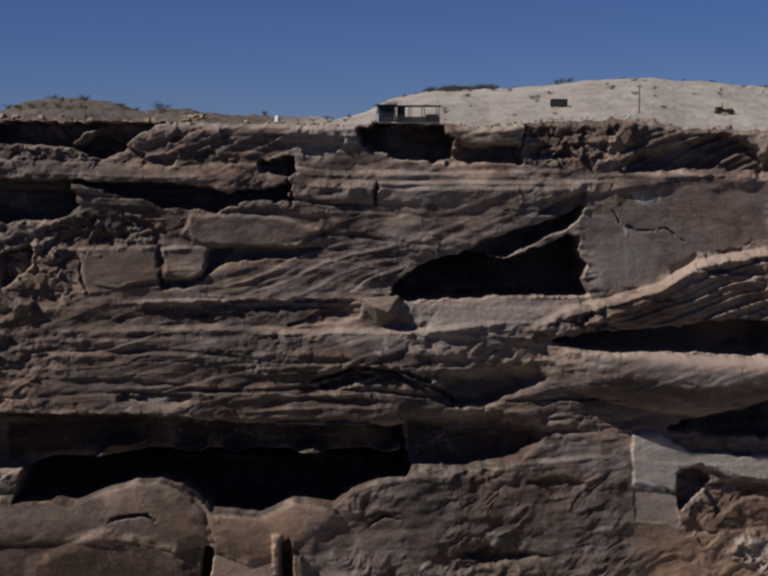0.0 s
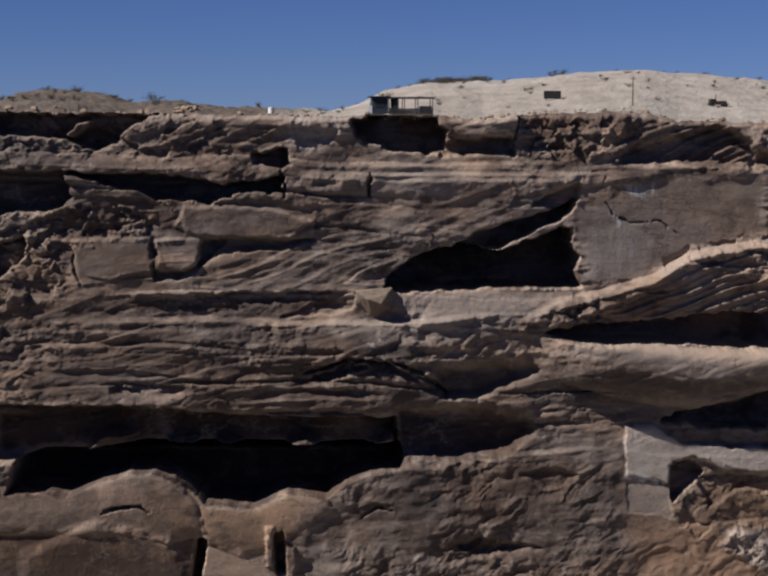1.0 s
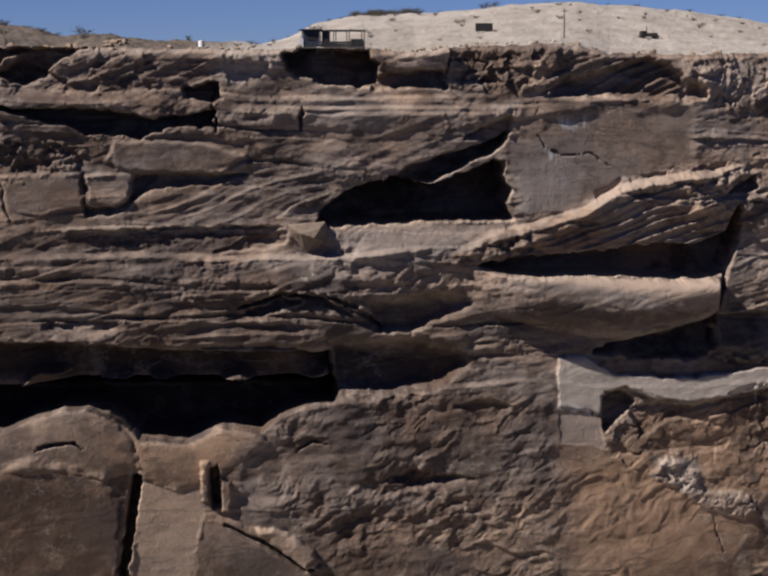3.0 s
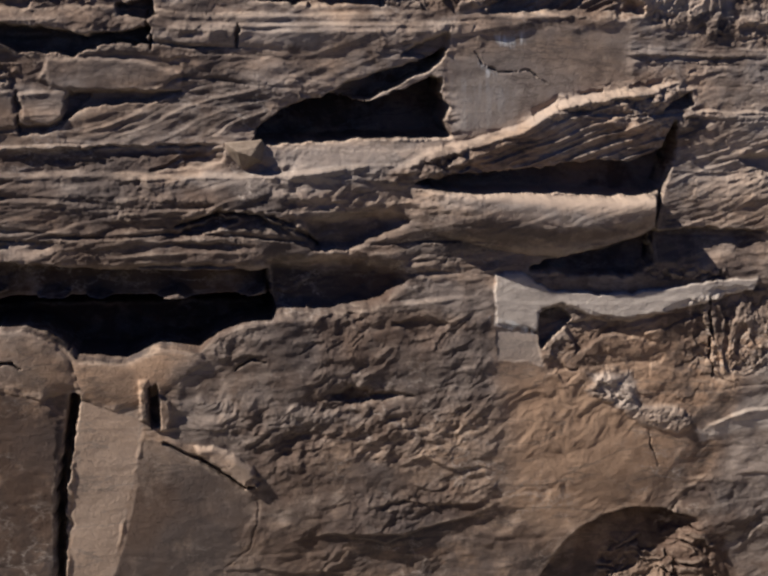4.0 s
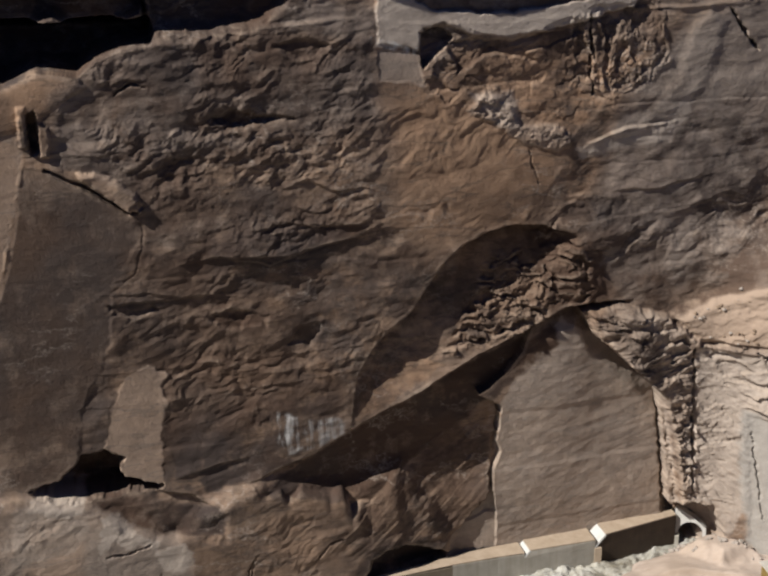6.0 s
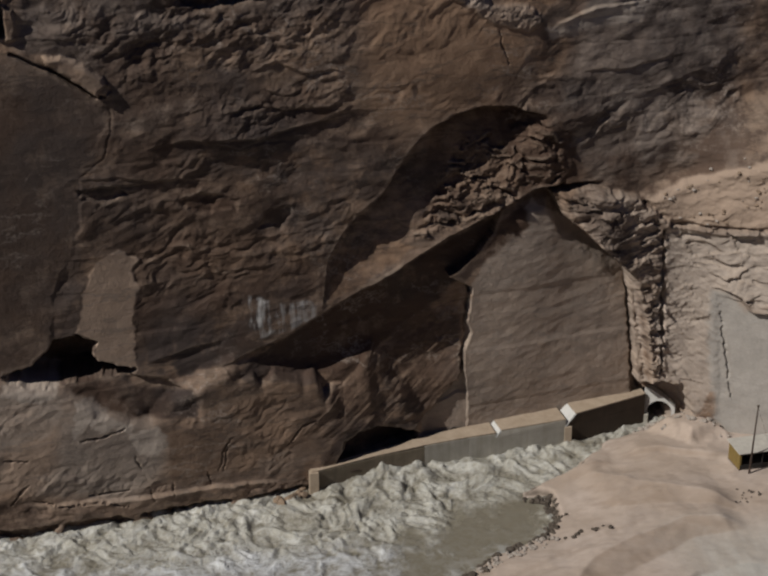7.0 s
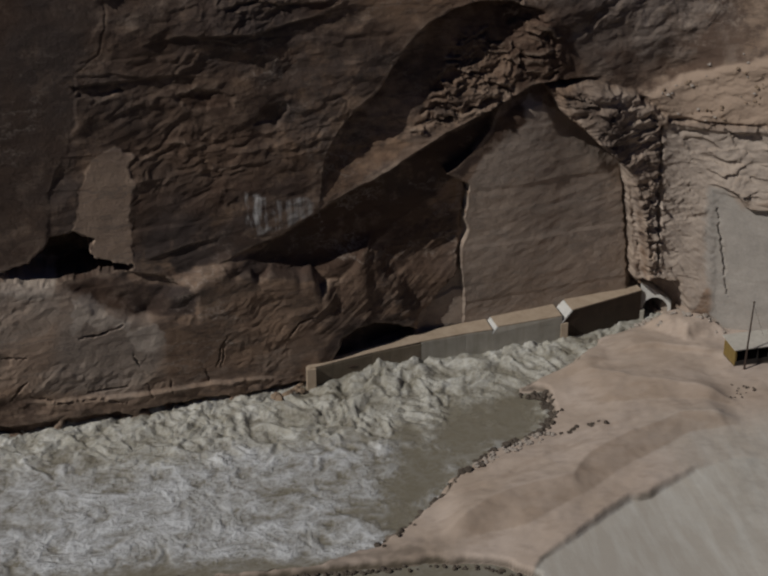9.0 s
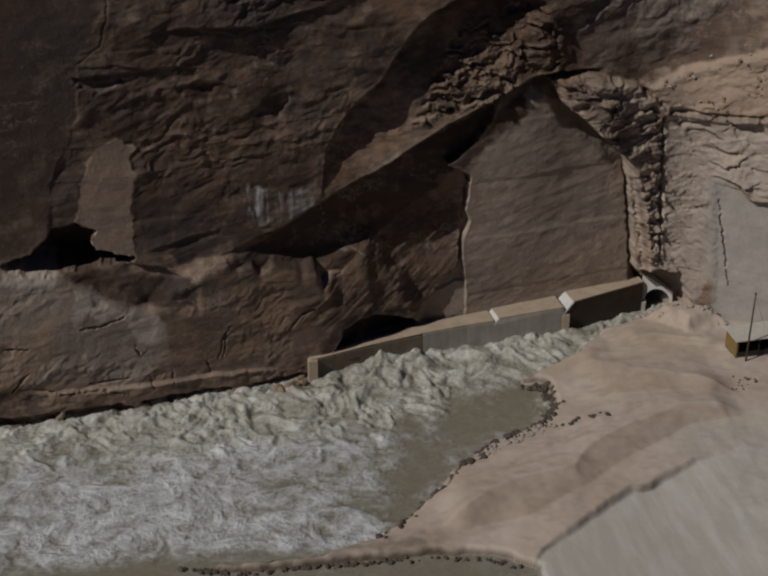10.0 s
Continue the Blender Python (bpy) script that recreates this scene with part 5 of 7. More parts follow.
# dark patches on the lower pits and a dark band along the lips
paint("stain_shade", [(-7.7, 82.4), (4.2, 80.5), (3.9, 76.7), (-7.1, 78.1)], 1.0, 2)
paint("stain_shade", [(12.1, 76.8), (25.6, 74.6), (27.6, 70.4), (17.0, 70.7)], 1.0, 3)
paint("stain_shade", [(30.9, 73.4), (42.7, 70.8), (40.4, 64.3), (31.7, 66.5)], 1.0, 3)
paint("stain_shade", [(4.9, 90.5), (22.2, 90.8), (51.8, 94.1), (53.9, 89.6), (28.1, 83.7), (9.5, 84.7)], 1.0, 3)
crack([(1.3, 98.1), (0.9, 91.9), (-0.9, 85.7), (-6.7, 82.0)], width=0.4, depth=0.15, broken=False)
paint("stain_shade", [(2.5, 53.1), (27.0, 54.6), (43.4, 53.7), (42.3, 46.8), (26.8, 40.6), (22.4, 37.6), (5.1, 37.7)], 1.0, 2)
paint("stain_shade", [(-28.2, 68.0), (-8.4, 65.6), (-7.1, 47.5), (-20.4, 47.0), (-31.4, 48.5)], 0.7, 3)
paint("stain_shade", [(44.6, 92.7), (57.5, 89.3), (44.4, 83.0), (9.0, 83.8), (-8.8, 86.8), (-8.3, 92.0)], 0.9, 4)
smoothed([(-91.1, 123.9), (-49.5, 122.4), (-41.2, 120.0), (-37.0, 116.3), (-39.3, 79.9), (-93.0, 84.0)], soft=1.5, pale=0, ease=0.85)
paint("tan", [(-91.1, 123.9), (-49.5, 122.4), (-41.2, 120.0), (-37.0, 116.3), (-39.3, 79.9), (-93.0, 84.0)], 0.6, 2)
paint("stain_shade", [(-91.1, 123.9), (-49.5, 122.4), (-41.2, 120.0), (-37.0, 116.3), (-39.3, 79.9), (-93.0, 84.0)], 1.0, 2)
paint("chalk", [(40.7, 181.1), (48.2, 183.0), (54.4, 178.0), (52.4, 172.0), (42.3, 170.1)], 0.2, 3)
paint("grey", [(40.7, 186.0), (55.0, 188.0), (66.0, 180.0), (52.4, 171.0), (42.3, 170.1)], 0.6, 3)
paint("pale", [(41.0, 179.0), (47.0, 181.0), (52.0, 177.0), (50.0, 172.0), (43.0, 171.5)], 0.45, 2.5, 2.5)
paint("chalk", [(46.8, 184.8), (48.8, 183.8), (51.5, 182.4), (48.0, 182.0)], 1.0, 0.8)
paint("chalk", [(51.2, 190.2), (55.4, 189.7), (54.9, 187.6), (51.8, 188.1)], 1.0, 0.8)
paint("pale", [(-23.6, 36.2), (-15.8, 36.1), (-12.7, 30.2), (-20.1, 29.0), (-25.0, 32.2)], 0.5, 1.5)
paint("pale", [(29.0, 10.3), (38.4, 12.5), (43.0, 10.4), (38.2, 6.0), (28.9, 6.4)], 0.3, 2)
paint("soil_lit", [(-9.9, 169.3), (6.6, 169.4), (12.5, 168.7), (2.6, 168.1), (-10.0, 168.5)], 0.3, 1)
paint("stain_shade", [(12.2, 33.3), (24.4, 35.6), (34.5, 37.0), (28.0, 41.7), (17.0, 41.0), (10.2, 37.2)], 1.0, 1.5)
paint("stain_shade", [(71.3, 79.6), (80.3, 83.3), (91.9, 82.2), (94.7, 70.2), (89.0, 66.1), (76.3, 61.6), (69.4, 58.9)], 0.6, 2)
smoothed([(6.5, 162.2), (35.6, 160.6), (42.8, 153.3), (32.6, 147.6), (12.4, 152.2)], soft=3, pale=0, ease=0.6)
paint("pale", [(128.0, 55.3), (139.1, 53.9), (162.6, 57.0), (164.5, 39.0), (146.3, 37.7), (140.3, 38.4), (142.0, 15.9), (137.7, 4.1), (134.7, -7.7), (129.2, 9.1), (126.5, 30.8)], 0.9, 1)
paint("stain_shade", [(-82.9, 197.0), (-62.0, 198.0), (-46.2, 196.0), (-34.9, 192.2), (-38.7, 186.5), (-64.8, 184.7), (-83.1, 186.7)], 0.85, 3)
wipe([(-17.6, 204.6), (31.0, 196.9), (44.0, 195.4), (44.2, 186.0), (11.3, 183.3), (-15.8, 186.4)], key="stain_shade", soft=5)
paint("pale", [(-17.6, 204.4), (-5.2, 204.4), (-6.2, 199.8), (-13.9, 197.0), (-17.7, 197.9)], 0.45, 2)
paint("pale", [(-15.8, 194.1), (41.0, 193.4), (45.1, 191.0), (21.1, 189.1), (-13.9, 188.3)], 0.22, 4)
columns([(-18.6, 204.1), (-4.7, 204.4), (-5.7, 199.8), (-13.8, 197.4), (-18.1, 197.9)], 0.35, 2.4, 1.0)
# deepens the overhang's painted shade
paint("stain_shade", [(-72.5, 146.9), (-27.5, 146.7), (5.5, 144.9), (34.5, 142.2), (29.5, 134.3), (5.5, 133.0), (-27.6, 138.9), (-72.6, 139.2)], 0.9, 3)
paint("stain_shade", [(5.5, 135.0), (21.4, 135.5), (50.9, 133.7), (50.5, 123.5), (21.5, 120.4), (4.5, 125.0)], 0.9, 4)
paint("stain_shade", [(-27.7, 106.0), (-7.8, 98.0), (-6.9, 85.6), (-9.5, 66.6), (-13.7, 53.7), (-34.2, 50.0)], 0.9, 3)
paint("grey", [(6.4, 135.9), (28.6, 134.5), (49.3, 131.7), (51.3, 137.8), (32.6, 142.5), (6.4, 144.4)], 0.7, 3)
undercut([(84.7, 149.3), (95.1, 149.5), (106.4, 148.6), (115.6, 147.2)], depth=3.2, height=9, fade=0.35, grow=0.03)
blocks([(84.9, 140.5), (91.0, 141.0), (101.7, 140.2), (102.3, 138.1), (84.9, 138.9)], amount=0.7, size=1.1, soft=0.6)
paint("stain_shade", [(85.4, 159.6), (100.0, 160.2), (113.6, 157.7), (113.9, 148.7), (111.8, 143.0), (102.8, 140.7), (85.0, 140.4)], 0.5, 2)
hollow([(105.5, 163.7), (118.8, 165.4), (129.5, 163.6), (129.7, 158.3), (111.3, 159.3)], depth=2.0, soft=2.5)
crack([(-14.2, 153.4), (-5.6, 156.0), (3.1, 155.4), (9.9, 152.5), (14.3, 148.4)], width=1.4, depth=1.4)
paint("stain_shade", [(-14.3, 152.9), (-5.6, 156.0), (9.9, 153.0), (27.9, 153.4), (34.0, 150.1), (25.8, 146.4), (11.8, 147.0)], 0.7, 2)
paint("stain_shade", [(-24.1, 105.6), (44.8, 99.1), (53.0, 75.4), (43.8, 50.1), (25.8, 42.0), (3.6, 34.7), (-31.3, 40.4)], 0.85, 5)
wipe([(1.0, 65.2), (5.0, 62.4), (3.4, 59.8), (4.5, 55.7), (3.0, 49.0), (2.9, 37.2), (-1.2, 38.5), (-4.2, 37.7), (-6.5, 41.1), (-5.2, 44.4), (-9.1, 47.3), (-7.5, 55.1), (-4.3, 62.5)], key='stain_shade', soft=0.4)
wipe([(1.0, 65.2), (5.0, 62.4), (3.4, 59.8), (4.5, 55.7), (3.0, 49.0), (2.9, 37.2), (-1.2, 38.5), (-4.2, 37.7), (-6.5, 41.1), (-5.2, 44.4), (-9.1, 47.3), (-7.5, 55.1), (-4.3, 62.5)], key='grey', soft=0.4)
paint("tan", [(1.0, 65.2), (5.0, 62.4), (3.4, 59.8), (4.5, 55.7), (3.0, 49.0), (2.9, 37.2), (-1.2, 38.5), (-4.2, 37.7), (-6.5, 41.1), (-5.2, 44.4), (-9.1, 47.3), (-7.5, 55.1), (-4.3, 62.5)], 0.5, 0.4)
paint("stain_shade", [(-79.6, 171.7), (-55.7, 172.3), (-35.1, 167.2), (-37.0, 155.7), (-60.5, 153.3), (-79.8, 154.6)], 0.8, 4)
# shade painted over the inside and floor of the long undercut
paint("stain_shade", [(-74.6, 130.6), (-70.8, 137.3), (-46.5, 140.0), (5.5, 138.5), (6.0, 132.5), (-1.4, 132.4), (-5.8, 130.6), (-9.7, 127.7), (-18.0, 129.0), (-21.9, 127.4), (-24.8, 126.0), (-34.3, 127.3), (-37.6, 130.9), (-43.8, 133.7), (-48.5, 134.2), (-56.0, 131.8), (-60.7, 129.6)], 1.0, 1.0)
paint("stain_shade", [(-38.7, 187.4), (-21.6, 187.5), (-12.5, 186.3), (-13.2, 180.5), (-27.4, 180.1), (-37.8, 180.7)], 0.45, 1)
wipe([(47.9, 122.5), (59.6, 124.4), (73.9, 118.7), (92.0, 113.2), (101.4, 107.0), (84.4, 102.7), (73.3, 95.8), (60.0, 94.6), (50.1, 105.3)], key="stain_shade", soft=6)
paint("chalk", [(50.0, 132.3), (59.6, 129.7), (59.4, 127.9), (51.0, 130.5)], 0.9, 0.8)
paint("stain_shade", [(-90.5, 136.3), (-44.6, 134.4), (-35.8, 128.4), (-34.0, 122.1), (-41.2, 120.0), (-91.2, 123.0)], 0.4, 2)
wipe([(-29.3, 33.4), (-25.8, 37.5), (-15.6, 36.8), (-12.9, 31.8), (-7.7, 30.9), (-1.7, 25.3), (6.8, 22.3), (9.0, 14.3), (6.7, 3.2), (-18.5, 4.9), (-32.4, 5.7)], key='stain_shade', soft=3)
paint("pale", [(-29.0, 36.3), (-23.7, 38.6), (-14.5, 37.1), (-12.5, 30.5), (-16.8, 24.0), (-30.5, 22.8)], 0.35, 2)
paint("pale", [(-12.4, 25.6), (-8.1, 32.8), (-1.7, 26.0), (7.8, 21.5), (9.0, 14.3), (1.2, 5.5), (-12.8, 8.2)], 0.45, 3)
paint("pale", [(-29.0, 36.3), (-23.7, 38.6), (-14.5, 37.1), (-12.5, 30.5), (-16.8, 24.0), (-30.5, 22.8)], 0.6, 2, 1.5)
paint("pale", [(-24.5, 35.9), (-19.6, 38.5), (-13.7, 36.7), (-14.4, 33.5), (-19.0, 33.5), (-22.2, 32.9)], 1.0, 0.8, 1.5)
paint("pale", [(-10.9, 30.3), (-7.3, 33.1), (-4.5, 28.2), (1.5, 24.4), (0.9, 22.1), (-8.2, 25.4), (-12.1, 22.1)], 1.0, 0.9, 1.5)
paint("pale", [(1.4, 20.7), (7.0, 23.0), (9.2, 18.7), (6.1, 15.6), (2.6, 17.0)], 1.0, 1.2, 1.5)
rough([(-29.0, 36.3), (-14.5, 36.8), (-1.7, 25.6), (15.8, 25.7), (38.4, 26.9), (37.8, 3.8), (3.4, 5.1), (-31.9, 9.4)], amount=0.5, scale=3.0, soft=3)
# darkens the same patch again
paint("stain_shade", [(-12.5, 35.9), (-5.2, 35.9), (5.3, 32.4), (14.9, 29.6), (16.3, 25.6), (4.8, 24.9), (-1.6, 27.2), (-6.6, 31.9)], 1.0, 2)
wipe([(-34.6, 118.4), (-31.0, 119.1), (-22.7, 114.8), (-22.8, 108.7), (-23.4, 100.0), (-25.8, 89.3), (-29.2, 80.1), (-34.4, 55.2), (-39.4, 55.9), (-36.6, 95.5)], key='stain_shade', soft=0.6, ragged=0.25)
paint("tan", [(-34.6, 118.4), (-31.0, 119.1), (-22.7, 114.8), (-22.8, 108.7), (-23.4, 100.0), (-25.8, 89.3), (-29.2, 80.1), (-34.4, 55.2), (-39.4, 55.9), (-36.6, 95.5)], 0.6, 0.5, 0.25)
paint("stain_shade", [(-22.0, 108.2), (-16.7, 109.4), (-8.6, 104.3), (-4.2, 101.3), (-1.6, 98.9), (0.4, 97.7), (0.2, 92.2), (-0.8, 86.9), (-6.3, 85.1), (-7.4, 82.2), (-8.2, 73.7), (-6.9, 64.8), (-10.4, 52.3), (-33.8, 55.2), (-28.6, 80.1), (-25.2, 89.2), (-22.8, 100.0)], 0.6, 0.6, 0.25)
paint("grey", [(-22.0, 108.2), (-16.7, 109.4), (-8.6, 104.3), (-4.2, 101.3), (-1.6, 98.9), (0.4, 97.7), (0.2, 92.2), (-0.8, 86.9), (-6.3, 85.1), (-7.4, 82.2), (-8.2, 73.7), (-6.9, 64.8), (-10.4, 52.3), (-33.8, 55.2), (-28.6, 80.1), (-25.2, 89.2), (-22.8, 100.0)], 0.35, 0.6, 0.25)
paint("stain_shade", [(-79.0, 204.0), (-20.0, 203.0), (-19.0, 186.0), (-30.0, 170.0), (-79.0, 168.0)], 0.65, 4)
paint("stain_shade", [(-70.0, 167.0), (-20.0, 164.0), (-12.0, 150.0), (-70.0, 149.0)], 0.7, 4)
wipe([(126.8, 134.9), (130.6, 130.8), (127.0, 117.8), (116.5, 109.3), (104.9, 106.8), (104.2, 108.2), (113.5, 111.5), (119.6, 118.3), (121.7, 125.9), (124.4, 132.3)], "stain_shade", 1)
wipe([(70.9, 115.3), (74.9, 119.1), (80.8, 115.6), (83.2, 111.1), (92.0, 111.1), (95.8, 106.6), (92.2, 104.9), (83.0, 107.4), (79.6, 110.1), (75.6, 112.8)], "stain_shade", 1)
paint("pale", [(126.8, 134.9), (130.6, 130.8), (127.0, 117.8), (116.5, 109.3), (104.9, 106.8), (104.2, 108.2), (113.5, 111.5), (119.6, 118.3), (121.7, 125.9), (124.4, 132.3)], 0.5, 2.0, 1.5)
paint("pale", [(70.9, 115.3), (74.9, 119.1), (80.8, 115.6), (83.2, 111.1), (92.0, 111.1), (95.8, 106.6), (92.2, 104.9), (83.0, 107.4), (79.6, 110.1), (75.6, 112.8)], 0.3, 1.0, 1.5)
paint("tan", [(70.4, 123.6), (76.9, 128.0), (95.2, 132.3), (96.5, 118.7), (102.2, 114.5), (95.0, 107.6), (83.4, 115.0), (77.1, 120.5)], 0.8, 1.0)
paint("pale", [(-11.1, 32.1), (-8.5, 32.6), (-5.0, 29.8), (-2.5, 24.5), (-4.5, 23.0), (-8.0, 25.5), (-9.9, 28.8)], 1.0, 0.6, 1.6)
paint("pale", [(0.5, 21.5), (3.1, 22.9), (6.9, 21.9), (7.7, 18.3), (4.9, 16.3), (1.6, 17.5)], 1.0, 0.6, 1.6)
paint("pale", [(-25.7, 38.1), (-20.5, 38.2), (-16.5, 36.6), (-14.7, 33.9), (-17.9, 33.0), (-21.9, 35.1), (-26.0, 35.2)], 0.9, 0.6, 1.6)
paint("tan", [(-26.1, 33.4), (-20.1, 32.4), (-14.3, 26.6), (-15.2, 16.9), (-22.2, 10.6), (-28.5, 10.6)], 0.7, 3)
strata([(128.0, 55.6), (133.9, 51.6), (138.6, 43.5), (142.5, 32.7), (140.5, 19.2), (136.8, 13.1), (132.1, 31.2)], amount=0.35, thick=2.0, slope=-0.75, soft=1.5)
paint("stain_shade", [(70.6, 85.4), (80.7, 88.2), (94.6, 86.2), (101.9, 79.7), (108.4, 70.9), (118.8, 57.6), (121.3, 42.4), (116.0, 45.6), (103.9, 63.1), (96.5, 68.2), (81.2, 67.1), (68.6, 60.5)], 0.75, 2)
paint("tan", [(70.6, 85.4), (80.7, 88.2), (94.6, 86.2), (101.9, 79.7), (108.4, 70.9), (103.9, 63.1), (96.5, 68.2), (81.2, 67.1), (68.6, 60.5)], 0.5, 2)
wipe([(-13.5, 109.0), (-7.9, 108.6), (-3.6, 106.5), (0.1, 103.5), (1.5, 101.4), (1.0, 99.4), (-1.4, 99.4), (-4.2, 102.2), (-8.1, 105.2), (-10.9, 107.0)], "stain_shade", 0.6, 0.3)
wipe([(-13.5, 109.0), (-7.9, 108.6), (-3.6, 106.5), (0.1, 103.5), (1.5, 101.4), (1.0, 99.4), (-1.4, 99.4), (-4.2, 102.2), (-8.1, 105.2), (-10.9, 107.0)], "grey", 0.6, 0.3)
paint("soil_lit", [(-13.5, 109.0), (-7.9, 108.6), (-3.6, 106.5), (0.1, 103.5), (1.5, 101.4), (1.0, 99.4), (-1.4, 99.4), (-4.2, 102.2), (-8.1, 105.2), (-10.9, 107.0)], 0.45, 0.6, 0.3)
# painted shade on the lower half of the rolled ledge
paint("stain_shade", [(30.2, 156.1), (43.4, 155.3), (57.8, 152.7), (72.6, 150.7), (83.2, 151.9), (84.4, 149.3), (68.4, 146.8), (50.7, 145.4), (32.2, 147.0)], 0.8, 3)

# bedding, cross-bedding and weathering
upper = smooth((GZ - 128) / 14)
warp = GZ + 2.4 * fbm(GX / 60, GZ / 40, 21, 3) + 0.02 * GX + 0.35 * WOBBLE
beds = 0
for thick, amp, seed in ((6.5, 0.9, 1), (2.6, 0.3, 2), (1.0, 0.07, 3)):
    q = warp / thick
    level = np.floor(q)
    run = GX / (thick * 20) + 13 * hashed(level, level * 0, 140 + seed)
    post = np.floor(run)
    joint = smooth((run - post) / 0.35)
    edge = smooth((q - level) / 0.2)

    def height(lv):
        return (hashed(lv, post, 150 + seed) * joint + hashed(lv, post - 1, 150 + seed) * (1 - joint)) * 2 - 1

    beds = beds + amp * (height(level - 1) + (height(level) - height(level - 1)) * edge)
patchy = smooth(0.45 + 1.3 * fbm(GX / 30, GZ / 10, 26, 3))
tilt = GZ - 0.30 * GX + 3 * fbm(GX / 40, GZ / 30, 27, 2)
crossbed = ridged(GX / 34, tilt / 3.6, 50, 4) * 0.34
x_, z_ = GX + 3 * fbm(GX / 12, GZ / 12, 62, 3), GZ + 2 * fbm(GX / 12, GZ / 12, 65, 3)
skin = fbm(x_ / 17, z_ / 7, 74, 4)
flakes = sum(smooth(0.5 + (skin - k) / 0.05) for k in (-0.4, -0.1, 0.2, 0.5)) - 2
weather = 0.75 * fbm(GX / 22, GZ / 14, 60, 4) + 0.02 * ridged(x_ / 10, z_ / 2.8, 70, 4) + 0.05 * flakes
chips = 0.15 * cells(x_ / 3.4, z_ / 1.7, 231) + 0.06 * cells(x_ / 1.6, z_ / 0.95, 239)
weather = weather + chips * upper * smooth(0.5 + 1.1 * fbm(GX / 24, GZ / 10, 247, 3))
keep = 1 - 0.75 * np.clip(calm, 0, 1) - 0.22 * np.clip(calm - 1, 0, 1)
relief += keep * (beds * (0.10 + 0.62 * upper * (0.18 + 0.82 * patchy)) + crossbed * (0.12 + 0.32 * upper * (1 - 0.6 * patchy)) + weather)
relief += 0.4 * fbm(GX / 50, GZ / 40, 80, 2)
relief -= 1.2 * smooth(1 - (rim - GZ) / 1.2) ** 2
GY = 330 + 0.15 * GX - relief
# bench cut back behind the outlet wall
FOOT_X = [41.4, 57.0, 69.4, 80.6, 87.4, 105.4, 128.0]
FOOT_Y = [332.6, 337.2, 339.8, 341.7, 342.4, 344.9, 352.5]
cut = eased(FOOT_X, FOOT_Y) + eased(FOOT_X, [1.6, 2.4, 3.7, 4.8, 5.4, 6.0, 2.0]) + 0.12 * EDGE
cut_top = np.interp(GX, FOOT_X, [5.4, 5.6, 5.9, 6.0, 6.4, 7.7, 7.9])
cut = cut - eased([80, 92, 100, 106, 128], [0.04, 0.065, 0.06, 0.04, 0.05], 12) * np.maximum(0, GZ - cut_top) - 0.3 * weather - 0.12 * crossbed + 0.16 * smooth(0.5 + np.sin(GZ * 0.21 + 0.6) * 4)
ARCH = [(91.7, 73.4), (98.0, 68.5), (101.1, 63.9), (103.0, 60.1), (108.1, 56.1), (114.6, 49.7), (120.8, 43.2), (122.2, 33.0), (124.7, 14.3), (126.8, 8.6)]
vault = np.minimum(np.interp(GX, ROOF_X, ROOF_Z), np.interp(GX + 0.8 * EDGE + 0.5 * WOBBLE, [p[0] for p in ARCH], [p[1] for p in ARCH])) + 0.6 * EDGE + 0.9 * WOBBLE * smooth((GX - 96) / 4)
STEP = [(81.2, 12.5), (79.9, 23.2), (79.8, 27.1), (81.7, 31.7), (80.4, 34.7), (81.0, 38.4), (81.4, 43.8), (75.1, 47.8), (77.7, 48.6), (81.8, 51.9), (85.8, 57.4), (89.0, 67.7)]
step_x = np.interp(GZ, [p[1] for p in STEP], [p[0] for p in STEP]) + 0.25 * EDGE
cut = cut + 3.0 * smooth((GZ - vault + 7) / 6) * smooth((GX - 87) / 7)
inside_ = smooth((vault - GZ) / 0.8) * ((GX > step_x) & (GX < 129.5))
face = inside_ > 0.5
GY = np.where(face, np.minimum(GY, cut), GY)
GY = GY + inside_ * np.maximum(0, cut - GY)
ledge = np.gradient(GY, axis=0) / np.gradient(GZ, axis=0)
# painted light: paler wherever the rock faces up
field["ledge_light"] = 0.3 * smooth((ledge - 0.25) / 0.9) * (1 - 0.6 * np.clip(calm, 0, 1))
def blurred(a, r):
    for axis in (0, 1):
        p = np.cumsum(np.pad(a, [(r + 1, r) if k == axis else (0, 0) for k in (0, 1)], mode="edge"), axis=axis)
        n = a.shape[axis]
        a = (np.take(p, np.arange(2 * r + 1, 2 * r + 1 + n), axis) - np.take(p, np.arange(n), axis)) / (2 * r + 1)
    return a


# edges that stand out are worn paler
field["worn"] = np.clip((blurred(GY, 4) - GY - 0.05) / 0.22, 0, 1) * (0.15 + 0.55 * smooth(0.4 + fbm(GX / 9, GZ / 6, 281, 3))) * (1 - smooth((ledge - 0.6) / 1.2))
field["clean"] = np.clip(calm, 0, 1)
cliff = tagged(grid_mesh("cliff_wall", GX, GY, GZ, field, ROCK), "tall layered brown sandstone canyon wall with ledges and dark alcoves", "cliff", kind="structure")

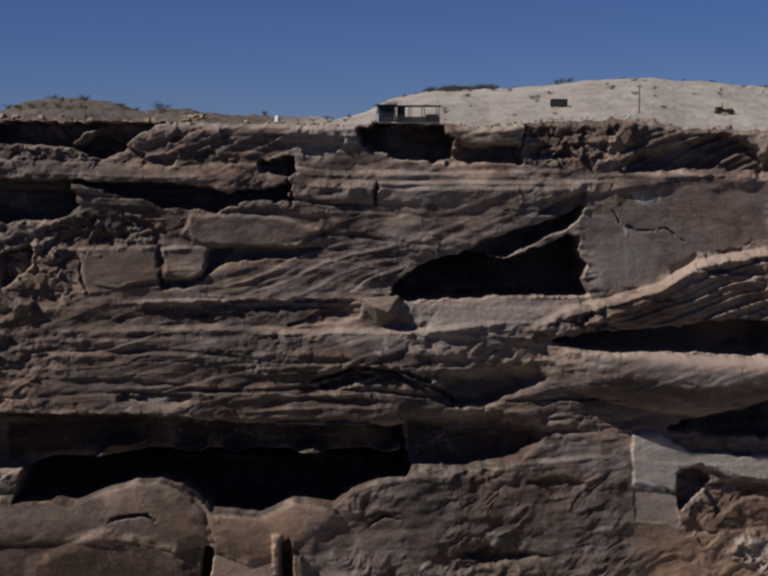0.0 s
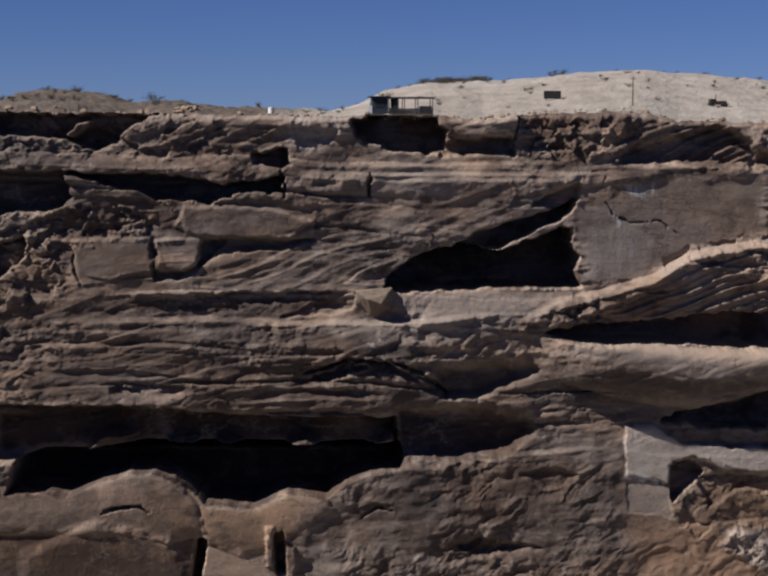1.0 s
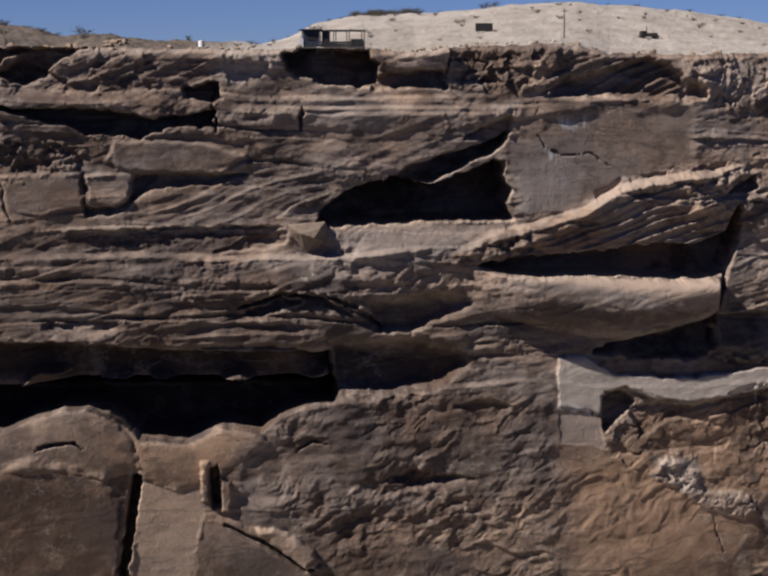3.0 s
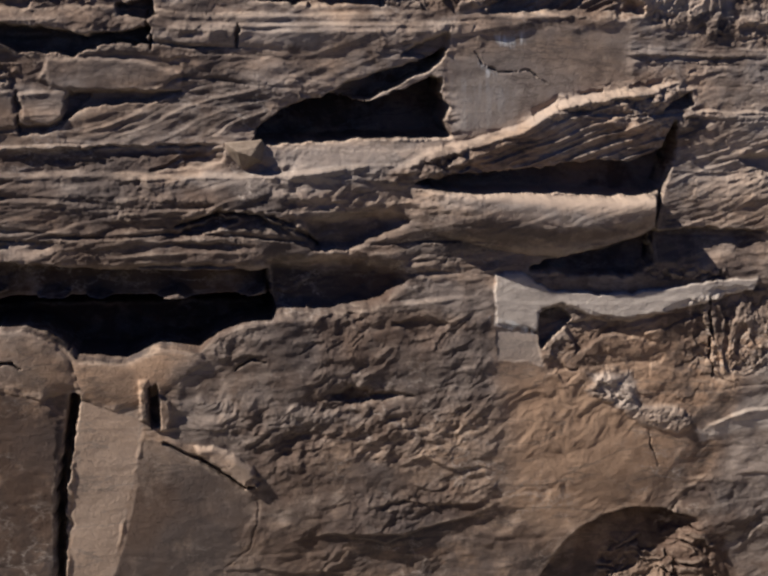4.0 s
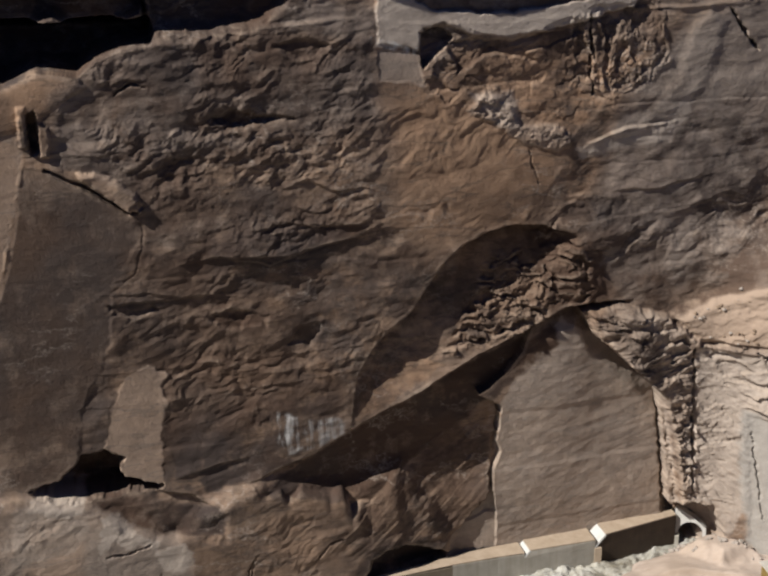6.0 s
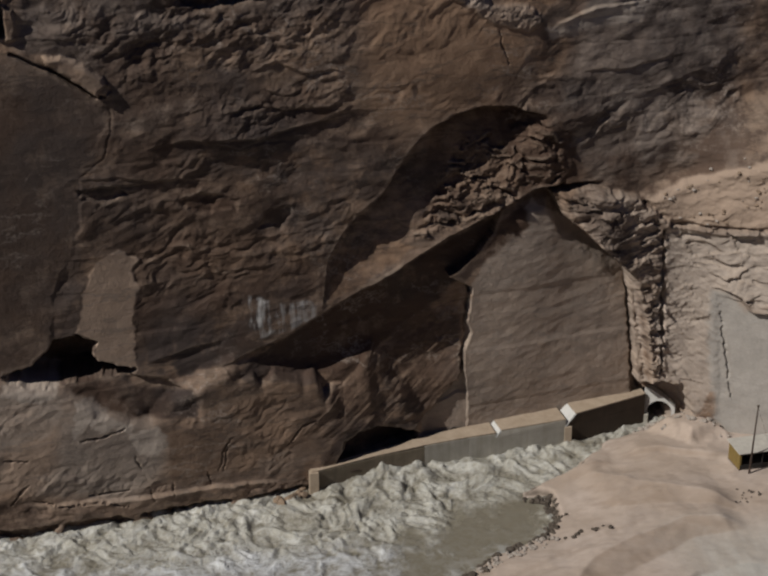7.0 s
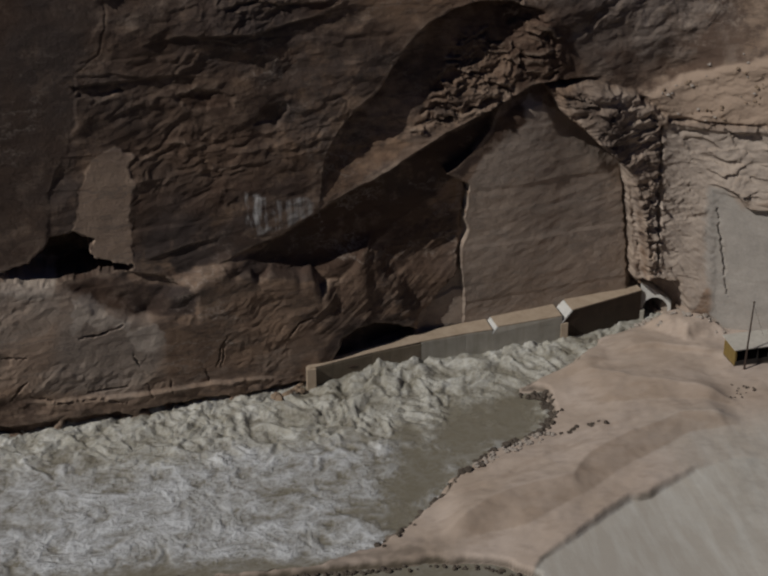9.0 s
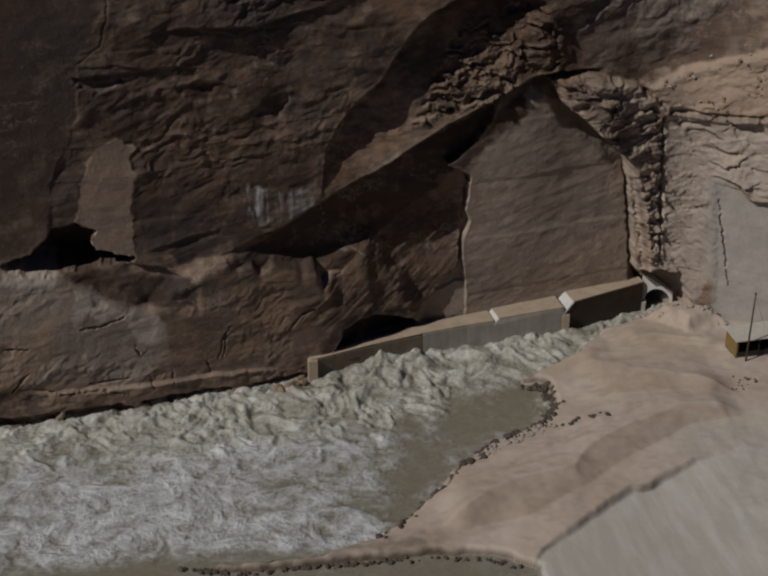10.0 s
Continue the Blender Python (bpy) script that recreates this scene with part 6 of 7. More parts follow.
# ---- plateau behind the rim, out to the horizon ----
CREST = [(-0.2879, 0.0164), (-0.2294, 0.0172), (-0.2146, 0.024), (-0.1854, 0.0256), (-0.162, 0.0223), (-0.1446, 0.0165), (-0.127, 0.018), (-0.0978, 0.0149), (-0.0539, 0.0144), (-0.0275, 0.0147), (-0.0129, 0.0182), (0.0047, 0.0266), (0.031, 0.0318), (0.0631, 0.0324), (0.1011, 0.0348), (0.1215, 0.0377), (0.1595, 0.0392), (0.1946, 0.0367), (0.2291, 0.0336), (0.2971, 0.0233)]
back = np.concatenate([np.linspace(0, 150, 110), np.geomspace(156, 3600, 30)])[:, None]
top_y, top_z = 334 + 0.15 * xs, np.interp(xs, [p[0] for p in RIM], [p[1] for p in RIM])
first = smooth(back / 5)
py_ = (top_y + back) * first + (GY[-1] + back) * (1 - first)
px_ = xs * (1 + back / 334)
slope = np.interp(px_ / py_, [c[0] for c in CREST], [c[1] for c in CREST])
crest_z = 200 + slope * (top_y + 120)
pz_ = top_z + (crest_z - top_z) * smooth(back / 120.0) ** 0.8 - 0.02 * np.maximum(0, back - 120)
pz_ = pz_ * first + GZ[-1] * (1 - first)
bumps = 0.5 * fbm(px_ / 14, py_ / 14, 101, 4) + 0.3 * ridged(px_ / 9, py_ / 5, 105, 4)
brown = smooth((-12 - px_) / 14) * smooth((170 - back) / 40)
pz_ = pz_ + first * bumps * (1 - 0.5 * smooth((back - 100) / 50)) * (1 + 1.2 * brown)
tagged(grid_mesh("plateau_ground", px_, py_, pz_, {"brown": brown}, SLICK), "pale slickrock plateau rising to a low rounded hill", "ground", kind="structure")

# ---- river ----
wx = np.concatenate([np.linspace(-700, -75, 12), np.linspace(-70, 150, 550), np.linspace(160, 800, 12)])
wy = np.concatenate([np.linspace(40, 245, 12), np.linspace(248, 362, 290)])
RX, RY = np.meshgrid(wx, wy)
POOL = [(67.0, 316.2), (76.7, 318.8), (89.4, 323.3), (95.5, 311.2), (85.9, 300.4), (66.2, 286.4), (54.0, 272.5), (47.1, 279.0), (53.2, 296.3)]
foam = 1 - smooth(0.5 + (sdf(RX, RY, POOL) + 6 * fbm(RX / 9, RY / 9, 120, 4)) / 15)
foam *= smooth((RY - 269 + 0.05 * (RX - 20)) / 8 + 0.5)
wa, wb = RX + 5 * fbm(RX / 16, RY / 16, 161, 3), RY + 4 * fbm(RX / 16, RY / 16, 164, 3)
wild_ = smooth((RY - 296 + 0.08 * RX) / 26)
chop = -0.2 * ridged(wa / 5, wb / 4.5, 121, 4) + 0.14 + 0.6 * fbm(wa / 7, wb / 6, 125, 6, 0.62)
boil = np.abs(vnoise(wa / 4.2, wb / 4.6, 181)) + 0.55 * np.abs(vnoise(wa / 1.9 + 7, wb / 2.1, 183)) - 0.35
dash = np.interp(RX, [-80, 41] + FOOT_X, [322, 331] + FOOT_Y) - RY
swell = np.interp(RX, [-70, 30, 44, 52, 60, 74, 90, 110, 128], [0.3, 0.5, 1.4, 2.6, 2.6, 1.6, 1.1, 0.8, 0.5])
surge = swell * np.exp(-(np.maximum(dash, 0) / 10) ** 2) * np.clip(0.75 + 0.8 * fbm(RX / 9, RY / 12, 185, 3), 0.1, 1.6)
RZ = foam * (chop * (0.35 + 0.7 * wild_) + 1.15 * wild_ * boil) + surge * np.minimum(1, foam * 2) + 0.04 * fbm(RX / 4, RY / 4, 128, 3)
tagged(grid_mesh("river_water", RX, RY, RZ, {"wild": wild_, "foam": foam * np.clip(0.48 + 0.1 * wild_ + 0.5 * chop, 0.1, 1)}, RIVER), "churning silty grey-green river water with white foam", "water", kind="structure")

# ---- sand bank ----
bx_, by_ = np.meshgrid(np.linspace(-20, 260, 560), np.linspace(225, 380, 380))
LAND = [(131.7, 352.4), (124.5, 347.9), (113.5, 342.7), (104.9, 332.1), (91.9, 326.2), (90.0, 323.2), (94.9, 321.6), (94.4, 311.4), (89.8, 304.8), (76.3, 297.7), (66.8, 289.1), (54.7, 275.9), (45.4, 269.0), (32.6, 265.1), (13.3, 265.4), (4.8, 266.6), (16.9, 262.9), (43.9, 262.0), (57.7, 262.1), (67.1, 259.7), (72.2, 256.2), (75.5, 253.6), (72.2, 233.9), (132.9, 223.3), (204.3, 348.7), (142.2, 359.5)]
TERRACE = [(72.5, 250.3), (73.8, 253.4), (77.5, 258.0), (82.5, 261.6), (88.8, 266.0), (95.3, 270.3), (100.7, 274.1), (105.2, 274.8), (109.1, 277.0), (117.1, 281.3), (126.7, 283.4), (141.6, 281.7), (131.7, 221.4), (65.4, 233.2)]
d = sdf(bx_, by_, LAND) + 0.9 * fbm(bx_ / 6, by_ / 6, 130, 4)
e = sdf(bx_, by_, TERRACE) + 0.3 * fbm(bx_ / 10, by_ / 10, 134, 5, 0.65)
bz_ = np.where(d > 0, 1.3 * smooth(d / 1.6) + 1.6 * smooth(d / 22), d * 0.6)
bz_ = bz_ + smooth(d / 4) * (0.22 * fbm(bx_ / 14, by_ / 14, 137, 4) + 0.04 * ridged(bx_ / 3, by_ / 3, 140, 3) + 0.07 * fbm(bx_ / 3, by_ / 2.2, 193, 4))
bz_ = bz_ + 0.4 * smooth(0.5 + fbm(bx_ / 30 + by_ / 60, by_ / 12 - bx_ / 24, 149, 3) * 1.5) * smooth(d / 8)


face_shade = np.zeros_like(bx_)


def scarp(crest, toe, tall, far):
    """A bank of graded sand: a crest line, a flat face down to its toe, a long back slope."""
    crest, toe = sorted(crest), sorted(toe)
    wave = 0.7 * fbm(bx_ / 16, by_ / 16, 158, 4)
    top = np.interp(bx_, [p[0] for p in crest], [p[1] for p in crest]) + wave
    foot = np.minimum(np.interp(bx_, [p[0] for p in toe], [p[1] for p in toe]) + wave, top - 0.6)
    ends = smooth(np.minimum(bx_ - crest[0][0], crest[-1][0] - bx_) / 7)
    # painted shade between the crest and the toe
    face_shade[:] = np.maximum(face_shade, ends * smooth((top - by_) / 0.6) * smooth((by_ - foot) / 0.8) * min(1, tall / 1.5))
    return tall * ends * np.where(by_ > top, np.exp(-(by_ - top) / far), np.clip((by_ - foot) / (top - foot), 0, 1))


bz_ = bz_ + scarp([(58.6, 267.1), (70.8, 276.2), (77.8, 279.3), (90.2, 281.9), (95.7, 288.1), (107.2, 295.0), (120.2, 300.3), (134.4, 298.2)], [(58.3, 265.5), (68.7, 267.3), (76.8, 267.1), (83.6, 271.4), (91.9, 276.8), (103.9, 284.7), (119.0, 293.5), (133.5, 295.9)], 2.3, 14)
bz_ = bz_ + scarp([(62.0, 281.0), (72.7, 284.2), (85.0, 290.4), (102.8, 298.8), (114.3, 303.0)], [(61.7, 279.6), (72.3, 282.5), (84.4, 288.2), (102.1, 296.7), (113.6, 301.1)], 0.6, 8)
bz_ = bz_ + scarp([(101.3, 325.7), (107.1, 325.2), (114.4, 317.7), (125.2, 311.3), (136.8, 304.6)], [(98.0, 313.9), (103.0, 311.1), (112.3, 307.7), (123.4, 306.1), (136.4, 303.4)], 1.7, 9)
bz_ = bz_ + scarp([(114.0, 332.0), (119.0, 332.5), (125.4, 333.3), (131.9, 330.5), (136.1, 328.5), (143.5, 328.7)], [(113.7, 331.1), (118.5, 330.7), (124.8, 331.5), (131.3, 328.9), (135.6, 327.2), (142.8, 326.9)], 1.3, 7)
bz_ = bz_ + scarp([(96.8, 326.5), (102.1, 328.4), (107.3, 329.8), (114.3, 332.9)], [(96.1, 323.9), (101.0, 324.6), (106.0, 325.4), (113.2, 329.3)], 0.9, 3)
TALUS = [(124.6, 345.2), (132.3, 350.6), (142.6, 352.5), (146.7, 335.7), (133.4, 333.6)]
bz_ = bz_ + 3.2 * smooth((sdf(bx_, by_, TALUS) + 1.0 * fbm(bx_ / 5, by_ / 5, 155, 4)) / 5)
low = smooth(0.5 + e / 0.9)
bz_ = bz_ - low * np.clip(bz_ - 1.3, 0, 9) * (0.1 + 0.9 * smooth((132 - bx_) / 30))
wet = smooth(1 - np.abs(d - 0.4) / 0.9) * 0.8 + smooth(1 - np.abs(e - 0.2) / 0.7) * 0.75 * smooth((116 - bx_) / 12) * smooth(0.5 + fbm(bx_ / 10, by_ / 10, 152, 2))
wet = wet + 0.55 * smooth((66 - bx_) / 14) * smooth((270 - by_) / 4) * (0.4 + 0.6 * smooth(0.5 + fbm(bx_ / 3, by_ / 2, 191, 3)))
tagged(grid_mesh("sand_bank", bx_, by_, bz_, {"silt": np.maximum(low, 0.75 * smooth((bx_ - 104) / 22) * smooth((306 - by_) / 16)), "face_shade": face_shade, "wet": np.clip(wet, 0, 1)}, SAND), "pinkish river sand bank sloping to the water", "sand bank", kind="structure")


# ---- near rim of the canyon, under and behind the eye ----
nx_, nr_ = np.meshgrid(np.linspace(-700, 800, 150), np.linspace(0, 1, 120))
ny_ = np.interp(nr_, [0, 0.06, 0.55, 0.7, 1.0], [110, 90, 22, 1.0, -1500])
nz_ = np.interp(nr_, [0, 0.06, 0.55, 0.7, 1.0], [-3, 6, 140, 198.3, 199])
nz_ = nz_ + 1.2 * fbm(nx_ / 30, nr_ * 30, 170, 4) * smooth(np.abs(nr_ - 0.70) / 0.08)
ny_ = ny_ + 3 * fbm(nx_ / 25, nr_ * 40, 175, 4) * smooth((0.62 - nr_) / 0.1)
tagged(grid_mesh("near_canyon_wall", nx_, ny_, nz_, {}, SLICK), "near sandstone canyon rim falling to the river", "cliff", kind="structure")


# ---- materials of the built things ----
def plain(name, a, b, scale=1.5, rough=0.8, bump=0.25, metal=0.0, stretch=(1, 1, 1)):
    m = Mat(name, rough)
    m.p.inputs["Metallic"].default_value = metal
    n, g = m.noise(scale, 7, stretch), m.noise(scale * 6, 6)
    c = m.mix(m.ramp(n, 0.35, 0.65), a, b)
    c = m.mix(m.ramp(g, 0.55, 0.75, 0, 0.35), c, tuple(v * 0.5 for v in a))
    return m.done(c, m.math("ADD", n, g), bump, 0.05)


def concrete(name, a, b, streak):
    m = Mat(name, 0.85)
    n, runs, boards = m.noise(0.35, 7), m.noise(0.8, 6, (1, 1, 0.08)), m.noise(1.2, 3, (0.05, 0.05, 1))
    c = m.mix(m.ramp(n, 0.35, 0.65), a, b)
    c = m.mix(m.ramp(runs, 0.48, 0.72, 0, 0.4), c, streak)
    return m.done(c, m.math("ADD", n, m.math("MULTIPLY", boards, 0.6)), 0.3, 0.1)


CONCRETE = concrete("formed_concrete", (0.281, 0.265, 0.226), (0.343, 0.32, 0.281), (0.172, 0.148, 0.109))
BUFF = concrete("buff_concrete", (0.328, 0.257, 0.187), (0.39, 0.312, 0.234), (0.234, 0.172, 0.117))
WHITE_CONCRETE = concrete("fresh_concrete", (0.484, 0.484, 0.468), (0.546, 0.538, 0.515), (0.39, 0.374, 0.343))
# very dark concrete: shade put into the colour, also lines the bore
SHADED = concrete("dark_shaded_concrete", (0.043, 0.03, 0.02), (0.062, 0.043, 0.029), (0.027, 0.02, 0.014))
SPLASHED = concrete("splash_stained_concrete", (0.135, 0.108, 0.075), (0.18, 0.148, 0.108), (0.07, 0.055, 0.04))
DARKWOOD = plain("weathered_dark_boards", (0.014, 0.014, 0.017), (0.026, 0.025, 0.028), 2, 0.85, stretch=(1, 1, 0.1))
BLUEBOARD = plain("blue_grey_painted_boards", (0.014, 0.022, 0.036), (0.022, 0.032, 0.05), 2, 0.7)
WOOD = plain("grey_timber", (0.078, 0.062, 0.051), (0.117, 0.094, 0.078), 3, 0.85, stretch=(1, 1, 0.1))
WHITE = plain("white_paint", (0.585, 0.585, 0.569), (0.64, 0.64, 0.624), 2, 0.5)
YELLOW = plain("ochre_yellow_paint", (0.156, 0.105, 0.027), (0.211, 0.148, 0.039), 1.5, 0.6)
BLACK = plain("black_paint", (0.009, 0.009, 0.008), (0.02, 0.017, 0.016), 2, 0.6)
ROOFING = plain("sun_bleached_roofing", (0.39, 0.367, 0.328), (0.468, 0.445, 0.398), 0.8, 0.7)
STEEL = plain("rusty_steel", (0.062, 0.047, 0.039), (0.101, 0.07, 0.055), 3, 0.55, metal=0.6)
LEAF = plain("dry_green_leaves", (0.033, 0.03, 0.022), (0.048, 0.043, 0.031), 4, 0.9)
STEM = plain("grey_brown_stems", (0.078, 0.062, 0.047), (0.109, 0.086, 0.062), 5, 0.9)
BROWNROCK = plain("brown_boulder_rock", (0.187, 0.133, 0.09), (0.25, 0.187, 0.133), 0.6, 0.95, 0.8)
BLOCKROCK = plain("tan_block_rock", (0.14, 0.102, 0.074), (0.2, 0.152, 0.112), 0.5, 0.95, 0.8)
DARKROCK = plain("wet_dark_rock", (0.055, 0.043, 0.033), (0.094, 0.073, 0.055), 1.5, 0.8, 0.8)
PALEROCK = plain("pale_river_rock", (0.281, 0.242, 0.211), (0.359, 0.32, 0.281), 1.5, 0.95, 0.8)


# ---- builders ----
def part(name, bm, material, parent=None, label="", bevel=0.0):
    if bevel:
        bmesh.ops.bevel(bm, geom=bm.edges[:], offset=bevel, segments=1, affect="EDGES")
    bmesh.ops.recalc_face_normals(bm, faces=bm.faces[:])
    me = bpy.data.meshes.new(name)
    bm.to_mesh(me)
    bm.free()
    me.materials.append(material)
    ob = new(name, me)
    ob.parent = parent
    if label:
        ob["label"] = label
    return ob


def box(x0, y0, z0, x1, y1, z1, bm=None):
    bm = bm or bmesh.new()
    m = Matrix.LocRotScale(((x0 + x1) / 2, (y0 + y1) / 2, (z0 + z1) / 2), None, (x1 - x0, y1 - y0, z1 - z0))
    bmesh.ops.create_cube(bm, size=1, matrix=m)
    return bm


def rod(a, b, r0, r1=None, sides=8, bm=None):
    bm = bm or bmesh.new()
    a, b = Vector(a), Vector(b)
    turn = (b - a).to_track_quat("Z", "Y")
    m = Matrix.LocRotScale((a + b) / 2, turn, None)
    bmesh.ops.create_cone(bm, cap_ends=True, segments=sides, radius1=r0, radius2=r0 if r1 is None else r1, depth=(b - a).length, matrix=m)
    return bm


def prism(base, top):
    """A solid between two rings of points with the same count."""
    bm = bmesh.new()
    lo, hi = [bm.verts.new(p) for p in base], [bm.verts.new(p) for p in top]
    bm.faces.new(lo[::-1]), bm.faces.new(hi)
    n = len(lo)
    for i in range(n):
        bm.faces.new((lo[i], lo[(i + 1) % n], hi[(i + 1) % n], hi[i]))
    return bm


def rock(seed, squash=(1.0, 0.8, 0.7), sub=3, facet=0.35):
    """An angular boulder of about unit radius, resting on z = 0."""
    bm = bmesh.new()
    bmesh.ops.create_icosphere(bm, subdivisions=sub, radius=1)
    rnd = random.Random(seed)
    cuts = [(Vector((rnd.uniform(-1, 1), rnd.uniform(-1, 1), rnd.uniform(-1, 1))).normalized(), rnd.uniform(0.55, 0.85)) for _ in range(11)]
    for v in bm.verts:
        for n, d in cuts:
            over = v.co.dot(n) - d
            if over > 0:
                v.co -= n * over
        v.co += v.co.normalized() * facet * 0.25 * noise.fractal(v.co * 2.3 + Vector((seed, 0, 0)), 1.0, 2.0, 3)
        v.co = Vector((v.co.x * squash[0], v.co.y * squash[1], v.co.z * squash[2]))
    low = min(v.co.z for v in bm.verts)
    for v in bm.verts:
        v.co.z -= low * 0.75
    return bm


# ---- concrete outlet wall along the water ----
def outlet_wall():
    wall_ = tagged(new("outlet_wall"), "stepped buff and grey concrete training wall beside the tunnel outlet", "concrete wall")
    f = [(41.4, 332.6), (57.0, 337.2), (69.4, 339.8), (80.6, 341.7), (87.4, 342.4), (105.4, 344.9), (128.0, 352.5)]

    def section(i, h0, h1, t0, t1, material, label, lean=0.0, name="wall_section"):
        (ax, ay), (bx, by) = f[i], f[i + 1]
        base = [(ax, ay, -2), (bx, by, -2), (bx - 0.1 * t1, by + t1, -2), (ax - 0.1 * t0, ay + t0, -2)]
        top = [(ax + lean, ay + lean * 0.25, h0), (bx, by, h1), (bx - 0.1 * t1, by + t1, h1 + 0.1), (ax - 0.1 * t0 + lean * 0.4, ay + t0, h0 + 0.1)]
        return part(name, prism(base, top), material, wall_, label, 0.06)

    # the tall last section has its shade in the face colour
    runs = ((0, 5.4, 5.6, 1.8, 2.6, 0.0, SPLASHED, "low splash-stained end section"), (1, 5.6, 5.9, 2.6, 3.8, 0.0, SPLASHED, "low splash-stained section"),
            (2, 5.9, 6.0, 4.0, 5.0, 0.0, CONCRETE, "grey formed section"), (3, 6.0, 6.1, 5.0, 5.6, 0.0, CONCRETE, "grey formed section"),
            (4, 6.5, 6.8, 5.8, 6.8, 1.4, CONCRETE, "grey formed section"), (5, 7.7, 7.9, 7.0, 3.0, 2.8, SHADED, "tall section with its shaded face coloured dark"))
    for i, h0, h1, t0, t1, lean, material, label in runs:
        (ax, ay), (bx, by) = f[i], f[i + 1]
        low = h0 - lean * 0.95
        section(i, low, low, t0, t1, material, label)
        foot = [(ax, ay, low), (bx, by, low), (bx - 0.1 * t1, by + t1, low), (ax - 0.1 * t0, ay + t0, low)]
        head = [(ax + lean, ay + 0.3 * lean, h0), (bx, by, h1), (bx - 0.1 * t1, by + t1, h1 + 0.1), (ax - 0.1 * t0 + lean, ay + t0, h0 + 0.1)]
        if lean:
            part("wall_crown", prism(foot, head), material, wall_, label)
            a = [(ax - 0.03, ay - 0.02, low + 0.05), (ax - 0.1 * t0, ay + t0, low + 0.05), (ax - 0.1 * t0 + lean, ay + t0, h0 + 0.2), (ax + lean - 0.03, ay + 0.3 * lean - 0.02, h0 + 0.2)]
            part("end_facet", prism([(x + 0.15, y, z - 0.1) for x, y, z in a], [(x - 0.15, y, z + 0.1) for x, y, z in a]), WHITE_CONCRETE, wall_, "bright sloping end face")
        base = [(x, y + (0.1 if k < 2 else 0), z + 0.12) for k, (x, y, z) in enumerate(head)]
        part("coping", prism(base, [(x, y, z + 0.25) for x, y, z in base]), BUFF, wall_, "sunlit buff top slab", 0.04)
    ax, ay = f[5]
    part("corner_strip", box(ax - 0.2, ay - 0.25, -2, ax + 1.6, ay + 0.4, 5.0), BUFF, wall_, "buff corner strip", 0.05)
    ax, ay = f[0]
    part("end_post", box(ax - 0.6, ay - 0.3, -2, ax + 1.6, ay + 1.6, 5.6), BUFF, wall_, "buff end post", 0.08)


outlet_wall()


def tunnel_portal(m):
    """A headwall with an arched mouth and a bored tunnel behind it."""
    top = tagged(new("tunnel_portal"), "white concrete headwall round a dark arched tunnel mouth", "tunnel portal")
    top.matrix_world = m
    half, spring, r, thick = 3.0, 2.4, 3.0, 2.5
    arch = [(-half, -1.5)] + [(-r * math.cos(a), spring + r * math.sin(a)) for a in np.linspace(0, math.pi, 17)] + [(half, -1.5)]
    outer = [(-4.0, -1.5)]
    for x, z in arch[1:-1]:
        k = (x + half) / (2 * half)
        outer.append((-4.0 + 7.8 * k, 9.2 - 5.2 * k ** 1.3 - (0 if 0 < k < 1 else 0.6)))
    outer.append((3.8, -1.5))
    bm = bmesh.new()
    rings = [[bm.verts.new((x, y, z)) for x, z in ring] for ring, y in ((arch, 0), (outer, 0), (outer, thick), (arch, thick))]
    for a, b in zip(rings, rings[1:] + rings[:1]):
        for i in range(len(arch) - 1):
            bm.faces.new((a[i], a[i + 1], b[i + 1], b[i]))
    part("headwall", bm, WHITE_CONCRETE, top)
    bm = bmesh.new()
    a, b = [[bm.verts.new((x * 0.99, y, z)) for x, z in arch] for y in (0.4, 26)]
    for i in range(len(arch) - 1):
        bm.faces.new((a[i], a[i + 1], b[i + 1], b[i]))
    bm.faces.new(b)
    bm.faces.new((a[0], a[-1], b[-1], b[0]))
    part("tunnel_bore", bm, SHADED, top, "dark bored lining")
    part("sill", box(-6.5, -1.2, -1.5, -2.6, 0.6, 1.9), CONCRETE, top, "grey block beside the mouth", 0.1)
    return top


tunnel_portal(pose(131.8, 352.2, 0.6, 0, 0, -22))


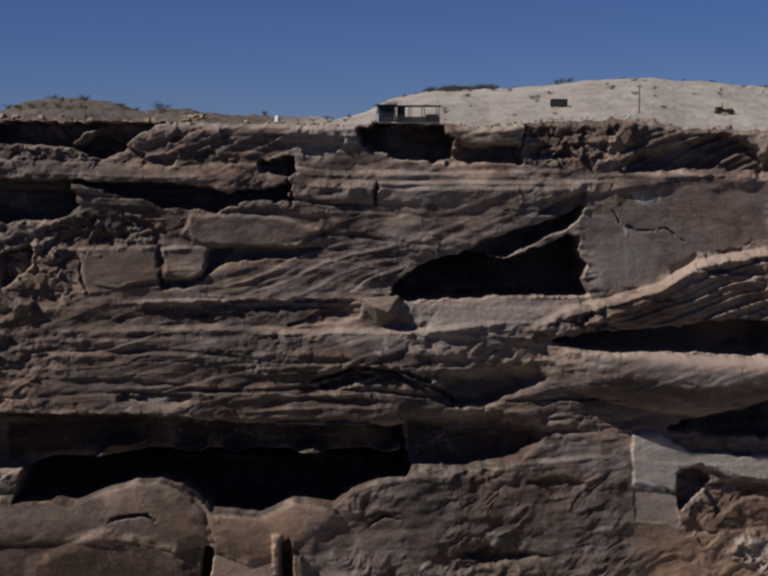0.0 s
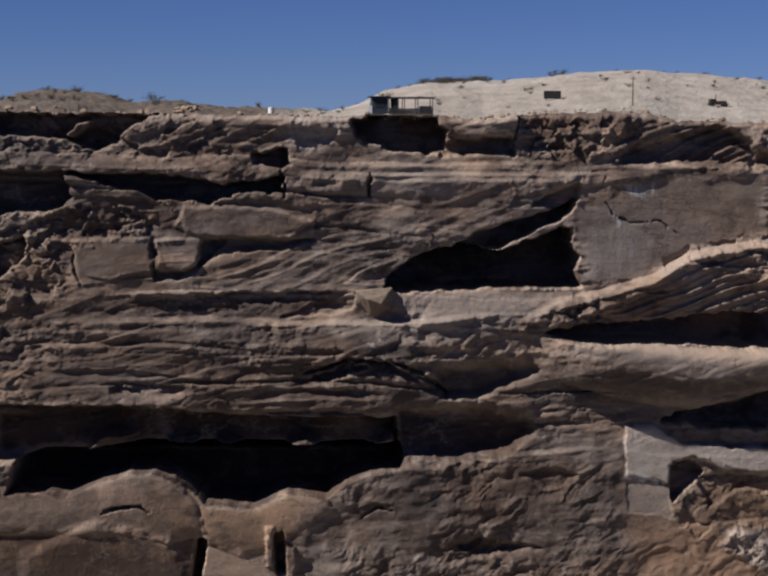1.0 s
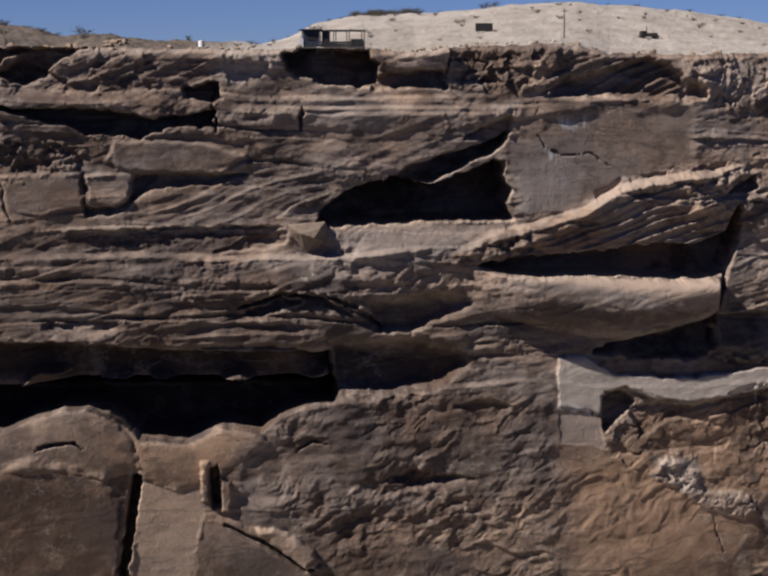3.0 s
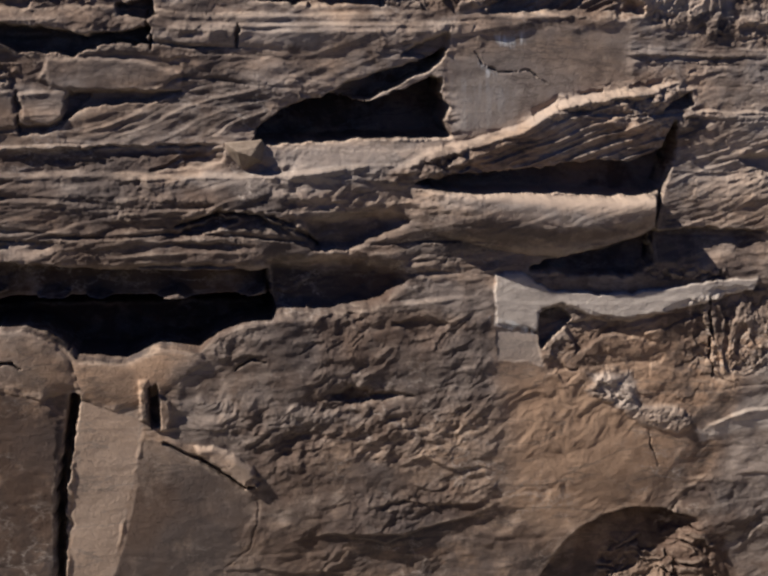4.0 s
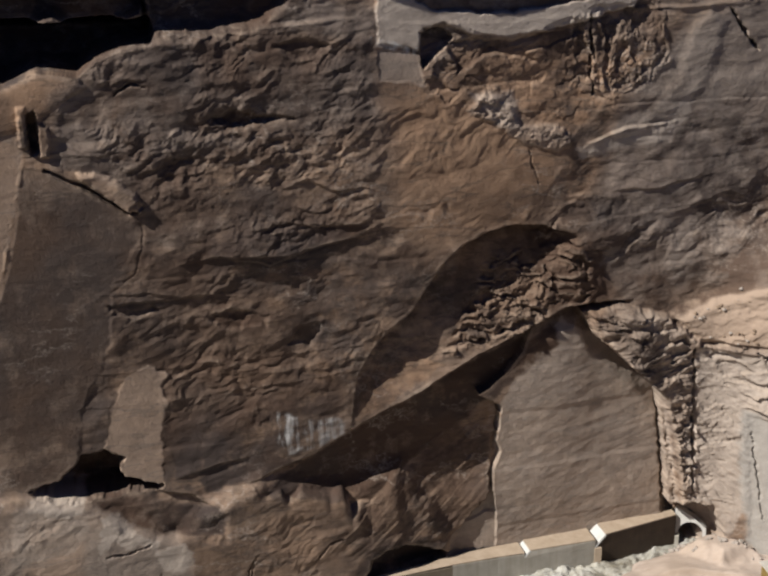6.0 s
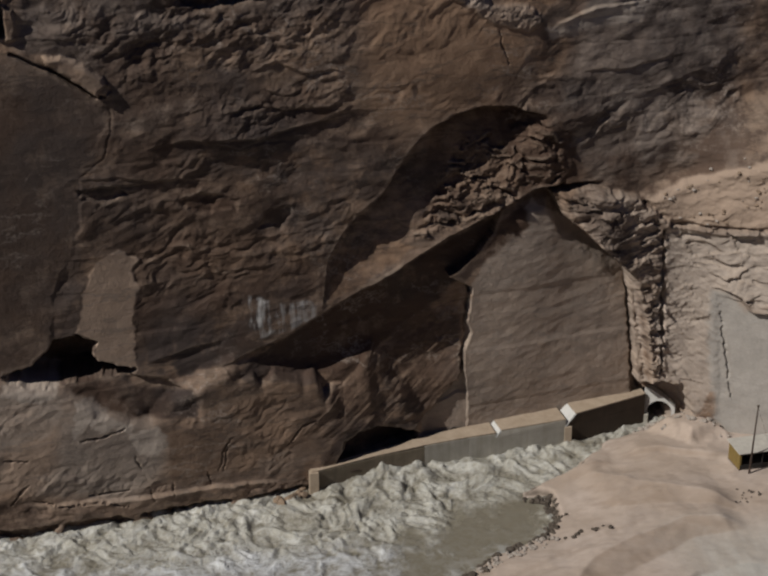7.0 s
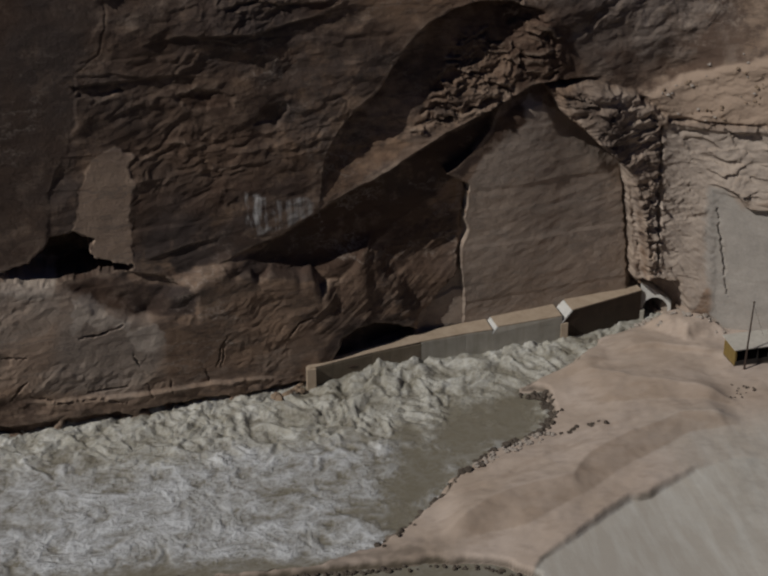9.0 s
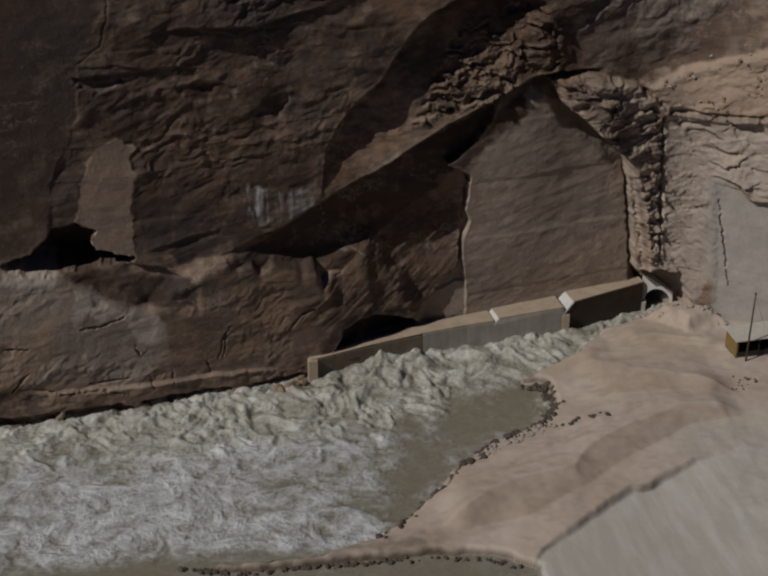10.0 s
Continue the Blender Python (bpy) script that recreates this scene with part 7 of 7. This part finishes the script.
# ---- site shed and derrick pole on the sand ----
def site_shed(m):
    top = tagged(new("site_shed"), "ochre and black site shed with a bleached flat roof on sand", "shed")
    top.matrix_world = m
    part("floor", box(0, 0, 0.25, 11.5, 6, 0.55), WOOD, top, bevel=0.03)
    part("end_wall", box(0, 0, 0.55, 0.2, 6, 4.9), YELLOW, top, "ochre yellow end wall", 0.02)
    part("end_wall", box(11.3, 0, 0.55, 11.5, 6, 4.9), YELLOW, top, "ochre yellow end wall", 0.02)
    part("back_wall", box(0.2, 5.8, 0.55, 11.3, 6, 4.9), BLACK, top, bevel=0.02)
    part("lower_front", box(0.2, 0.02, 0.55, 11.3, 0.22, 1.7), BLACK, top, "black boarded front", 0.02)
    for x in (0.22, 2.9, 5.7, 8.5, 11.0):
        part("front_post", box(x, 0.02, 1.7, x + 0.25, 0.27, 4.9), YELLOW if x < 1 else BLACK, top, bevel=0.02)
    part("header", box(0.2, 0.02, 4.4, 11.3, 0.2, 4.9), BLACK, top, bevel=0.02)
    part("roof", prism([(-0.5, -0.6, 4.9), (12, -0.6, 4.9), (12, 6.6, 5.2), (-0.5, 6.6, 5.2)], [(-0.5, -0.6, 5.1), (12, -0.6, 5.1), (12, 6.6, 5.4), (-0.5, 6.6, 5.4)]), ROOFING, top, "sun-bleached flat roof", 0.02)
    for x in (0.4, 5.6, 10.7):
        part("skid", box(x, -0.3, -0.3, x + 0.4, 6.3, 0.25), WOOD, top, bevel=0.03)


site_shed(pose(140.5, 320.2, 3.0, 0, 0, 4))
pole_ = tagged(new("derrick_pole"), "tall leaning dark steel derrick pole standing on the sand", "pole")
pole_.matrix_world = pose(142.4, 318.6, 2.6)
part("mast", rod((0, 0, 0), (0.9, 0.6, 18), 0.28, 0.14), STEEL, pole_)
part("foot_plate", box(-0.6, -0.6, -0.1, 0.6, 0.6, 0.25), STEEL, pole_, bevel=0.03)
part("cap", rod((0.89, 0.6, 17.9), (0.92, 0.61, 18.3), 0.25), STEEL, pole_)
part("guy_wire", rod((0.9, 0.6, 17.6), (9, 8, 0.4), 0.03, sides=5), STEEL, pole_)


# ---- lookout on the rim ----
def lookout(m):
    top = tagged(new("lookout_hut"), "dark timber lookout hut with open bays on the canyon rim", "hut")
    top.matrix_world = m
    part("deck", box(-0.3, 0, 0, 13.2, 4.2, 0.3), WOOD, top, bevel=0.03)
    for x in (0, 3.2, 6.4, 9.6, 12.6):
        part("stilt", box(x, 0.2, -0.9, x + 0.3, 0.5, 0), DARKWOOD, top)
        part("stilt", box(x, 3.6, -0.9, x + 0.3, 3.9, 0), DARKWOOD, top)
    cabin = part("cabin", box(0.8, 0.2, 0.3, 4.0, 4.0, 3.6), BLUEBOARD, top, "blue-grey boarded cabin", 0.02)
    part("window", box(1.5, 0.14, 1.6, 3.2, 0.22, 2.7), BLACK, cabin, "dark window")
    part("notice_board", box(-0.1, 0.1, 0.3, 0.75, 0.2, 1.9), WHITE, top, "white notice board", 0.01)
    part("cabin_roof", box(0.2, -0.3, 3.6, 4.4, 4.4, 3.85), DARKWOOD, top, bevel=0.03)
    part("store_wall", box(4.9, 0.25, 0.3, 6.1, 3.9, 3.4), DARKWOOD, top, "dark boarded closet", 0.02)
    for x in (4.5, 7.2, 9.9, 12.9):
        part("post", box(x, 0.15, 0.3, x + 0.16, 0.31, 3.4), DARKWOOD, top)
        part("post", box(x, 3.9, 0.3, x + 0.16, 4.06, 3.4), DARKWOOD, top)
    part("roof_beam", box(4.2, 0.05, 3.4, 13.3, 0.3, 3.65), DARKWOOD, top, bevel=0.02)
    part("roof_beam", box(4.2, 3.85, 3.4, 13.3, 4.1, 3.65), DARKWOOD, top, bevel=0.02)
    for i in range(10):
        part("rafter", box(4.5 + i * 0.95, 0.0, 3.65, 4.62 + i * 0.95, 4.2, 3.8), WOOD, top)
    for i in range(5):
        part("rail_board", box(4.1, 0.1 + 0.004 * i, 0.32 + i * 0.22, 13.1, 0.16 + 0.004 * i, 0.52 + i * 0.22), DARKWOOD, top)
    part("bin", box(10.4, 0.3, 0.3, 12.8, 1.6, 1.9), DARKWOOD, top, "dark bin by the rail", 0.05)
    part("bench_seat", box(6.6, 2.2, 0.7, 9.6, 2.7, 0.8), WOOD, top)


lookout(pose(-1.8, 335.4, 204.5, 0, 0, 6))

sign = tagged(new("signboard"), "black signboard seen from behind on two short posts", "signboard")
sign.matrix_world = pose(37.2, 374.7, 208.0, 0, 0, 4)
part("board", box(0, 0, 0.75, 3.9, 0.12, 2.55), BLACK, sign, bevel=0.02)
for x in (0.5, 3.2):
    part("post", box(x, 0.12, -0.6, x + 0.18, 0.3, 2.4), WOOD, sign)
part("batten", box(0.1, 0.12, 1.5, 3.8, 0.2, 1.65), WOOD, sign)

mast_ = tagged(new("utility_pole"), "thin weathered wooden utility pole on the slickrock", "utility pole")
mast_.matrix_world = pose(54.8, 359.6, 206.6)
part("pole", rod((0, 0, 0), (0, 0, 6.6), 0.16, 0.11), WOOD, mast_)
part("crossarm", box(-0.8, -0.06, 6.0, 0.8, 0.06, 6.15), WOOD, mast_)
for x in (-0.7, 0.0, 0.7):
    part("insulator", rod((x, 0, 6.15), (x, 0, 6.35), 0.05), WHITE, mast_)

rig = tagged(new("drill_rig"), "small dark parked drill rig with a short mast", "drill rig")
rig.matrix_world = pose(75.0, 378.1, 207.1, 0, 0, 8)
part("chassis", box(0, 0, 0.5, 4.6, 1.6, 0.8), STEEL, rig, bevel=0.04)
part("cab", box(0.2, 0.1, 0.8, 1.5, 1.5, 1.8), BLACK, rig, bevel=0.12)
part("engine_cover", box(2.0, 0.2, 0.8, 4.2, 1.4, 1.35), STEEL, rig, bevel=0.08)
part("mast", rod((1.8, 0.8, 0.8), (1.7, 0.8, 2.9), 0.1), STEEL, rig)
for x in (0.7, 3.8):
    for y in (-0.1, 1.5):
        wheel = part("wheel", rod((x, y, 0.45), (x, y + 0.25, 0.45), 0.5, sides=14), BLACK, rig)
        part("hub", rod((x, y - 0.03, 0.45), (x, y + 0.28, 0.45), 0.18), STEEL, wheel)

tank = tagged(new("water_tank"), "small white painted tank at the edge of the rim", "tank")
tank.matrix_world = pose(-21.3, 335.6, 204.5)
part("drum", rod((0, 0, 0.3), (0, 0, 1.5), 0.62, sides=18), WHITE, tank, bevel=0.04)
part("lid", rod((0, 0, 1.5), (0, 0, 1.62), 0.3, sides=14), WHITE, tank)
for a in range(3):
    part("leg", rod((0.45 * math.cos(a * 2.1), 0.45 * math.sin(a * 2.1), -0.4), (0.4 * math.cos(a * 2.1), 0.4 * math.sin(a * 2.1), 0.32), 0.05), STEEL, tank)

# ---- boulders ----
def crag():
    """A wedge-shaped fallen block: broad top, tapering foot, sharp arrises."""
    corners = ((-4.3, -1.2, 2.5), (3.0, -1.0, 2.8), (4.4, 0.6, 1.1), (4.0, 0.8, -1.8), (-0.7, 0.2, -3.1), (-3.7, -0.6, 0.6), (-4.3, 2.5, 2.7), (3.2, 2.7, 3.1),
               (4.8, 2.6, 0.6), (3.6, 2.4, -2.6), (-1.4, 2.2, -3.2), (-3.8, 2.2, 0.2), (1.6, -2.2, 1.7), (0.5, -3.2, 0.0), (-2.2, -2.9, 0.9))
    bm = bmesh.new()
    for p in corners:
        bm.verts.new(p)
    bmesh.ops.convex_hull(bm, input=bm.verts[:])
    bmesh.ops.bevel(bm, geom=bm.edges[:], offset=0.1, segments=1, affect="EDGES")
    bmesh.ops.triangulate(bm, faces=bm.faces[:])
    bmesh.ops.subdivide_edges(bm, edges=[e_ for e_ in bm.edges if e_.calc_length() > 0.7], cuts=3, use_grid_fill=True)
    for v in bm.verts:
        v.co += v.co.normalized() * 0.16 * noise.fractal(v.co * 0.9, 1.0, 2.0, 4)
    return bm


perched = tagged(part("perched_boulder", crag(), BLOCKROCK), "large angular tan boulder perched on a bench of the cliff", "boulder")
perched.matrix_world = pose(-0.2, 330.8, 167.3, 0, 0, 10)

shapes = [rock(20 + k, (1, 0.8, 0.65), 2).copy() for k in range(5)]
rock_mesh = []
for k, bm in enumerate(shapes):
    me = bpy.data.meshes.new("rock")
    bm.to_mesh(me)
    bm.free()
    rock_mesh.append(me)
variants = {}
for name, mat in (("dark", DARKROCK), ("pale", PALEROCK), ("brown", BROWNROCK)):
    variants[name] = [me.copy() for me in rock_mesh]
    for me in variants[name]:
        me.materials.append(mat)


def bank_height(x, y):
    j = int(np.clip((x + 20) / 280 * 559, 0, 559))
    i = int(np.clip((y - 225) / 155 * 379, 0, 379))
    return float(bz_[i, j])


def shore_height(x, y):
    return max(bank_height(x, y), 0.05)


def scatter(name, label, group, kind_, sites, spread, sizes, count, seed, height):
    rnd = random.Random(seed)
    for _ in range(count):
        u = rnd.random() * (len(sites) - 1)
        k = int(u)
        (ax, ay), (bx, by) = sites[k], sites[k + 1]
        x = ax + (bx - ax) * (u - k) + rnd.gauss(0, spread)
        y = ay + (by - ay) * (u - k) + rnd.gauss(0, spread)
        s = rnd.uniform(*sizes) * (0.6 + 0.4 * rnd.random())
        ob = tagged(new(name, rnd.choice(variants[kind_])), label, "rock", group)
        ob.matrix_world = pose(x, y, height(x, y) - 0.12 * s, 0, 0, rnd.uniform(0, 360)) @ Matrix.Diagonal((s, s, s, 1))


SHORE = [(90.6, 321.4), (94.5, 319.6), (93.7, 309.9), (89.4, 303.3), (76.0, 296.6), (66.5, 287.7)]
scatter("shore_rock", "dark wet angular rock at the water's edge", "rocks along the sand bank", "dark", SHORE, 0.9, (0.4, 1.3), 125, 1, shore_height)
LOWER = [(66.5, 287.7), (59.7, 280.6), (54.4, 274.5), (45.2, 268.0)]
scatter("shore_rock", "dark wet angular rock at the water's edge", "rocks along the sand bank", "dark", LOWER, 0.6, (0.5, 1.2), 26, 2, shore_height)
PALE_EDGE = [(90.5, 301.3), (80.3, 296.0), (70.2, 290.1)]
scatter("pale_stone", "pale dry stone lying on the sand bank", "stones on the sand", "pale", PALE_EDGE, 1.1, (0.4, 0.9), 60, 3, bank_height)
TRACK = [(89.8, 298.8), (99.1, 300.2), (102.9, 301.6)]
scatter("sand_rock", "small dark rock lying on the sand", "rocks on the sand", "dark", TRACK, 1.1, (0.4, 0.8), 18, 4, bank_height)
YARD = [(136.4, 312.9), (139.0, 310.2), (141.6, 310.8), (135.2, 306.4)]
scatter("sand_rock", "small dark rock lying on the sand", "rocks on the sand", "dark", YARD, 1.0, (0.3, 0.6), 16, 5, bank_height)
POINT = [(6.7, 266.0), (16.9, 262.3), (32.2, 261.9), (47.6, 261.1)]
scatter("shore_rock", "dark wet angular rock at the water's edge", "rocks along the sand bank", "dark", POINT, 0.35, (0.45, 0.9), 82, 6, shore_height)
TIP = [(38.0, 261.8), (57.4, 260.7), (66.7, 258.2), (71.8, 254.8)]
scatter("shore_rock", "dark wet angular rock at the water's edge", "rocks along the sand bank", "dark", TIP, 0.35, (0.35, 0.8), 50, 9, shore_height)
FOOT = [(123.9, 346.3), (130.5, 347.2), (137.1, 343.9), (143.5, 337.2)]
scatter("rubble_rock", "pale broken rock at the foot of the rib", "rubble by the portal", "pale", FOOT, 1.6, (0.4, 1.1), 40, 7, bank_height)
AWASH = [(33.4, 329.3), (35.9, 331.1), (38.6, 332.4), (40.4, 333.5)]
scatter("river_rock", "wet brown rock standing in the churning water", "rocks in the river", "brown", AWASH, 0.7, (1.2, 2.2), 9, 14, lambda x, y: 0.2)


def cliff_height(x, z):
    c = int(np.clip(np.searchsorted(xs, x), 0, COLS - 1))
    return float(GY[int(np.argmin(np.abs(GZ[:, c] - z))), c])


SLOPE = [(125.1, 61.1), (135.0, 66.8), (142.7, 69.6), (149.0, 71.2), (147.1, 62.6), (139.7, 58.3), (133.6, 58.8)]
rnd = random.Random(12)
for _ in range(46):
    k = rnd.randrange(len(SLOPE) - 1)
    u = rnd.random()
    x = SLOPE[k][0] + (SLOPE[k + 1][0] - SLOPE[k][0]) * u + rnd.gauss(0, 1.6)
    z = SLOPE[k][1] + (SLOPE[k + 1][1] - SLOPE[k][1]) * u + rnd.gauss(0, 1.2)
    s = rnd.uniform(0.25, 0.75)
    ob = tagged(new("slope_stone", rnd.choice(variants[rnd.choice(("pale", "brown"))])), "small angular stone lying on the pink soil slope", "rock", "stones on the soil slope")
    ob.matrix_world = pose(x, cliff_height(x, z) + 0.1 * s, z - 0.2 * s, 0, 0, rnd.uniform(0, 360)) @ Matrix.Diagonal((s, s, s, 1))

# ---- shrubs on the plateau ----
def plateau_point(x, back_m):
    c = int(np.clip(np.searchsorted(xs, x), 0, COLS - 1))
    r = int(np.argmin(np.abs(back[:, 0] - back_m)))
    return px_[r, c], py_[r, c], pz_[r, c]


def shrub(seed):
    rnd = random.Random(seed)
    top = tagged(new("desert_shrub"), "low dark dry desert shrub on bare rock", "shrub", "shrubs on the plateau")
    bm, fm = bmesh.new(), bmesh.new()
    for _ in range(9):
        a, lean = rnd.uniform(0, 6.28), rnd.uniform(0.2, 0.9)
        tip = Vector((math.cos(a) * lean, math.sin(a) * lean, rnd.uniform(0.5, 1.0)))
        rod((0, 0, -0.1), tip, 0.04, 0.012, 5, bm)
        for _ in range(16):
            c = tip * rnd.uniform(0.45, 1.05) + Vector((rnd.gauss(0, 0.16), rnd.gauss(0, 0.16), rnd.gauss(0, 0.12)))
            d1 = Vector((rnd.gauss(0, 1), rnd.gauss(0, 1), rnd.gauss(0, 1))).normalized() * 0.11
            d2 = Vector((rnd.gauss(0, 1), rnd.gauss(0, 1), rnd.gauss(0, 1))).normalized() * 0.08
            fm.faces.new([fm.verts.new(c - d1), fm.verts.new(c + d2), fm.verts.new(c + d1)])
    part("branching", bm, STEM, top)
    part("foliage", fm, LEAF, top)
    return top


rnd = random.Random(21)
for k in range(120):
    x = rnd.uniform(-78, 86)
    px, py, pz = plateau_point(x, abs(rnd.gauss(0, 3)) + 0.8)
    s = rnd.uniform(0.25, 0.95) * (1.3 if x < -20 else 0.9)
    ob = tagged(new("rim_rock", rnd.choice(variants["brown" if x < 30 or k % 3 else "pale"])), "loose angular rock lying along the canyon rim", "rock", "rocks along the rim")
    ob.matrix_world = pose(px, py, pz - 0.2 * s, 0, 0, rnd.uniform(0, 360)) @ Matrix.Diagonal((s, s, s, 1))

first_shrubs = [shrub(k) for k in range(4)]
rnd = random.Random(8)
spots = [(rnd.uniform(-82, -36), rnd.uniform(40, 118), rnd.uniform(0.8, 1.7)) for _ in range(46)]
spots += [(rnd.uniform(8, 22), rnd.uniform(92, 116), rnd.uniform(1.0, 1.9)) for _ in range(34)]
spots += [(rnd.uniform(-5, 95), rnd.uniform(20, 118), rnd.uniform(0.5, 1.2)) for _ in range(60)]
spots += [(rnd.uniform(-36, 0), rnd.uniform(6, 70), rnd.uniform(0.5, 1.1)) for _ in range(18)]
spots += [(-44.2, 100, 2.6), (35, 112, 2.0), (37, 113, 1.8), (1.5, 60, 2.0), (-14.0, 40, 1.5)]
for k, (x, r, s) in enumerate(spots):
    m = pose(*plateau_point(x, r), 0, 0, rnd.uniform(0, 360))
    ob = first_shrubs[k] if k < 4 else copy_thing(first_shrubs[k % 4], m)
    ob.matrix_basis = m @ Matrix.Diagonal((s * 1.2, s * 1.2, s * 0.9, 1))
